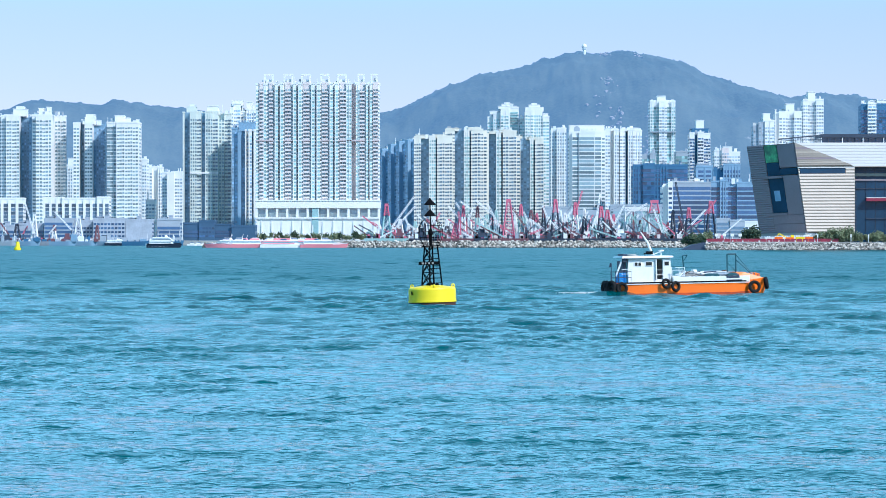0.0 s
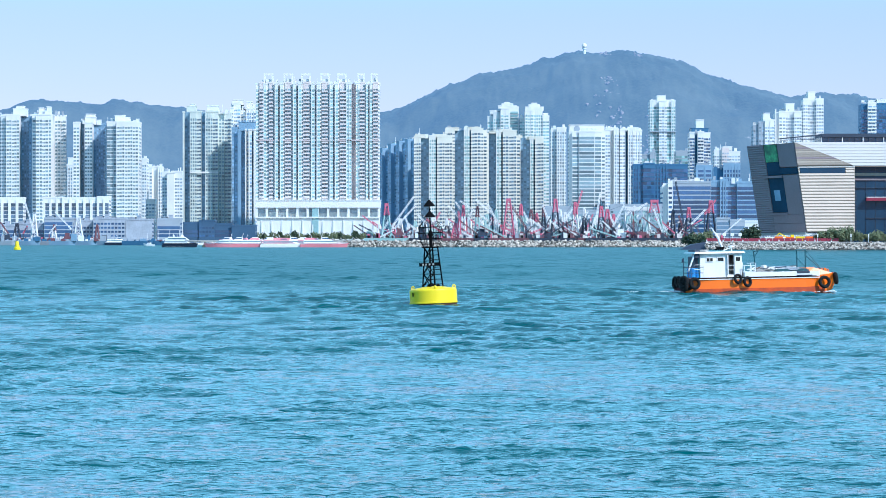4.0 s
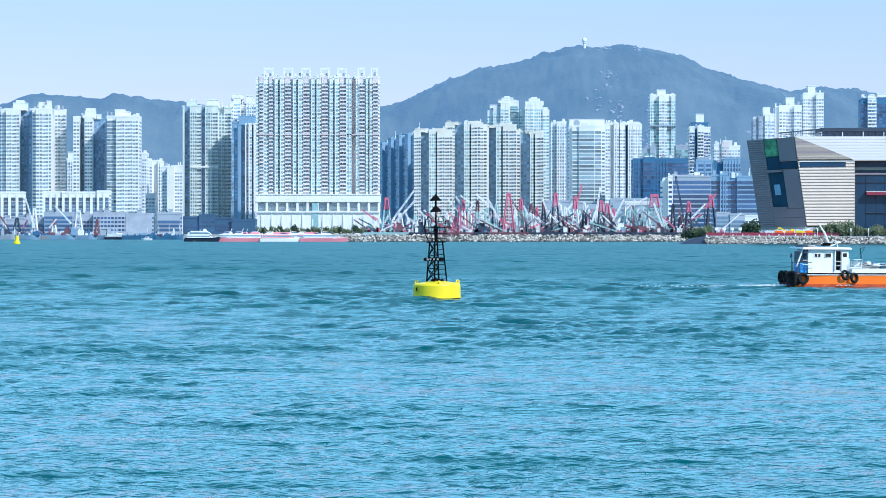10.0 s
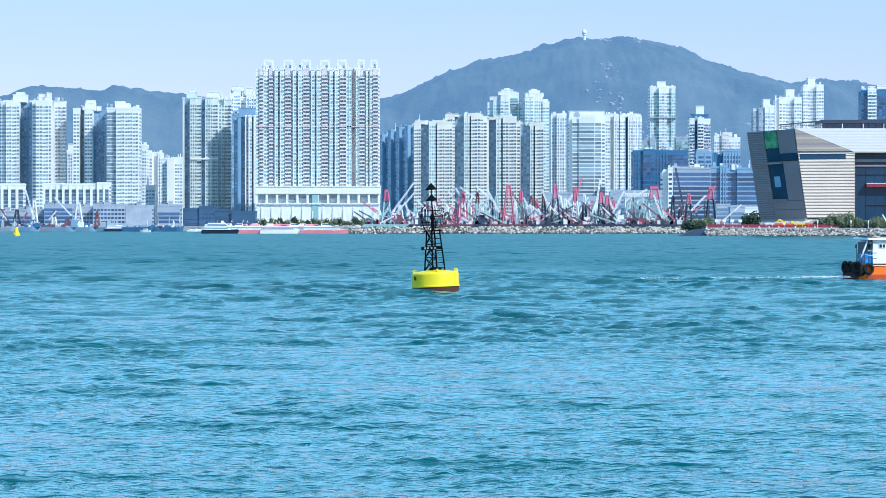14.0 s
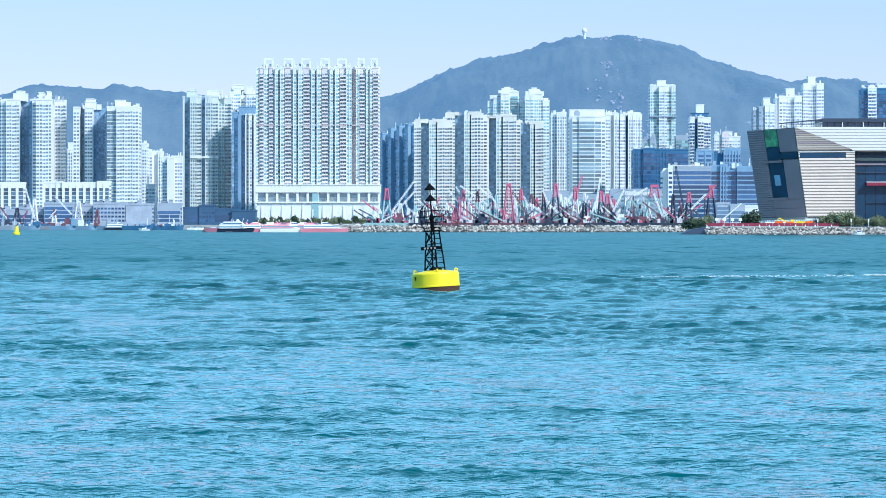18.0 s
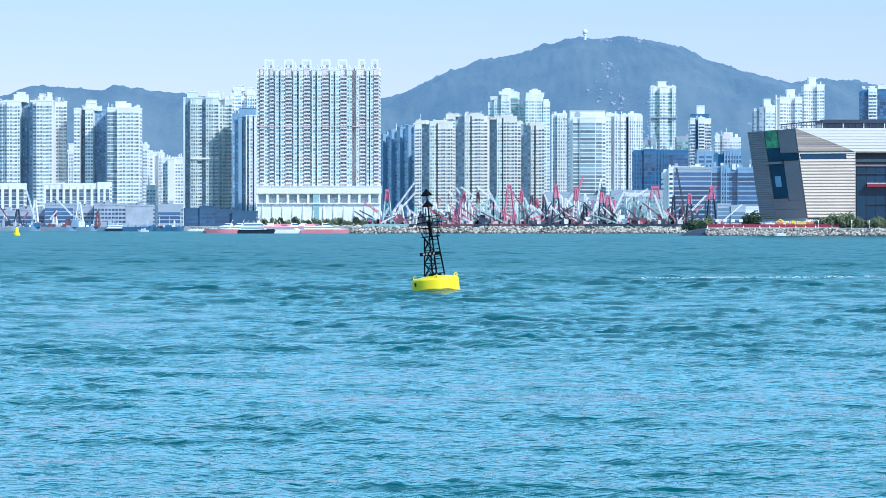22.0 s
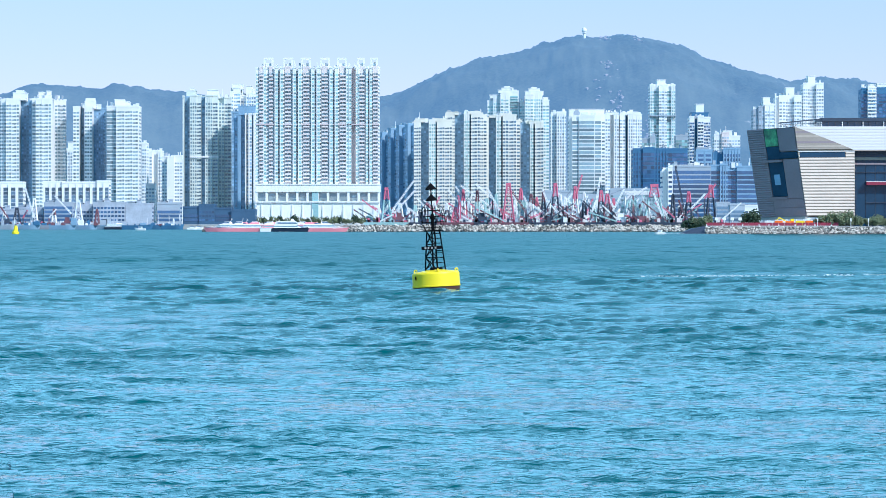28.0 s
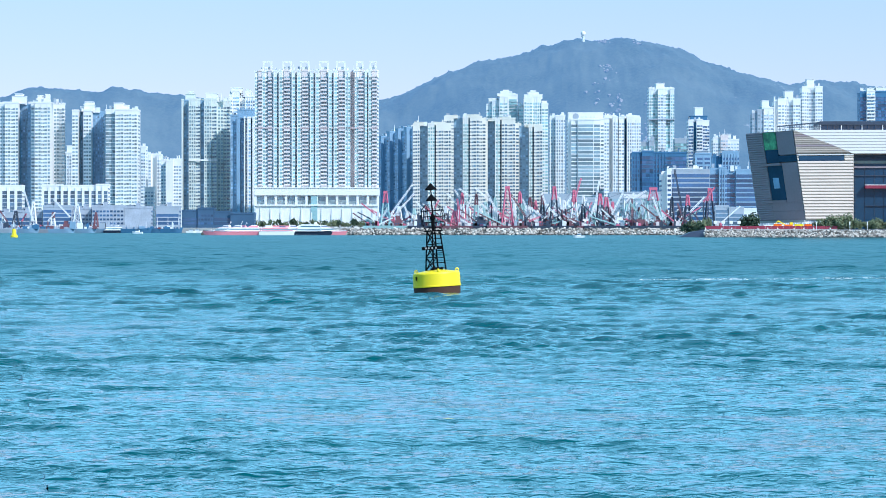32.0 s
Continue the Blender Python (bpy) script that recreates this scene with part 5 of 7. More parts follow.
    for (ua, va), (ub, vb), mt in booms:
        p = (wx(ua, d) - wx(u, d), -3.4, wz(va, d))
        q = (wx(ub, d) - wx(u, d), -3.4, wz(vb, d))
        if p[2] > q[2]:
            p, q = q, p
        b = Buf()
        n = max(5, int((Vector(q) - Vector(p)).length / 1.9))
        lattice(b, p, q, 1.15, n)
        boom = part("boom", b, mt, ob)
        b = Buf(); b.beam((p[0], -3.4, min(p[2], dk + 1)), p, 0.7); b.box(p[0] - 1, p[0] + 1, -4.2, -2.6, dk, max(dk + 0.4, min(p[2], dk + 2))); part("boom_foot", b, hull, ob)
        b = Buf(); b.beam(q, (0, -0.5, h), 0.12); b.beam((q[0], q[1] - 0.3, q[2]), (q[0], q[1] - 0.3, max(3, q[2] - 6)), 0.1); part("cable", b, "dark_steel", ob)
    return ob


WS, RS, TS, DS, RU = "white_steel", "red_steel", "teal_steel", "dark_steel", "rust_steel"
derrick(684, 361, 17, 1830, TS, RS, [((693, 401), (733, 346), WS)], TS)
derrick(708, 388, 14, 1850, WS, WS, [((698, 404), (735, 363), WS)], RU, 18)
derrick(735, 392, 12, 1842, WS, TS, [((722, 394), (746, 412), WS)], DS, 18)
derrick(768, 384, 16, 1826, TS, WS, [((752, 392), (739, 378), WS)], DS)
derrick(791, 388, 10, 1850, DS, WS, [((812, 383), (793, 362), WS), ((826, 384), (806, 356), WS)], RS, 20)
derrick(806, 396, 15, 1822, RS, RS, [((815, 392), (811, 372), RS)], RS, 20)
derrick(820, 364, 9, 1846, WS, RS, [((888, 406), (814, 354), WS)], DS, 26)
derrick(845, 366, 10, 1834, TS, RU, [((872, 378), (842, 352), WS)], DS)
derrick(862, 380, 13, 1852, TS, TS, [((888, 412), (842, 400), WS), ((855, 415), (880, 372), WS)], DS, 24)
derrick(878, 372, 8, 1828, WS, TS, [((884, 399), (862, 358), WS)], DS)
derrick(900, 353, 21, 1824, RS, RS, [], RS, 22, "tall red lattice derrick on a moored barge")
derrick(922, 362, 11, 1844, TS, RS, [((932, 404), (906, 364), RU)], DS)
derrick(940, 372, 12, 1830, WS, RU, [((964, 405), (936, 385), WS), ((938, 412), (962, 402), RS)], DS)
derrick(962, 366, 9, 1850, DS, RU, [((978, 410), (960, 361), WS)], DS)
derrick(983, 353, 16, 1826, DS, RS, [((995, 408), (972, 388), WS)], DS, 24)
derrick(1000, 377, 12, 1846, RU, WS, [((1012, 396), (1030, 336), RS)], DS)
derrick(1018, 359, 13, 1830, WS, RS, [((997, 392), (1013, 368), WS)], RU)
derrick(1034, 368, 8, 1850, DS, WS, [((1058, 408), (1038, 388), WS)], DS)
derrick(1050, 386, 11, 1826, TS, WS, [((1047, 402), (1058, 372), WS)], RU, 20)
derrick(1064, 366, 14, 1840, DS, RS, [((1052, 402), (1062, 340), WS)], DS)
derrick(1075, 372, 16, 1824, RU, RS, [((1084, 400), (1104, 361), WS)], DS)
derrick(1103, 392, 15, 1846, TS, TS, [((1086, 402), (1124, 362), WS)], DS, 22)
derrick(1122, 380, 18, 1830, WS, TS, [((1136, 404), (1116, 378), TS), ((1120, 372), (1145, 358), WS)], RU)
derrick(1146, 386, 12, 1850, WS, WS, [((1142, 408), (1147, 362), TS)], DS)
derrick(1158, 355, 36, 1822, TS, RS, [((1172, 410), (1156, 368), WS)], DS, 26, "tall teal and red lattice derrick on a moored barge")
derrick(1191, 372, 9, 1846, DS, DS, [((1211, 406), (1195, 320), DS)], DS)
derrick(1219, 368, 13, 1832, DS, RS, [((1222, 396), (1248, 369), WS)], DS, 20)
derrick(1258, 356, 18, 1842, DS, RS, [((1246, 378), (1266, 352), RS)], DS, 16)
gantry = thing("gantry_crane", "white gantry crane with a ragged lattice beam among the barges", "crane", wx(1127, 1836), 1836, 0)
gx, gt = 22 / LENS * 1836, wz(363, 1836)
b = Buf(); lattice(b, (-gx, -1.2, gt - 1.3), (gx, -1.2, gt - 1.6), 2.6, 14, 0.5, 0.42); lattice(b, (-gx, 1.6, gt - 1.4), (gx, 1.6, gt - 1.4), 2.4, 12, 0.5, 0.42); part("cross_beam", b, "white_steel", gantry)
for x, y in ((-gx + 0.6, -1.2), (-gx + 0.6, 1.6), (gx - 0.6, -1.2), (gx - 0.6, 1.6)):
    b = Buf(); b.beam((x * 1.15, y * 1.5, 2.0), (x, y, gt - 2), 0.6); part("leg", b, "white_steel", gantry)
for a, c in (((-gx, -1.8, 5), (-gx * 0.35, -1.2, gt - 2)), ((gx, -1.8, 5), (gx * 0.4, -1.2, gt - 2))):
    b = Buf(); b.beam(a, c, 0.4); part("brace", b, "white_steel", gantry)
b = Buf(); b.box(-gx * 1.3, gx * 1.3, -4, 4, -0.8, 4.4); part("pontoon", b, "dark_steel", gantry)
derrick(672, 398, 9, 1868, WS, WS, [((676, 412), (690, 384), WS)], DS, 16)
derrick(697, 396, 8, 1880, RS, WS, [], RU, 20)
derrick(722, 400, 9, 1892, WS, WS, [((728, 410), (716, 380), WS)], TS, 24)
derrick(752, 392, 12, 1868, WS, WS, [((760, 410), (779, 374), RS)], DS, 16)
derrick(780, 396, 9, 1880, TS, WS, [((776, 412), (800, 386), WS)], DS, 20)
derrick(813, 390, 10, 1892, WS, RS, [((818, 412), (836, 370), WS)], RU, 24)
derrick(832, 388, 9, 1868, WS, WS, [((828, 410), (853, 388), WS)], TS, 16)
derrick(853, 392, 10, 1880, WS, WS, [((870, 416), (838, 396), RS)], DS, 20)
derrick(871, 386, 8, 1892, TS, RS, [((895, 418), (868, 384), WS)], DS, 24)
derrick(912, 384, 9, 1868, WS, WS, [((916, 412), (909, 366), WS)], RU, 16)
derrick(930, 384, 8, 1880, WS, TS, [((946, 412), (926, 372), WS)], TS, 20)
derrick(950, 378, 9, 1892, WS, RS, [((970, 412), (944, 378), RU)], DS, 24)
derrick(972, 384, 9, 1868, RU, WS, [((976, 412), (990, 366), WS)], DS, 16)
derrick(992, 372, 9, 1880, WS, WS, [], RU, 20)
derrick(1009, 384, 10, 1892, WS, TS, [((1022, 414), (1004, 376), WS)], TS, 24)
derrick(1026, 384, 8, 1868, DS, WS, [((1020, 410), (1040, 372), WS)], DS, 16)
derrick(1042, 382, 9, 1880, WS, WS, [((1036, 408), (1049, 378), RS)], DS, 20)
derrick(1058, 384, 10, 1892, WS, WS, [((1072, 414), (1056, 380), WS)], RU, 24)
derrick(1086, 380, 10, 1868, RU, RS, [((1094, 412), (1076, 374), WS)], TS, 16)
derrick(1095, 396, 8, 1880, WS, WS, [], DS, 20)
derrick(1112, 384, 12, 1892, WS, TS, [((1106, 408), (1130, 378), WS)], DS, 24)
derrick(1133, 390, 9, 1868, WS, RU, [((1130, 412), (1140, 372), TS)], RU, 16)
derrick(1170, 388, 10, 1880, WS, DS, [((1180, 412), (1164, 376), WS)], TS, 20)
derrick(1182, 394, 8, 1892, DS, RU, [], DS, 24)
derrick(1204, 390, 9, 1868, DS, DS, [((1212, 410), (1200, 380), RU)], DS, 16)
derrick(61, 379, 12, 2300, WS, WS, [((62, 412), (46, 358), WS)], DS, 24)
derrick(139, 383, 16, 2296, WS, WS, [((128, 405), (98, 373), WS)], DS, 26)
derrick(30, 396, 14, 2304, DS, DS, [((42, 412), (50, 398), RS)], DS, 22)
derrick(172, 398, 8, 2304, RU, RU, [], DS, 18)
derrick(96, 398, 9, 2308, WS, RU, [((88, 412), (101, 396), WS)], RU, 20)
derrick(8, 402, 9, 2308, WS, WS, [((16, 412), (2, 392), RU)], DS, 20)


# ---------------------------------------------------------------- moored and passing vessels
def hull_shape(b, length, beam, depth, low, sheer=0.5, flare=0.82, n=14):
    """A ship's hull along +x with a raked bow."""
    ring = []
    for i in range(n + 1):
        s = i / n
        x = -length / 2 + length * s
        w = beam / 2 * (1 - max(0, (s - 0.62) / 0.38) ** 2 * 0.96)
        top = depth + sheer * max(0, (s - 0.5) * 2) ** 2
        ring.append((x, w, top))
    k = len(b.v)
    for x, w, top in ring:
        xb = x - (0.06 * length if x > 0 else 0) * (x / (length / 2)) ** 2
        b.v += [(x, -w, top), (xb, -w * flare, low), (xb, w * flare, low), (x, w, top)]
    for i in range(n):
        o = k + i * 4
        for j in range(3):
            b.f.append((o + j, o + j + 1, o + 5 + j, o + 4 + j))
        b.f.append((o + 3, o, o + 4, o + 7))
    b.f.append((k, k + 3, k + 2, k + 1))
    o = k + n * 4
    b.f.append((o, o + 1, o + 2, o + 3))


def fast_ferry(name, label, length, hull, upper, stripe, group=""):
    ob = thing(name, label, "ferry", group=group)
    s = length / 27.0
    for side in (-1, 1):
        b = Buf(); hull_shape(b, 27 * s, 2.6 * s, 1.7 * s, -0.5, 0.9 * s)
        b.v = [(x, y + side * 2.9 * s, z) for x, y, z in b.v]
        part("hull", b, hull, ob)
    b = Buf(); hull_shape(b, 26 * s, 8.2 * s, 2.6 * s, 1.3 * s, 0.6 * s); part("deck_body", b, stripe, ob)
    b = Buf()
    b.hexa([(-11.5 * s, -3.7 * s, 2.6 * s), (7.5 * s, -3.7 * s, 2.6 * s), (7.5 * s, 3.7 * s, 2.6 * s), (-11.5 * s, 3.7 * s, 2.6 * s),
            (-11.2 * s, -3.3 * s, 4.9 * s), (3.6 * s, -3.3 * s, 4.9 * s), (3.6 * s, 3.3 * s, 4.9 * s), (-11.2 * s, 3.3 * s, 4.9 * s)])
    part("cabin", b, upper, ob)
    b = Buf(); b.hexa([(-11.3 * s, -3.6 * s, 3.2 * s), (6.3 * s, -3.6 * s, 3.2 * s), (6.3 * s, 3.6 * s, 3.2 * s), (-11.3 * s, 3.6 * s, 3.2 * s),
                       (-11.2 * s, -3.52 * s, 4.2 * s), (4.7 * s, -3.52 * s, 4.2 * s), (4.7 * s, 3.52 * s, 4.2 * s), (-11.2 * s, 3.52 * s, 4.2 * s)])
    part("window_band", b, "mid_glass", ob)
    b = Buf(); b.hexa([(-2 * s, -2.2 * s, 4.9 * s), (3 * s, -2.2 * s, 4.9 * s), (3 * s, 2.2 * s, 4.9 * s), (-2 * s, 2.2 * s, 4.9 * s),
                       (-1.5 * s, -1.8 * s, 6.6 * s), (1.6 * s, -1.8 * s, 6.6 * s), (1.6 * s, 1.8 * s, 6.6 * s), (-1.5 * s, 1.8 * s, 6.6 * s)])
    part("wheelhouse", b, upper, ob)
    b = Buf(); b.hexa([(-1.2 * s, -2.15 * s, 5.5 * s), (2.65 * s, -2.15 * s, 5.5 * s), (2.65 * s, 2.15 * s, 5.5 * s), (-1.2 * s, 2.15 * s, 5.5 * s),
                       (-1.2 * s, -1.98 * s, 6.2 * s), (2.1 * s, -1.98 * s, 6.2 * s), (2.1 * s, 1.98 * s, 6.2 * s), (-1.2 * s, 1.98 * s, 6.2 * s)])
    part("windscreen", b, "dark_glass", ob)
    b = Buf(); b.beam((-1.4 * s, 0, 6.6 * s), (-2.2 * s, 0, 9.2 * s), 0.22 * s); b.beam((-2.4 * s, -1.2 * s, 8.2 * s), (-2.4 * s, 1.2 * s, 8.2 * s), 0.15 * s)
    part("mast", b, "white_steel", ob)
    return ob


M["red_hull"] = surface("red_hull", (0.80, 0.27, 0.31), 0.5, vary=0.15)
M["navy_hull"] = surface("navy_hull", (0.015, 0.025, 0.05), 0.4, vary=0.2)
F_ = "moored red and white ferries"
red_ferry = fast_ferry("moored_ferry", "red and white high-speed ferry moored at the breakwater", 27, "red_hull", "white_paint", "white_paint", F_)
for z0, z1, y in ((1.75, 2.15, 4.16), (4.9, 5.05, 3.3)):
    b = Buf(); b.box(-11, 4.5, -y, y, z0, z1); part("red_stripe", b, "red_hull", red_ferry, "red painted stripe")
b = Buf(); b.hexa([(-11, -2.6, 4.9), (-5, -2.6, 4.9), (-5, 2.6, 4.9), (-11, 2.6, 4.9), (-10.5, -2, 6.2), (-6.5, -2, 6.2), (-6.5, 2, 6.2), (-10.5, 2, 6.2)]); part("engine_casing", b, "red_hull", red_ferry)
red_ferry.matrix_basis = pose(wx(574, 1717), 1717, 0, 0, 0, 4) @ Matrix.Diagonal((0.92, 0.92, 0.74, 1))
white_ferry = fast_ferry("moored_ferry", "white and pink high-speed ferry moored among the red ones", 25, "white_paint", "red_hull", "white_paint", F_)
b = Buf(); b.box(-10, 4.0, -3.0, 3.0, 4.55, 4.8); part("roof_panel", b, "white_paint", white_ferry)
b = Buf(); b.hexa([(-9, -2.2, 4.7), (-5, -2.2, 4.7), (-5, 2.2, 4.7), (-9, 2.2, 4.7), (-8.6, -1.6, 6.0), (-6, -1.6, 6.0), (-6, 1.6, 6.0), (-8.6, 1.6, 6.0)]); part("engine_casing", b, "white_paint", white_ferry)
white_ferry.matrix_basis = pose(wx(500, 1716), 1716, 0, 0, 0, 5) @ Matrix.Diagonal((0.92, 0.92, 0.74, 1))
for u, dd, turn in ((432, 1729, 176), (556, 1730, -6)):
    copy_thing(white_ferry, pose(wx(u, dd), dd, 0.0, 0, 0, turn))
for u, dd, turn in ((424, 1717, 186), (478, 1729, 174), (519, 1731, 4), (452, 1737, 184), (536, 1739, 6), (404, 1734, 168)):
    copy_thing(red_ferry, pose(wx(u, dd), dd, 0.0, 0, 0, turn))
passing_ferry = fast_ferry("passing_ferry", "dark-hulled white passenger ferry under way", 18.5, "navy_hull", "white_paint", "navy_hull")
b = Buf(); b.box(-8, 3.5, -2.2, 2.2, 3.42, 3.75); b.box(-7.5, -3.0, -1.5, 1.5, 3.75, 4.5); part("upper_deck", b, "white_paint", passing_ferry)
b = Buf(); b.hexa([(-6.4, -2.3, 3.4), (4.6, -2.3, 3.4), (4.6, 2.3, 3.4), (-6.4, 2.3, 3.4), (-6.0, -2.1, 5.2), (2.2, -2.1, 5.2), (2.2, 2.1, 5.2), (-6.0, 2.1, 5.2)]); part("upper_cabin", b, "white_paint", passing_ferry)
b = Buf(); b.hexa([(-6.1, -2.36, 3.9), (3.9, -2.36, 3.9), (3.9, 2.36, 3.9), (-6.1, 2.36, 3.9), (-6.0, -2.28, 4.5), (3.1, -2.28, 4.5), (3.1, 2.28, 4.5), (-6.0, 2.28, 4.5)]); part("window_band", b, "deep_glass", passing_ferry)
b = Buf(); b.hexa([(0.4, -1.3, 5.2), (2.0, -1.3, 5.2), (2.0, 1.3, 5.2), (0.4, 1.3, 5.2), (0.5, -1.1, 6.3), (1.3, -1.1, 6.3), (1.3, 1.1, 6.3), (0.5, 1.1, 6.3)]); part("bridge_top", b, "white_paint", passing_ferry)


def small_boat(name, label, length=6.5, cabin=True):
    ob = thing(name, label, "boat")
    s = length / 6.5
    b = Buf(); hull_shape(b, 6.5 * s, 2.2 * s, 0.9 * s, -0.3, 0.45 * s); part("hull", b, "white_paint", ob)
    b = Buf(); b.box(-1.4 * s, 1.0 * s, -0.8 * s, 0.8 * s, 0.85 * s, 2.1 * s); part("cabin", b, "white_paint", ob)
    b = Buf(); b.box(-1.1 * s, 1.04 * s, -0.84 * s, 0.84 * s, 1.4 * s, 1.85 * s); part("window_band", b, "dark_glass", ob)
    if cabin:
        b = Buf(); b.beam((-0.6 * s, 0, 2.1 * s), (-0.7 * s, 0, 4.8 * s), 0.12 * s); part("mast", b, "dark_steel", ob)
        b = Buf(); b.box(-1.7 * s, 1.3 * s, -0.95 * s, 0.95 * s, 2.1 * s, 2.25 * s); part("roof", b, "navy_hull", ob)
    return ob


launch = small_boat("motor_launch", "small white motor launch off the western quay", 6.5)
for u, dd in ((70, 2290), (104, 2292), (205, 2294), (228, 2290), (340, 2200), (352, 2205)):
    t = copy_thing(launch, pose(wx(u, dd), dd, 0, 0, 0, (u * 13) % 50 - 20))
    tagged(t, "small white boat moored at the quay", "boat", "moored boats")
house_boat = fast_ferry("moored_ferry", "white two-deck ferry moored at the western quay", 19, "navy_hull", "white_paint", "white_paint")
house_boat.matrix_basis = pose(wx(210, 2285), 2285, 0, 0, 0, 6)


def lighter(u, d, length, seed):
    """Dark cargo lighter with mixed deck cargo."""
    rng = random.Random(seed)
    ob = thing("cargo_lighter", "dark cargo lighter loaded with mixed gear at the quay", "barge", wx(u, d), d, 0, "cargo lighters")
    b = Buf(); hull_shape(b, length, 7.0, 2.4, -0.5, 0.9); part("hull", b, rng.choice(("slate_wall", "mauve_wall", "grey_wall", "shade_tile")), ob)
    x = -length * 0.45
    while x < length * 0.36:
        w, h = rng.uniform(0.6, 4.5), rng.uniform(0.3, 2.0) + (rng.uniform(1.0, 3.0) if rng.random() < 0.25 else 0)
        b = Buf(); b.box(x, x + w, -2.6, 2.4, 2.3, 2.4 + h); o_ = rng.uniform(0, 0.5); b.box(x + w * o_, x + w * (o_ + rng.uniform(0.1, 0.5)), -2.0, 1.8, 2.4 + h, 2.4 + h + rng.uniform(0.1, 0.8))
        part("deck_load", b, rng.choice(("white_paint", "mauve_wall", "mauve_wall", "rust_steel", "grey_wall", "grey_wall", "slate_wall", "shade_tile", "pale_wall")), ob)
        x += w + rng.uniform(0.0, 1.5)
    b = Buf(); b.beam((length * 0.3, 0, 2.4), (length * 0.3, 0, rng.uniform(7, 11)), 0.25); part("mast", b, "white_steel", ob)


for i, u in enumerate((14, 44, 80, 112, 152, 182, 244, 266, 286, 306)):
    lighter(u, 2272 + (i % 3) * 9, 15 + (i * 7) % 9, 60 + i)
speedboat = small_boat("speedboat", "small white speedboat running along the rocks", 4.6, False)


def foam_patch(name, label, length, width, count, seed, taper=1.0):
    """Churned white water as flat flecks, denser towards the front end at x = 0."""
    rng = random.Random(seed)
    b = Buf()
    for i in range(count):
        s = rng.random() ** 2.4
        x = -s * length
        y = rng.gauss(0, 1) * width * (0.35 + taper * s) * 0.5
        b.blob((x, y, 0.10 + rng.uniform(-0.05, 0.06)), rng.uniform(0.05, 0.20) * (1 - 0.75 * s), 0.32, rng, 0.5)
    return tagged(part(name, b, "foam", kind="stuff"), label, "foam")


speed_wake = foam_patch("speedboat_wake", "white foam trail behind the speedboat", 26, 1.6, 420, 3)
ferry_wake = foam_patch("ferry_wake", "white foam at the ferry's waterline", 20, 3.0, 300, 4)
boat_wake = foam_patch("boat_wake", "thin white foam trail behind the orange work boat", 4.5, 0.7, 500, 5, 0.9)


def foam_line(length, seed):
    """A thin broken line of flecks that stays on the water where the boat has passed."""
    rng = random.Random(seed)
    b = Buf()
    x = 0.0
    while x < length:
        run_ = rng.uniform(1.4, 5.0)
        for i in range(int(run_ * 13)):
            b.blob((-x - rng.random() * run_, rng.gauss(0, 0.16), 0.10 + rng.uniform(-0.04, 0.05)), rng.uniform(0.03, 0.10), 0.3, rng, 0.5)
        x += run_ + rng.uniform(0.1, 0.9)
    return tagged(part("wake_line", b, "foam", kind="stuff"), "broken white line of foam left by the work boat", "foam")


wake_lines = [foam_line(9.0, 70 + k) for k in range(6)]

hull_foam = foam_patch("bow_foam", "broken white foam along the work boat's waterline", 13.2, 0.25, 90, 8, 0.5)

far_buoy = thing("channel_buoy", "yellow pillar buoy in the far channel", "buoy", wx(31, 1370), 1370, 0)
b = Buf(); b.ring([(1.1, -0.6), (1.45, -0.2), (1.45, 0.6), (1.2, 0.9)], 16); part("float", b, "yellow_paint", far_buoy, smooth=False)
b = Buf(); b.ring([(1.0, 0.9), (0.75, 2.6), (0.6, 3.3)], 12); part("body", b, "yellow_paint", far_buoy)
b = Buf(); b.ring([(0.2, 3.3), (0.2, 3.9)], 8); part("lantern", b, "dark_steel", far_buoy)

# excavator and site things on the promenade
digger = thing("excavator", "orange and yellow excavator behind the hoarding", "excavator", wx(1398, 1402), 1402, 3.0)
b = Buf(); b.box(-1.9, 1.9, -1.3, -0.6, 0, 0.9); part("track", b, "dark_steel", digger)
b = Buf(); b.box(-1.9, 1.9, 0.6, 1.3, 0, 0.9); part("track", b, "dark_steel", digger)
b = Buf(); b.box(-1.7, 1.5, -1.2, 1.2, 0.95, 2.1); part("engine_body", b, "orange_paint", digger)
b = Buf(); b.box(0.3, 1.6, -1.2, 0.1, 2.1, 3.0); part("cab", b, "yellow_paint", digger)
b = Buf(); b.beam((-1.2, 0.2, 1.8), (-4.4, 0.2, 3.6), 0.45); part("boom", b, "yellow_paint", digger)
b = Buf(); b.beam((-4.4, 0.2, 3.6), (-6.2, 0.2, 1.6), 0.35); part("arm", b, "yellow_paint", digger)
for u, w, mt, lab in ((1416, 3.6, "yellow_paint", "yellow site container"), (1432, 3.0, "orange_paint", "orange site container"), (1378, 3.2, "orange_paint", "orange site container")):
    c = thing("site_container", lab + " on the promenade", "container", wx(u, 1400), 1400, 3.0, "site containers")
    b = Buf(); b.box(-w / 2, w / 2, -1.1, 1.1, 0.1, 2.3); part("body", b, mt, c)
    for i in range(int(w / 0.4)):
        b = Buf(); b.box(-w / 2 + 0.1 + i * 0.4, -w / 2 + 0.28 + i * 0.4, -1.16, -1.1, 0.2, 2.2); part("rib", b, mt, c)
    b = Buf(); b.box(-w / 2 - 0.05, w / 2 + 0.05, -1.2, 1.2, 2.3, 2.45); part("lid", b, "white_paint", c)
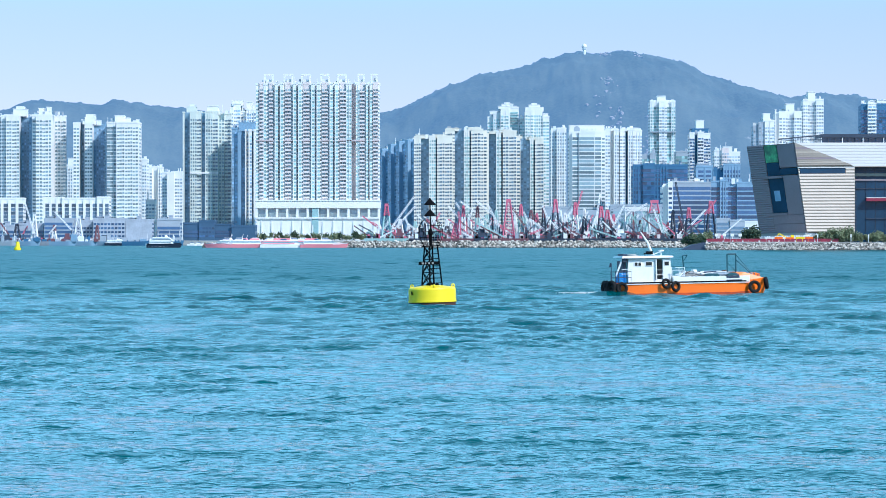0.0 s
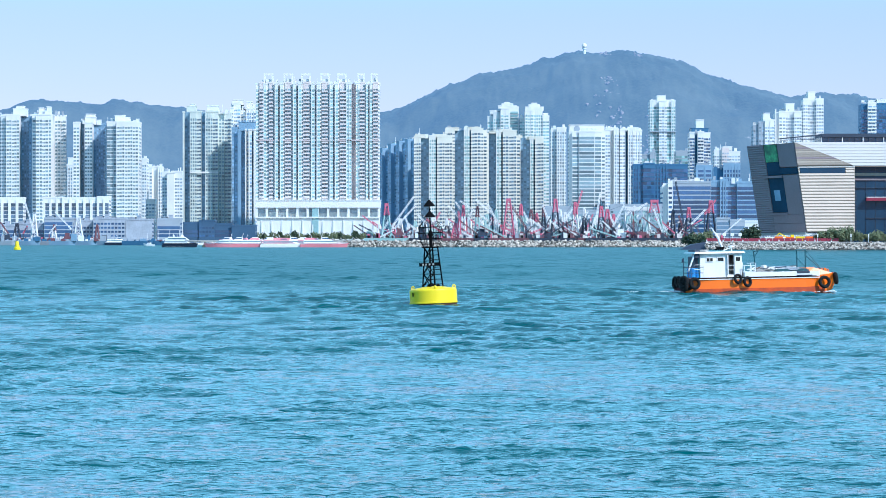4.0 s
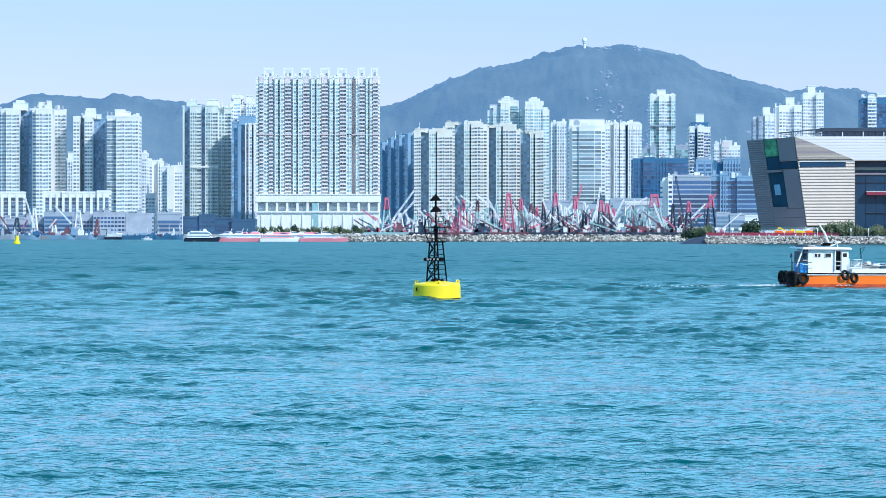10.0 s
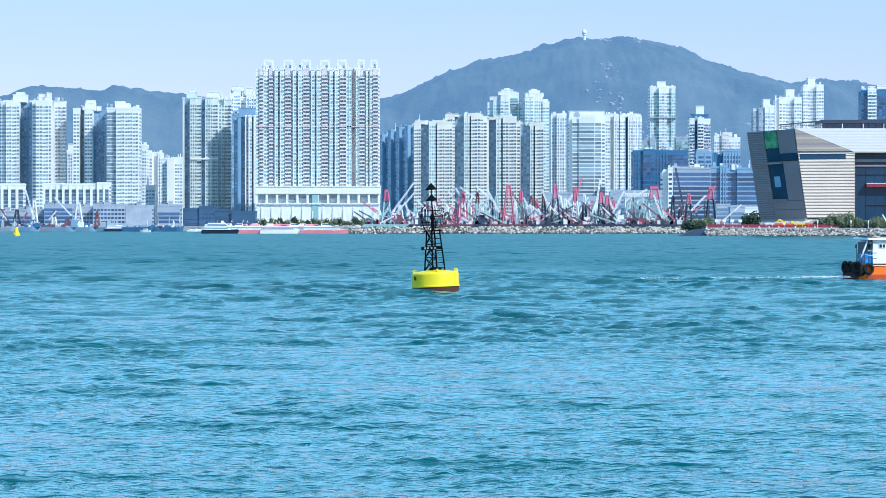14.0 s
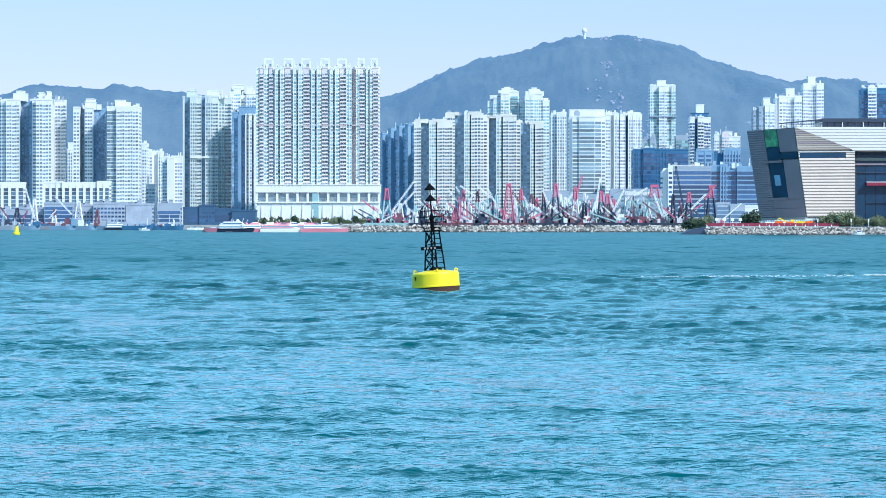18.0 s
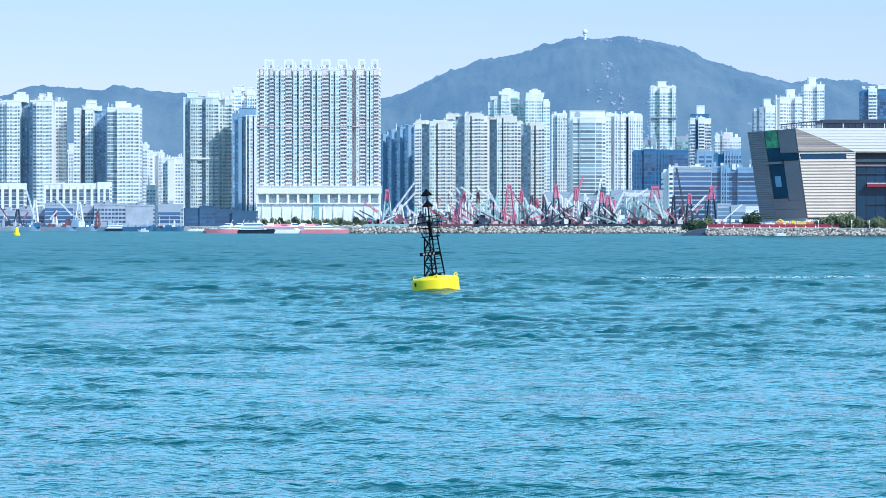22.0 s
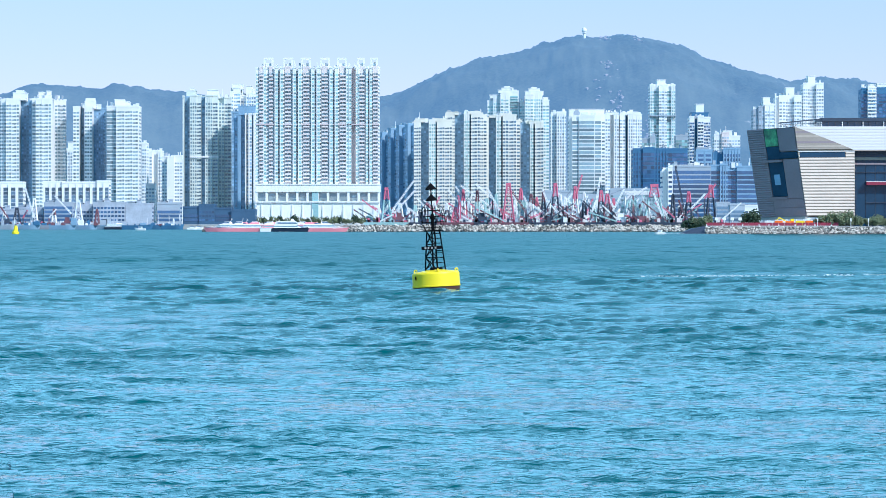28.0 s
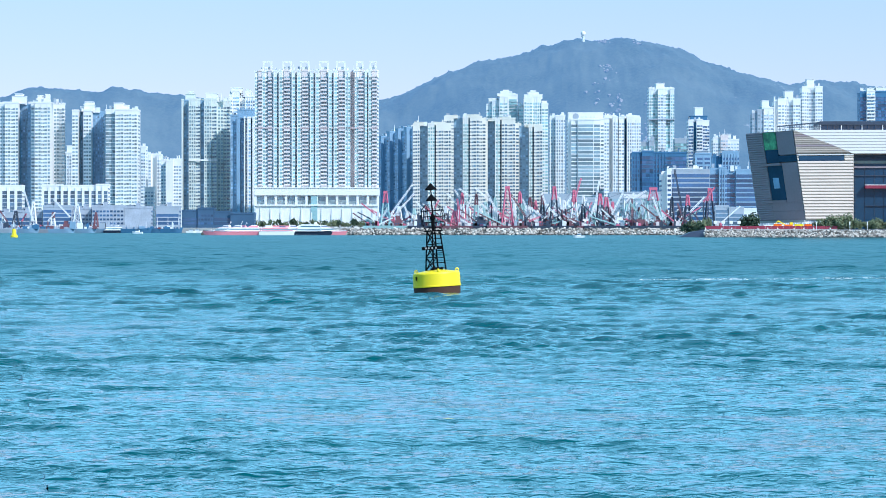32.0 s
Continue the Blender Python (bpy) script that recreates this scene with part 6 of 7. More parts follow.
for i, u in enumerate((1268, 1282, 1296, 1310)):
    s = thing("bollard_light", "short white lamp post on the promenade", "lamp", wx(u, 1398), 1398, 3.0, "promenade lamps")
    b = Buf(); b.tube((0, 0, 0), (0, 0, 3.0), 0.12); part("post", b, "white_paint", s)
    b = Buf(); b.box(-0.7, 0.7, -0.2, 0.2, 2.4, 3.6); part("head", b, "white_paint", s)


for u in (1447, 1506, 1537):
    s = thing("sign_post", "thin white sign post among the promenade bushes", "sign", wx(u, 1393), 1393, 3.0, "promenade signs")
    b = Buf(); b.tube((0, 0, 0), (0, 0, 3.2), 0.09); part("post", b, "white_paint", s)
    b = Buf(); b.box(-0.25, 0.25, -0.14, -0.09, 2.0, 3.3); part("sign_plate", b, "white_paint", s)


# ---------------------------------------------------------------- the yellow buoy
buoy = thing("navigation_buoy", "yellow harbour buoy with a black lattice mast and twin cones", "buoy", 0, 250, 0)
buoy.scale = (0.96, 0.96, 0.96)
R_ = 1.82
b = Buf(); b.ring([(R_ - 0.16, -0.20), (R_, -0.14), (R_, 0.84), (R_ - 0.04, 0.93), (R_ - 0.14, 0.99), (0.55, 1.17), (0.3, 1.18)], 96); part("float", b, "yellow_paint", buoy, "glossy yellow drum float")
b = Buf(); b.ring([(R_ - 0.5, -0.95), (R_ - 0.05, -0.75), (R_ - 0.02, -0.16)], 48); part("waterline_band", b, "weed_stain", buoy, "dark weed-stained band at the waterline")
b = Buf(); b.ring([(R_ + 0.04, -0.13), (R_ + 0.04, -0.03), (R_ - 0.02, -0.02)], 48, cap=False); part("rubbing_strake", b, "yellow_paint", buoy)
for a in (12, 102, 168, 282):
    b = Buf(); x, y = math.cos(radians(a)) * (R_ - 0.2), math.sin(radians(a)) * (R_ - 0.2)
    b.torus((x, y, 1.1), (math.cos(radians(a + 90)), math.sin(radians(a + 90)), 0), 0.11, 0.05, 14, 8)
    b.box(x - 0.12, x + 0.12, y - 0.08, y + 0.08, 0.9, 1.04)
    part("lifting_eye", b, "yellow_paint", buoy)
b = Buf(); b.box(-1.47, -1.39, -1.30, -1.08, 0.44, 0.72); part("draught_mark", b, "black_paint", buoy, "small black painted mark")
lo, hi = 0.78, 0.50
zb, zt = 1.14, 4.12
feet = [Vector((lo * x, lo * y, zb)) for x, y in ((-1, 0), (-0.10, -1), (1, 0), (0.10, 1))]
tops = [Vector((hi * x, hi * y, zt)) for x, y in ((-1, 0), (-0.10, -1), (1, 0), (0.10, 1))]
for k, (p, q) in enumerate(zip(feet, tops)):
    b = Buf(); b.tube(p, q, 0.07 if k % 2 else 0.058, 0.055, 8); part("leg", b, "black_paint", buoy)
for k in (0, 3):                            # crossed braces on the two closed faces
    for i in range(3):
        b = Buf()
        a0, a1 = feet[k].lerp(tops[k], i / 3), feet[(k + 1) % 4].lerp(tops[(k + 1) % 4], i / 3)
        c0, c1 = feet[k].lerp(tops[k], (i + 1) / 3), feet[(k + 1) % 4].lerp(tops[(k + 1) % 4], (i + 1) / 3)
        b.tube(a0, c1, 0.036, n=6); b.tube(a1, c0, 0.036, n=6); b.tube(a0, a1, 0.036, n=6)
        part("brace", b, "black_paint", buoy)
for i in range(8):                          # rungs up the open face
    t = (i + 0.5) / 8
    b = Buf(); b.tube(feet[1].lerp(tops[1], t), feet[2].lerp(tops[2], t), 0.034, n=6); part("rung", b, "black_paint", buoy)
b = Buf(); b.tube(feet[2], feet[3], 0.036, n=6); b.tube(feet[2].lerp(tops[2], 0.5), feet[3].lerp(tops[3], 0.5), 0.034, n=6); part("tie_bar", b, "black_paint", buoy)
for x, y, h in ((-0.25, -0.5, 0.16), (0.2, -0.45, 0.2), (0.45, -0.3, 0.14), (-0.1, 0.3, 0.22)):
    b = Buf(); b.ring([(0.13, 1.1), (0.13, 1.12 + h), (0.06, 1.16 + h)], 10); b.v = [(vx + x, vy + y, vz) for vx, vy, vz in b.v]; part("deck_fitting", b, "black_paint", buoy)
b = Buf(); b.box(-0.66, 0.66, -0.66, 0.66, zt, zt + 0.09); part("platform", b, "black_paint", buoy)
b = Buf(); b.box(-0.90, 0.74, -0.80, -0.74, 2.72, 2.98); part("number_board", b, "black_paint", buoy, "black board with pale characters")
for x, w, c in ((-0.66, 0.15, 0), (-0.42, 0.12, 1), (-0.15, 0.12, 0), (0.12, 0.14, 0)):
    b = Buf(); b.box(x, x + w, -0.815, -0.8, 2.78, 2.92); part("character_bar", b, "concrete", buoy)
for k in range(9):
    b = Buf(); a = 2 * math.pi * (k + 0.3) / 9
    pts = [(0.58, zt + 0.05), (0.84, zt + 0.55), (0.95, zt + 1.15), (0.84, zt + 1.7), (0.55, zt + 2.05)]
    for (r0, z0), (r1, z1) in zip(pts, pts[1:]):
        b.tube((r0 * math.cos(a), r0 * math.sin(a), z0), (r1 * math.cos(a), r1 * math.sin(a), z1), 0.022, n=5)
    part("cage_bar", b, "black_paint", buoy)
for r, z in ((0.71, zt + 0.3), (0.87, zt + 0.7), (0.95, zt + 1.15), (0.86, zt + 1.6)):
    b = Buf(); b.torus((0, 0, z), (0, 0, 1), r, 0.02, 28, 5); part("cage_hoop", b, "black_paint", buoy)
b = Buf(); b.tube((0, 0, zt + 0.09), (0, 0, zt + 3.55), 0.06, 0.045, 8); part("mast_pole", b, "black_paint", buoy)
b = Buf(); b.ring([(0.13, zt + 0.1), (0.14, zt + 0.9), (0.2, zt + 0.95), (0.2, zt + 1.05), (0.1, zt + 1.35)], 14); part("lantern", b, "black_paint", buoy)
for z in (zt + 2.35, zt + 3.2):
    b = Buf(); b.ring([(0.44, z), (0.45, z + 0.05), (0.03, z + 0.52)], 20); part("topmark_cone", b, "black_paint", buoy, "black cone topmark, point up")

# ---------------------------------------------------------------- the orange work boat
boat = thing("work_boat", "orange-hulled work boat with a white wheelhouse and tyre fenders", "boat", 20, 300, 0)
S_ = 0.05


def bx(u):
    return (1050 + u / 3 - 1241) * S_ - 0.06 - (0.24 if 200 < u < 520 else 0.0)


def bz(v):
    z = (516.7 - (400 + v / 3)) * S_
    return z - 0.25 * min(1.0, max(0.0, (z - 1.6) / 1.9))


def hull_rows(rows):
    """Hull skin from stern to bow: (x, half beam, bottom half beam, low, top)."""
    b = Buf()
    for x, w, w2, low, top in rows:
        b.v += [(x, -w, top), (x, -w * 0.99, top - 0.35), (x + 0, -w2, low), (x, w2, low), (x, w * 0.99, top - 0.35), (x, w, top)]
    for i in range(len(rows) - 1):
        o = i * 6
        for j in range(5):
            b.f.append((o + j, o + j + 1, o + 7 + j, o + 6 + j))
    b.f.append((5, 4, 3, 2, 1, 0))
    o = (len(rows) - 1) * 6
    b.f.append((o, o + 1, o + 2, o + 3, o + 4, o + 5))
    return b


xs, xb = bx(160) + 0.16, bx(985) + 0.06
b = hull_rows([(xs, 1.9, 1.8, -0.5, 1.05), (xs + 0.7, 2.15, 2.1, -0.7, 1.10), (-4, 2.25, 2.22, -0.8, 1.12), (0, 2.25, 2.22, -0.8, 1.05), (4, 2.25, 2.22, -0.8, 1.05),
               (xb - 2.0, 2.2, 2.1, -0.7, 1.10), (xb - 0.9, 2.0, 1.8, -0.5, 1.20), (xb - 0.1, 1.7, 1.35, -0.1, 1.32), (xb + 0.15, 1.5, 1.2, 0.3, 1.34)])
part("hull", b, "orange_paint", boat, "bright orange steel hull")
b = Buf(); b.box(xs - 0.06, xs - 0.01, -1.85, 1.85, -0.5, 1.0); part("transom", b, "maroon_paint", boat, "dark maroon transom")
b = hull_rows([(xs + 0.6, 2.17, 2.13, -0.6, 0.12), (-4, 2.265, 2.25, -0.6, 0.14), (4, 2.265, 2.25, -0.6, 0.12), (xb - 2.0, 2.2, 2.14, -0.6, 0.16), (xb - 0.9, 1.93, 1.84, -0.5, 0.2)])
part("boot_top", b, "boot_paint", boat, "darker stained band at the waterline")
b = Buf(); b.box(xs + 0.3, xb - 2.2, -2.1, 2.1, 0.85, 1.0); part("deck", b, "rust", boat)
b = Buf(); b.box(xs + 0.5, xb - 1.8, -2.32, -2.22, 1.02, 1.12); part("rubbing_strake", b, "black_paint", boat)
b = Buf(); b.box(xs + 0.5, xb - 1.8, 2.22, 2.32, 1.02, 1.12); part("rubbing_strake", b, "black_paint", boat)
b = Buf(); b.box(bx(505), bx(900), -2.2, -2.06, 1.06, 1.52); part("bulwark", b, "white_paint", boat, "white painted bulwark")
b = Buf(); b.box(bx(505), bx(900), 2.06, 2.2, 1.06, 1.52); part("bulwark", b, "white_paint", boat)
b = Buf(); b.box(bx(505), bx(505) + 0.12, -2.06, 2.06, 1.0, 1.52); part("hatch_coaming", b, "white_paint", boat)
# wheelhouse with a real doorway
hx0_, hx1_, hz0, hz1 = bx(272), bx(500), 1.0, bz(142)
dx0, dx1, dz1 = bx(418), bx(455), bz(152)
b = Buf()
b.box(hx0_, dx0, -1.55, -1.45, hz0, hz1); b.box(dx1, hx1_, -1.55, -1.45, hz0, hz1); b.box(dx0, dx1, -1.55, -1.45, dz1, hz1)
b.box(dx0, dx1, -1.55, -1.45, hz0, hz0 + 0.35)
b.box(hx0_, hx1_, 1.45, 1.55, hz0, hz1); b.box(hx0_, hx0_ + 0.1, -1.45, 1.45, hz0, hz1); b.box(hx1_ - 0.1, hx1_, -1.45, 1.45, hz0, hz1)
part("wheelhouse", b, "white_paint", boat, "white wheelhouse with an open doorway")
b = Buf(); b.hexa([(bx(235), -1.9, bz(142)), (bx(512), -1.9, bz(142)), (bx(512), 1.9, bz(139)), (bx(235), 1.9, bz(139)),
                   (bx(240), -1.85, bz(131)), (bx(508), -1.85, bz(132)), (bx(508), 1.85, bz(132)), (bx(240), 1.85, bz(131))])
part("wheelhouse_roof", b, "white_paint", boat)
for u0, u1, v0, v1 in ((304, 343, 165, 193), (364, 402, 163, 192), (467, 490, 158, 186)):
    b = Buf(); b.box(bx(u0), bx(u1), -1.6, -1.545, bz(v1), bz(v0)); w_ = part("window_frame", b, "white_paint", boat)
    b = Buf(); b.box(bx(u0) + 0.06, bx(u1) - 0.06, -1.62, -1.6, bz(v1) + 0.06, bz(v0) - 0.06); part("pane", b, "cabin_glass", w_)
b = Buf(); b.box(bx(395), bx(420), -0.5, 0.5, bz(124), bz(108)); b.box(bx(380), bx(400), -0.2, 0.2, bz(124), bz(117)); part("roof_lights", b, "black_paint", boat)
b = Buf(); b.tube((bx(424), 0, bz(126)), (bx(398), 0, bz(60)), 0.12, 0.10, 10); b.tube((bx(398), 0, bz(60)), (bx(362), 0, bz(5)), 0.10, 0.05, 10)
part("raked_mast", b, "white_paint", boat, "white raked mast on the wheelhouse roof")
b = Buf(); b.tube((bx(428), 0, bz(126)), (bx(470), 0, bz(110)), 0.05, n=6); part("mast_stay", b, "white_paint", boat)
b = Buf(); b.tube((bx(246), -1.5, bz(134)), (bx(206), -1.5, bz(250)), 0.08, n=8); part("roof_strut", b, "white_paint", boat, "pale raked strut under the roof"); b = Buf(); b.tube((bx(262), -1.55, bz(140)), (bx(266), -1.55, 1.0), 0.07, n=6); part("roof_post", b, "green_paint", boat)
b = Buf(); b.box(bx(280), bx(300), -1.2, -0.2, bz(131), bz(124)); b.box(bx(312), bx(338), -0.6, 0.8, bz(131), bz(126)); part("roof_locker", b, "concrete", boat)
b = Buf(); b.box(bx(244), bx(266), -1.7, -0.9, bz(142) - 0.35, bz(142)); b.box(bx(252), bx(276), -1.0, 1.2, bz(132), bz(132) + 0.2); part("hung_gear", b, "dark_steel", boat)
b = Buf(); b.torus((bx(300), -1.0, bz(131) + 0.1), (0, 0, 1), 0.3, 0.08, 16, 6); part("coiled_hose", b, "concrete", boat, "grey hose coiled on the roof")
b = Buf(); b.ring([(0.05, 0), (0.05, 0.35), (0.28, 0.38), (0.28, 0.5), (0.05, 0.52)], 12); b.v = [(x + bx(470), y, z + bz(132)) for x, y, z in b.v]; part("radar_scanner", b, "white_paint", boat)
# plain dark block just aft of the wheelhouse wall
b = Buf(); b.box(bx(244), bx(264), -1.3, 0.9, 1.0, bz(158)); part("aft_dark_block", b, "dark_steel", boat, "dark upright block behind the wheelhouse")
for z in (1.75, 2.15):
    b = Buf(); b.tube((dx0 - 0.05, -1.6, z), (dx1 + 0.05, -1.6, z), 0.03, n=6); part("door_bar", b, "white_steel", boat)
b = Buf(); b.box(dx1 + 0.05, dx1 + 0.7, -1.66, -1.62, 1.3, dz1 - 0.05); leaf_ = part("side_door", b, "white_paint", boat, "white sliding door leaf")
b = Buf(); b.box(dx1 + 0.18, dx1 + 0.55, -1.68, -1.66, bz(190), bz(166)); part("pane", b, "cabin_glass", leaf_)
b = Buf(); b.box(xs + 0.5, bx(900), -2.29, -2.26, 0.92, 1.0); part("white_line", b, "white_paint", boat, "thin white line under the gunwale")
b = Buf(); b.box(bx(775), bx(845), -2.225, -2.2, bz(270), bz(257)); part("bulwark_opening", b, "dark_steel", boat)
b = Buf(); b.tube((bx(172), -1.2, 1.0), (bx(172), -1.2, bz(175)), 0.035, n=6); part("flag_staff", b, "dark_steel", boat)
b = Buf(); b.quad((bx(160), -1.25, bz(196)), (bx(176), -1.18, bz(190)), (bx(174), -1.16, bz(166)), (bx(164), -1.22, bz(172))); b.quad((bx(164), -1.20, bz(172)), (bx(174), -1.14, bz(166)), (bx(176), -1.16, bz(190)), (bx(160), -1.23, bz(196))); part("flag", b, "navy_hull", boat, "small dark blue flag")
for u in (232, 264):
    for y in (-1.3, -0.55):
        b = Buf(); b.ring([(0.27, 0.95), (0.29, 1.0), (0.29, 1.4), (0.27, 1.43), (0.29, 1.46), (0.29, 1.9), (0.26, 1.96)], 18)
        b.v = [(x + bx(u), yy + y, z) for x, yy, z in b.v]
        part("drum", b, "blue_plastic", boat, "blue plastic drum")
for z in (1.55, 2.05):
    b = Buf(); b.tube((bx(160), -1.95, z), (bx(285), -1.95, z), 0.03, n=6); part("guard_rail", b, "dark_steel", boat)
    b = Buf(); b.tube((bx(500), -2.0, z + 0.05), (bx(552), -2.0, z + 0.05), 0.03, n=6); part("guard_rail", b, "white_steel", boat)
for u in (160, 185, 215, 285, 505, 530, 550):
    b = Buf(); b.tube((bx(u), -1.97, 1.0), (bx(u), -1.97, 2.1), 0.03, n=6); part("rail_post", b, "white_steel" if u > 280 else "dark_steel", boat)
rng_ = random.Random(91)                    # timber, hoses and rods heaped on the long deck
for k in range(26):
    u0 = rng_.uniform(540, 780); u1 = u0 + rng_.uniform(25, 90); y0 = rng_.uniform(-1.7, 1.2)
    b = Buf(); b.beam((bx(u0), y0, rng_.uniform(1.6, 1.85)), (bx(min(u1, 830)), y0 + rng_.uniform(-0.4, 0.4), rng_.uniform(1.6, 2.0)), rng_.uniform(0.05, 0.11))
    part("loose_pole", b, rng_.choice(("concrete", "white_steel", "rust", "white_paint", "grey_wall", "dark_steel")), boat)
for u0, u1 in ((668, 745), (790, 850)):
    b = Buf(); b.box(bx(u0), bx(u1), -1.7, 0.4, 1.0, 1.68); b.box(bx(u0) + 0.1, bx(u1) - 0.1, -1.6, 0.3, 1.68, 1.74); part("deck_crate", b, "green_paint", boat, "dark green deck crate")
for u in (524, 552):
    b = Buf(); b.tube((bx(u), -1.98, 1.05), (bx(u), -1.98, 2.35), 0.03, n=6); part("rail_post", b, "white_steel", boat)
for z in (1.75, 2.32):
    b = Buf(); b.tube((bx(519), -1.98, z), (bx(552), -1.98, z), 0.03, n=6); part("guard_rail", b, "white_steel", boat)
for z in (1.85, 2.25):
    b = Buf(); b.tube((bx(232), -1.99, z), (bx(290), -1.99, z), 0.03, n=6); part("guard_rail", b, "white_steel", boat)
for u, w_, h_, mt in ((600, 0.5, 0.45, "concrete"), (632, 0.35, 0.6, "white_paint"), (665, 0.6, 0.35, "rust"), (742, 0.5, 0.4, "dark_steel"), (795, 0.45, 0.5, "rust")):
    b = Buf(); b.box(bx(u), bx(u) + w_, 0.3, 1.0, 1.0, 1.5 + h_); b.box(bx(u) + 0.05, bx(u) + w_ - 0.05, 0.2, 0.3, 1.2, 1.4 + h_); part("deck_box", b, mt, boat)
b = Buf(); b.box(bx(505), bx(508), -1.44, 1.44, 1.0, bz(200)); part("front_screen", b, "white_paint", boat)
b = Buf(); b.box(bx(322), bx(326), -1.63, -1.6, bz(193) + 0.05, bz(165) - 0.05); part("window_bar", b, "white_paint", boat)
b = Buf(); b.box(bx(240), bx(262), -1.6, -1.0, bz(160), bz(134)); part("horn_box", b, "dark_steel", boat)
b = Buf(); b.box(bx(418), bx(423), -1.75, -1.56, 1.35, dz1); part("door", b, "white_paint", boat, "white door folded open")
# tyre fenders
for u, v, r, tilt, red in ((226, 312, 0.40, 0, 1), (462, 292, 0.34, 25, 0), (514, 308, 0.36, 25, 0), (922, 318, 0.42, 0, 1), (182, 318, 0.40, -30, 0), (160, 304, 0.42, -60, 0), (163, 325, 0.38, -70, 0),
                           (992, 300, 0.42, 80, 0)):
    b = Buf(); y = -2.42 if 200 < u < 950 else -2.0
    b.torus((bx(u), y, bz(v)), (math.sin(radians(tilt)), -math.cos(radians(tilt)), 0.12), r, r * 0.35, 22, 10)
    ty = part("tyre_fender", b, "rubber", boat, "black rubber tyre fender", smooth=True)
    b = Buf(); b.tube((bx(u), y + 0.1, bz(v) + r), (bx(u), -2.2, 1.15), 0.02, n=5); part("rope", b, "black_paint", ty)
for y_, z_, r_ in ((-1.35, 0.72, 0.42), (-0.2, 0.78, 0.40), (1.0, 0.72, 0.42)):
    b = Buf(); b.torus((xs - 0.2, y_, z_), (-1, 0, 0.1), r_, r_ * 0.35, 22, 10)
    ty = part("tyre_fender", b, "rubber", boat, "black rubber tyre fender on the stern", smooth=True)
    b = Buf(); b.tube((xs - 0.15, y_, z_ + r_), (xs + 0.1, y_, 1.2), 0.02, n=5); part("rope", b, "black_paint", ty)
b = Buf(); b.tube((bx(560), -1.8, 1.0), (bx(546), -1.8, bz(135)), 0.06, n=6); b.tube((bx(546), -1.8, bz(135)), (bx(572), -1.8, bz(130)), 0.05, n=6); b.tube((bx(552), -1.8, bz(165)), (bx(570), -1.8, bz(132)), 0.035, n=6)
part("davit", b, "green_paint", boat)
for i, (u0, u1, y, z, r) in enumerate(((552, 700, -1.2, 1.62, 0.05), (560, 860, -0.6, 1.70, 0.05), (600, 840, 0.2, 1.80, 0.05), (690, 835, -1.5, 1.66, 0.06), (545, 640, -1.6, 1.72, 0.05), (640, 830, 0.9, 1.90, 0.05))):
    b = Buf(); b.tube((bx(u0), y, z), (bx(u1), y, z + 0.03), r, n=10); part("deck_pipe", b, "grey_wall" if i % 2 else "concrete", boat)
for u in (580, 640, 700, 760, 820):
    b = Buf(); b.box(bx(u), bx(u) + 0.18, -1.9, 1.8, 1.0, 1.55); part("pipe_cradle", b, "white_steel", boat)
b = Buf()
for u in (799, 846):
    b.tube((bx(u), -0.9, 1.0), (bx(u), -0.9, bz(130)), 0.06, n=8)
b.tube((bx(797), -0.9, bz(130)), (bx(848), -0.9, bz(130)), 0.06, n=8)
b.tube((bx(799), -0.9, bz(180)), (bx(846), -0.9, bz(235)), 0.03, n=6)
part("gantry_frame", b, "green_paint", boat, "dark green tubular gantry")
b = Buf(); b.tube((bx(848), -0.9, bz(165)), (bx(925), -1.5, bz(255)), 0.045, n=6); b.tube((bx(848), -0.9, bz(135)), (bx(925), -0.9, bz(240)), 0.025, n=6); part("gantry_stay", b, "green_paint", boat)
b = Buf()
b.hexa([(bx(828), -1.9, 1.0), (bx(985), -1.6, 1.3), (bx(985), 1.6, 1.3), (bx(828), 1.9, 1.0), (bx(838), -1.5, bz(238)), (bx(880), -1.5, bz(238)), (bx(880), 1.5, bz(238)), (bx(838), 1.5, bz(238))])
part("bow_platform", b, "orange_paint", boat, "sloping orange bow platform")
b = Buf(); b.box(bx(925), bx(975), -0.8, 0.8, 1.4, bz(250)); b.tube((bx(950), -0.9, bz(262)), (bx(950), 0.9, bz(262)), 0.3, n=14); part("windlass", b, "orange_paint", boat)
b = Buf(); b.box(bx(775), bx(860), -2.25, -2.19, bz(292), bz(278)); part("name_bar", b, "dark_steel", boat)
b = Buf()
for u, v in ((940, 245), (960, 252), (985, 265)):
    b.tube((bx(u), -1.2, 1.4), (bx(u), -1.2, bz(v)), 0.05, n=6)
part("bitt", b, "green_paint", boat)


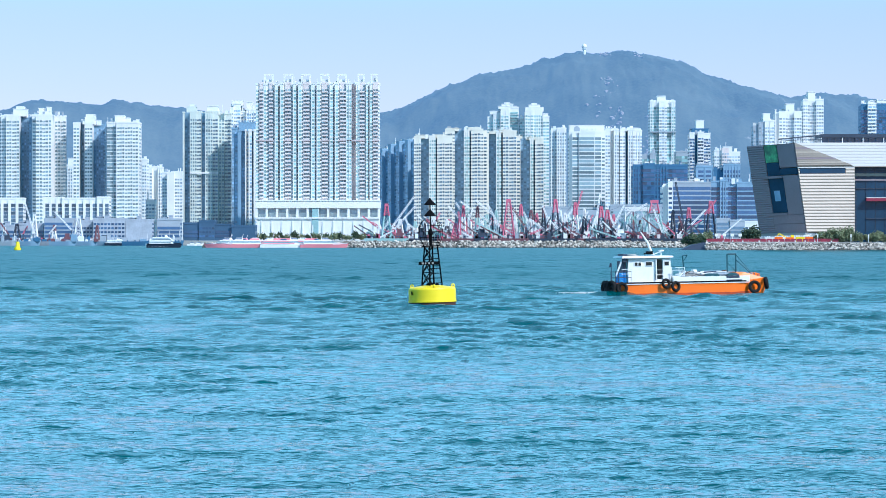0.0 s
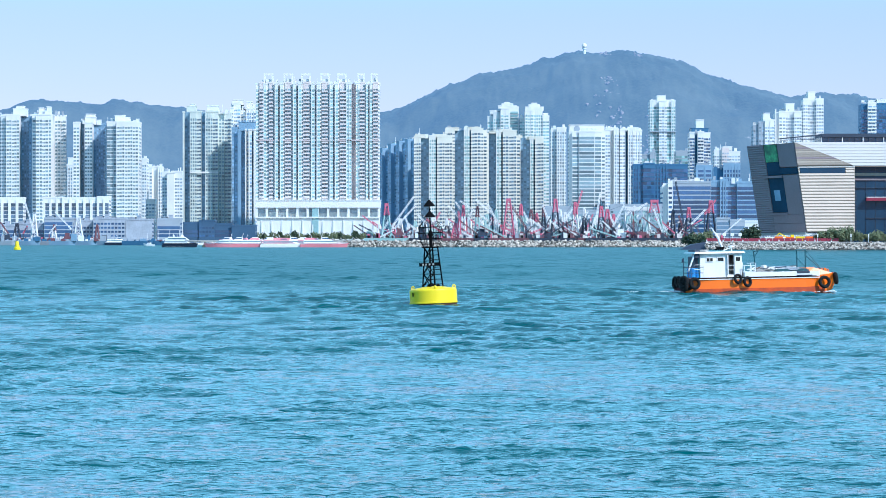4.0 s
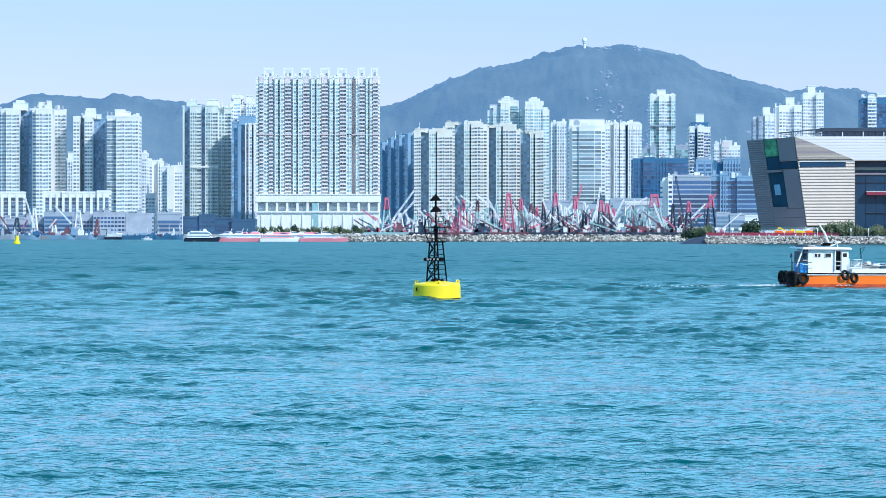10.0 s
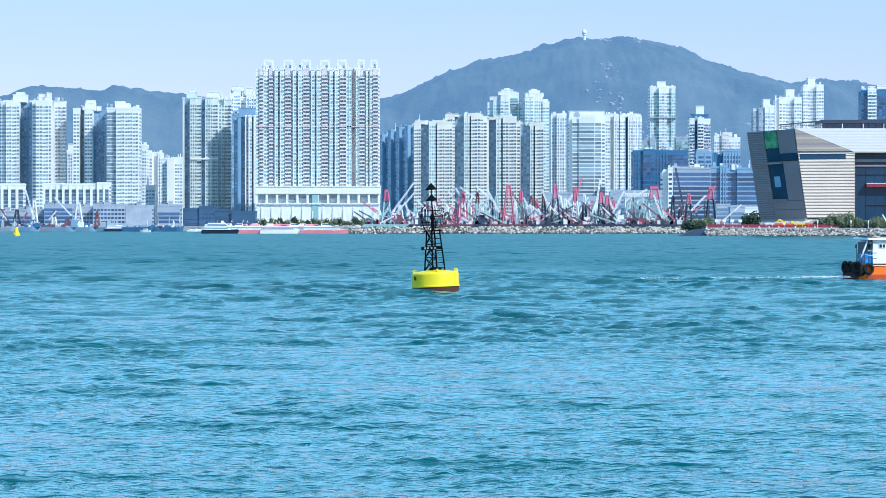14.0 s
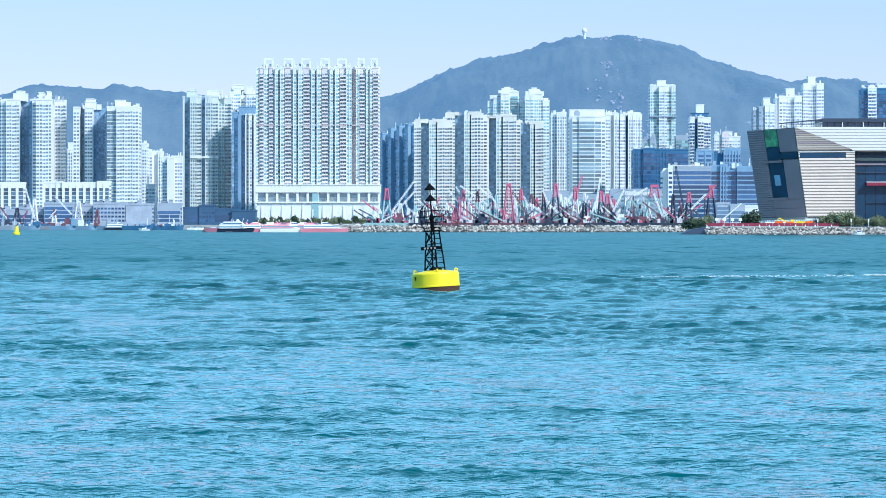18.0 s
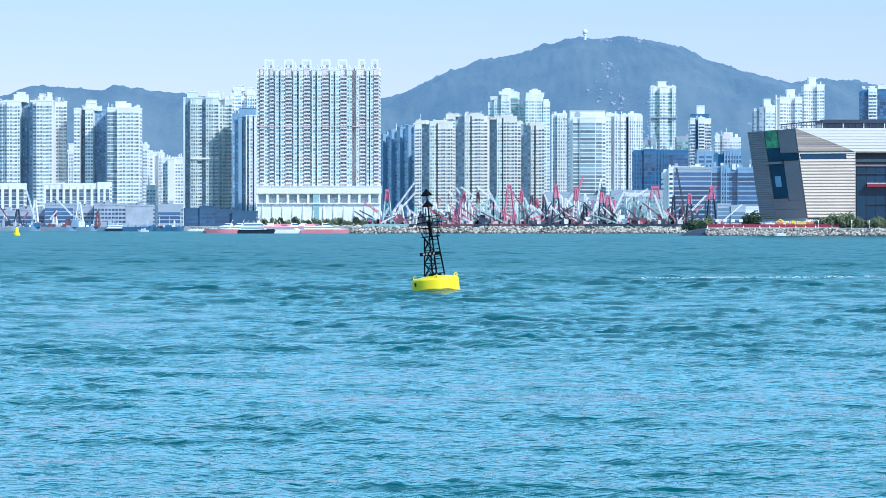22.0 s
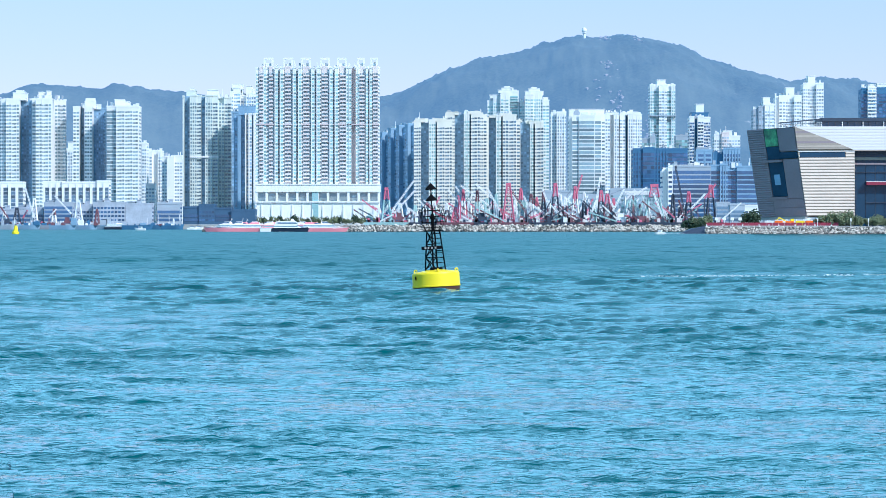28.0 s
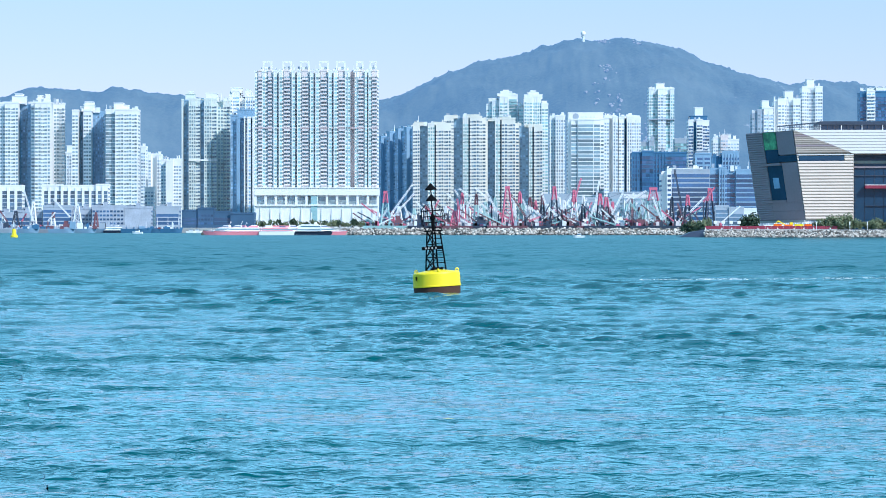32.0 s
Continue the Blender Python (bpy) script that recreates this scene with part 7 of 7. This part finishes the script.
# ---------------------------------------------------------------- what moves
def motions():
    # the sea: two trains of chop, one running in, one running out
    walk(chop_in, [(0, pose(0, 0, 0)), (16, pose(-1.2, -13.5, 0.0)), (32, pose(-2.5, -27, 0))])
    walk(chop_out, [(0, pose(-1.2, 0, 0)), (16, pose(0.3, 9.5, 0.0)), (32, pose(1.8, 19, 0))])

    # the buoy: drift in x, heave, lean
    D = 250.0
    k = D / LENS
    sway = [(0, 0.5, 0.1, -4), (0.5, 0.9, 0.2, -5), (1, 0, 0, -6), (1.5, -1.5, -1.5, -10), (2, -2, -1.4, -13), (2.5, -1, -0.4, -13), (3, 1.4, 2.7, -11), (3.5, 1.8, 3.9, -9),
            (5.5, 6.1, -1.3, -3), (6, 6.1, 1.1, -4), (6.5, 4.6, 2.6, -8), (7, 3.1, 1.5, -12), (7.5, 1.2, -0.4, -15), (8, 0.5, -0.5, -15), (8.5, 1.7, 1, -13), (9, 4.6, 3.4, -9),
            (9.5, 7.5, 4.4, -4), (10, 8.5, 3.8, -2), (10.5, 6.1, 2.5, -5), (11, 3.4, 1.9, -9), (11.5, 3.1, 1.6, -10), (12, 3, 1.2, -11), (12.5, 2.2, 0.6, -11), (13, 2.2, -0.3, -10),
            (13.5, 3.7, -0.8, -9), (14, 6.1, -1.7, -7), (14.5, 8.5, -1, -5), (16.5, 5.6, 2.4, -12), (17, 4.8, 0.2, -14), (17.5, 5.1, -0.3, -13), (18, 6.7, 1, -10), (18.5, 9.5, 3, -6),
            (19, 12.1, 1.5, -3), (19.5, 14, -1, -3), (20, 12.6, -4, -5), (20.5, 9, -3.8, -10), (21, 6.1, 0.8, -15), (21.5, 5, 6, -15), (22, 6, 8.5, -15), (22.5, 7, 7.2, -11), (23, 8.5, 2.6, -6),
            (23.5, 10, -0.7, -3), (24, 10, -1.5, -1), (24.5, 8.5, -1.2, -3), (25, 8, -0.6, -6), (25.5, 5.4, -0.4, -8), (27.5, 7.2, 1.1, -9), (28, 7.7, 1.4, -9), (28.5, 8.6, 1.4, -5),
            (29, 9.2, 1.5, -3), (29.5, 9.2, 2.5, -4), (30, 8.8, 3, -6), (30.5, 6.3, 1.8, -10), (31, 7.4, -1, -12), (31.5, 9.5, -4, -11), (32, 10.6, -4.4, -10)]
    walk(buoy, [(t, pose((764.7 + a - 784) * k, D, -h * k + 0.294, 0.8 * math.sin(t * 1.3), math.degrees(lean / 150.0), -6)) for t, a, h, lean in sway])

    # the work boat
    run = [(0, -29.1), (1, 0), (2, 32.2), (3, 64.4), (3.5, 79.7), (5.5, 140.9), (7, 188.2), (9, 249.7), (11, 308.9), (13, 367.6), (14, 390), (16.5, 455), (20, 557), (26, 731), (32, 905)]
    heave = [(0, -0.02), (0.5, 0.02), (1, 0.08), (1.5, 0.26), (2, 0.38), (2.5, 0.40), (3, 0.35), (3.5, 0.32), (5.5, 0.28), (6, 0.3), (6.5, 0.33), (7, 0.28), (8, 0.18), (9, 0.18),
             (10, 0.10), (11, 0.14), (12, 0.18), (13, 0.16), (14, 0.2), (16, 0.12), (18, 0.2), (21, 0.1), (24, 0.2), (28, 0.1), (32, 0.16)]
    pitch = [(0, -1.0), (1, 0.2), (2, 0.0), (3, -1.4), (3.5, -1.4), (5.5, 0.0), (6.5, -0.5), (8, -0.6), (10, 0.3), (12, -0.5), (14, 0.3), (18, -0.5), (24, 0.4), (32, -0.3)]

    def at(table, t):
        return float(np.interp(t, [r[0] for r in table], [r[1] for r in table]))

    rows = []
    for t in np.arange(0, 32.01, 0.5):
        d = 298 + 0.7 * min(t, 18)
        rows.append((float(t), pose((1241 + at(run, t) - 784) / LENS * d - 0.06, d, at(heave, t), 1.2 * math.sin(1.5 * t), at(pitch, t), 9 + 0.42 * min(t, 16))))
    walk(boat, rows)
    walk(boat_wake, [(t, pose(m.translation.x - 6.8, m.translation.y - 1.6, -0.02)) for t, m in rows])
    for k, line in enumerate(wake_lines):       # each line rides under the hull until the boat leaves it behind
        rest = 27.0 + 9.5 * k
        left = next((m.translation.y for t, m in rows if m.translation.x + 4 > rest), rows[-1][1].translation.y)
        walk(line, [(t, pose(min(rest, m.translation.x + 4), min(left, m.translation.y) - 0.8, 0.0)) for t, m in rows])

    walk(hull_foam, [(t, m @ pose(6.7, -2.42, -0.42)) for t, m in rows])

    # the passing ferry
    rows = []
    for t, u, d in ((0, 291, 1800), (3, 312, 1775), (6, 332, 1748), (9, 352, 1722), (12, 374, 1698), (14, 390, 1690), (17, 410, 1684), (20, 434, 1680), (23, 464, 1676), (25.5, 492, 1673), (28, 514, 1670), (32, 557, 1666)):
        rows.append((t, pose(wx(u, d), d, 0, 0, 0.4 * math.sin(t), -4)))
    walk(passing_ferry, rows)
    walk(ferry_wake, [(t, pose(m.translation.x + 2, m.translation.y - 2, 0)) for t, m in rows])
    walk(launch, [(t, pose(wx(u, 2000), 2000, 0, 0, 0, 172)) for t, u in ((0, 266), (6, 262), (12, 258), (20, 253), (32, 245))])
    run = [(0, pose(wx(2156, 1345), 1345, 0, 0, 0, 180)), (16, pose(wx(1591, 1345), 1345, 0.05, 0, 2, 180)), (32, pose(wx(1026, 1345), 1345, 0, 0, 0, 180))]
    walk(speedboat, run)
    walk(speed_wake, [(t, pose(m.translation.x + 2, 1345, 0, 0, 0, 180)) for t, m in run])
    walk(far_buoy, [(t, pose(wx(31 - 0.12 * t, 1370), 1370, 0.06 * math.sin(t), 2 * math.sin(0.9 * t), 2.5 * math.sin(0.7 * t + 1), 0)) for t in range(0, 33, 2)])


motions()
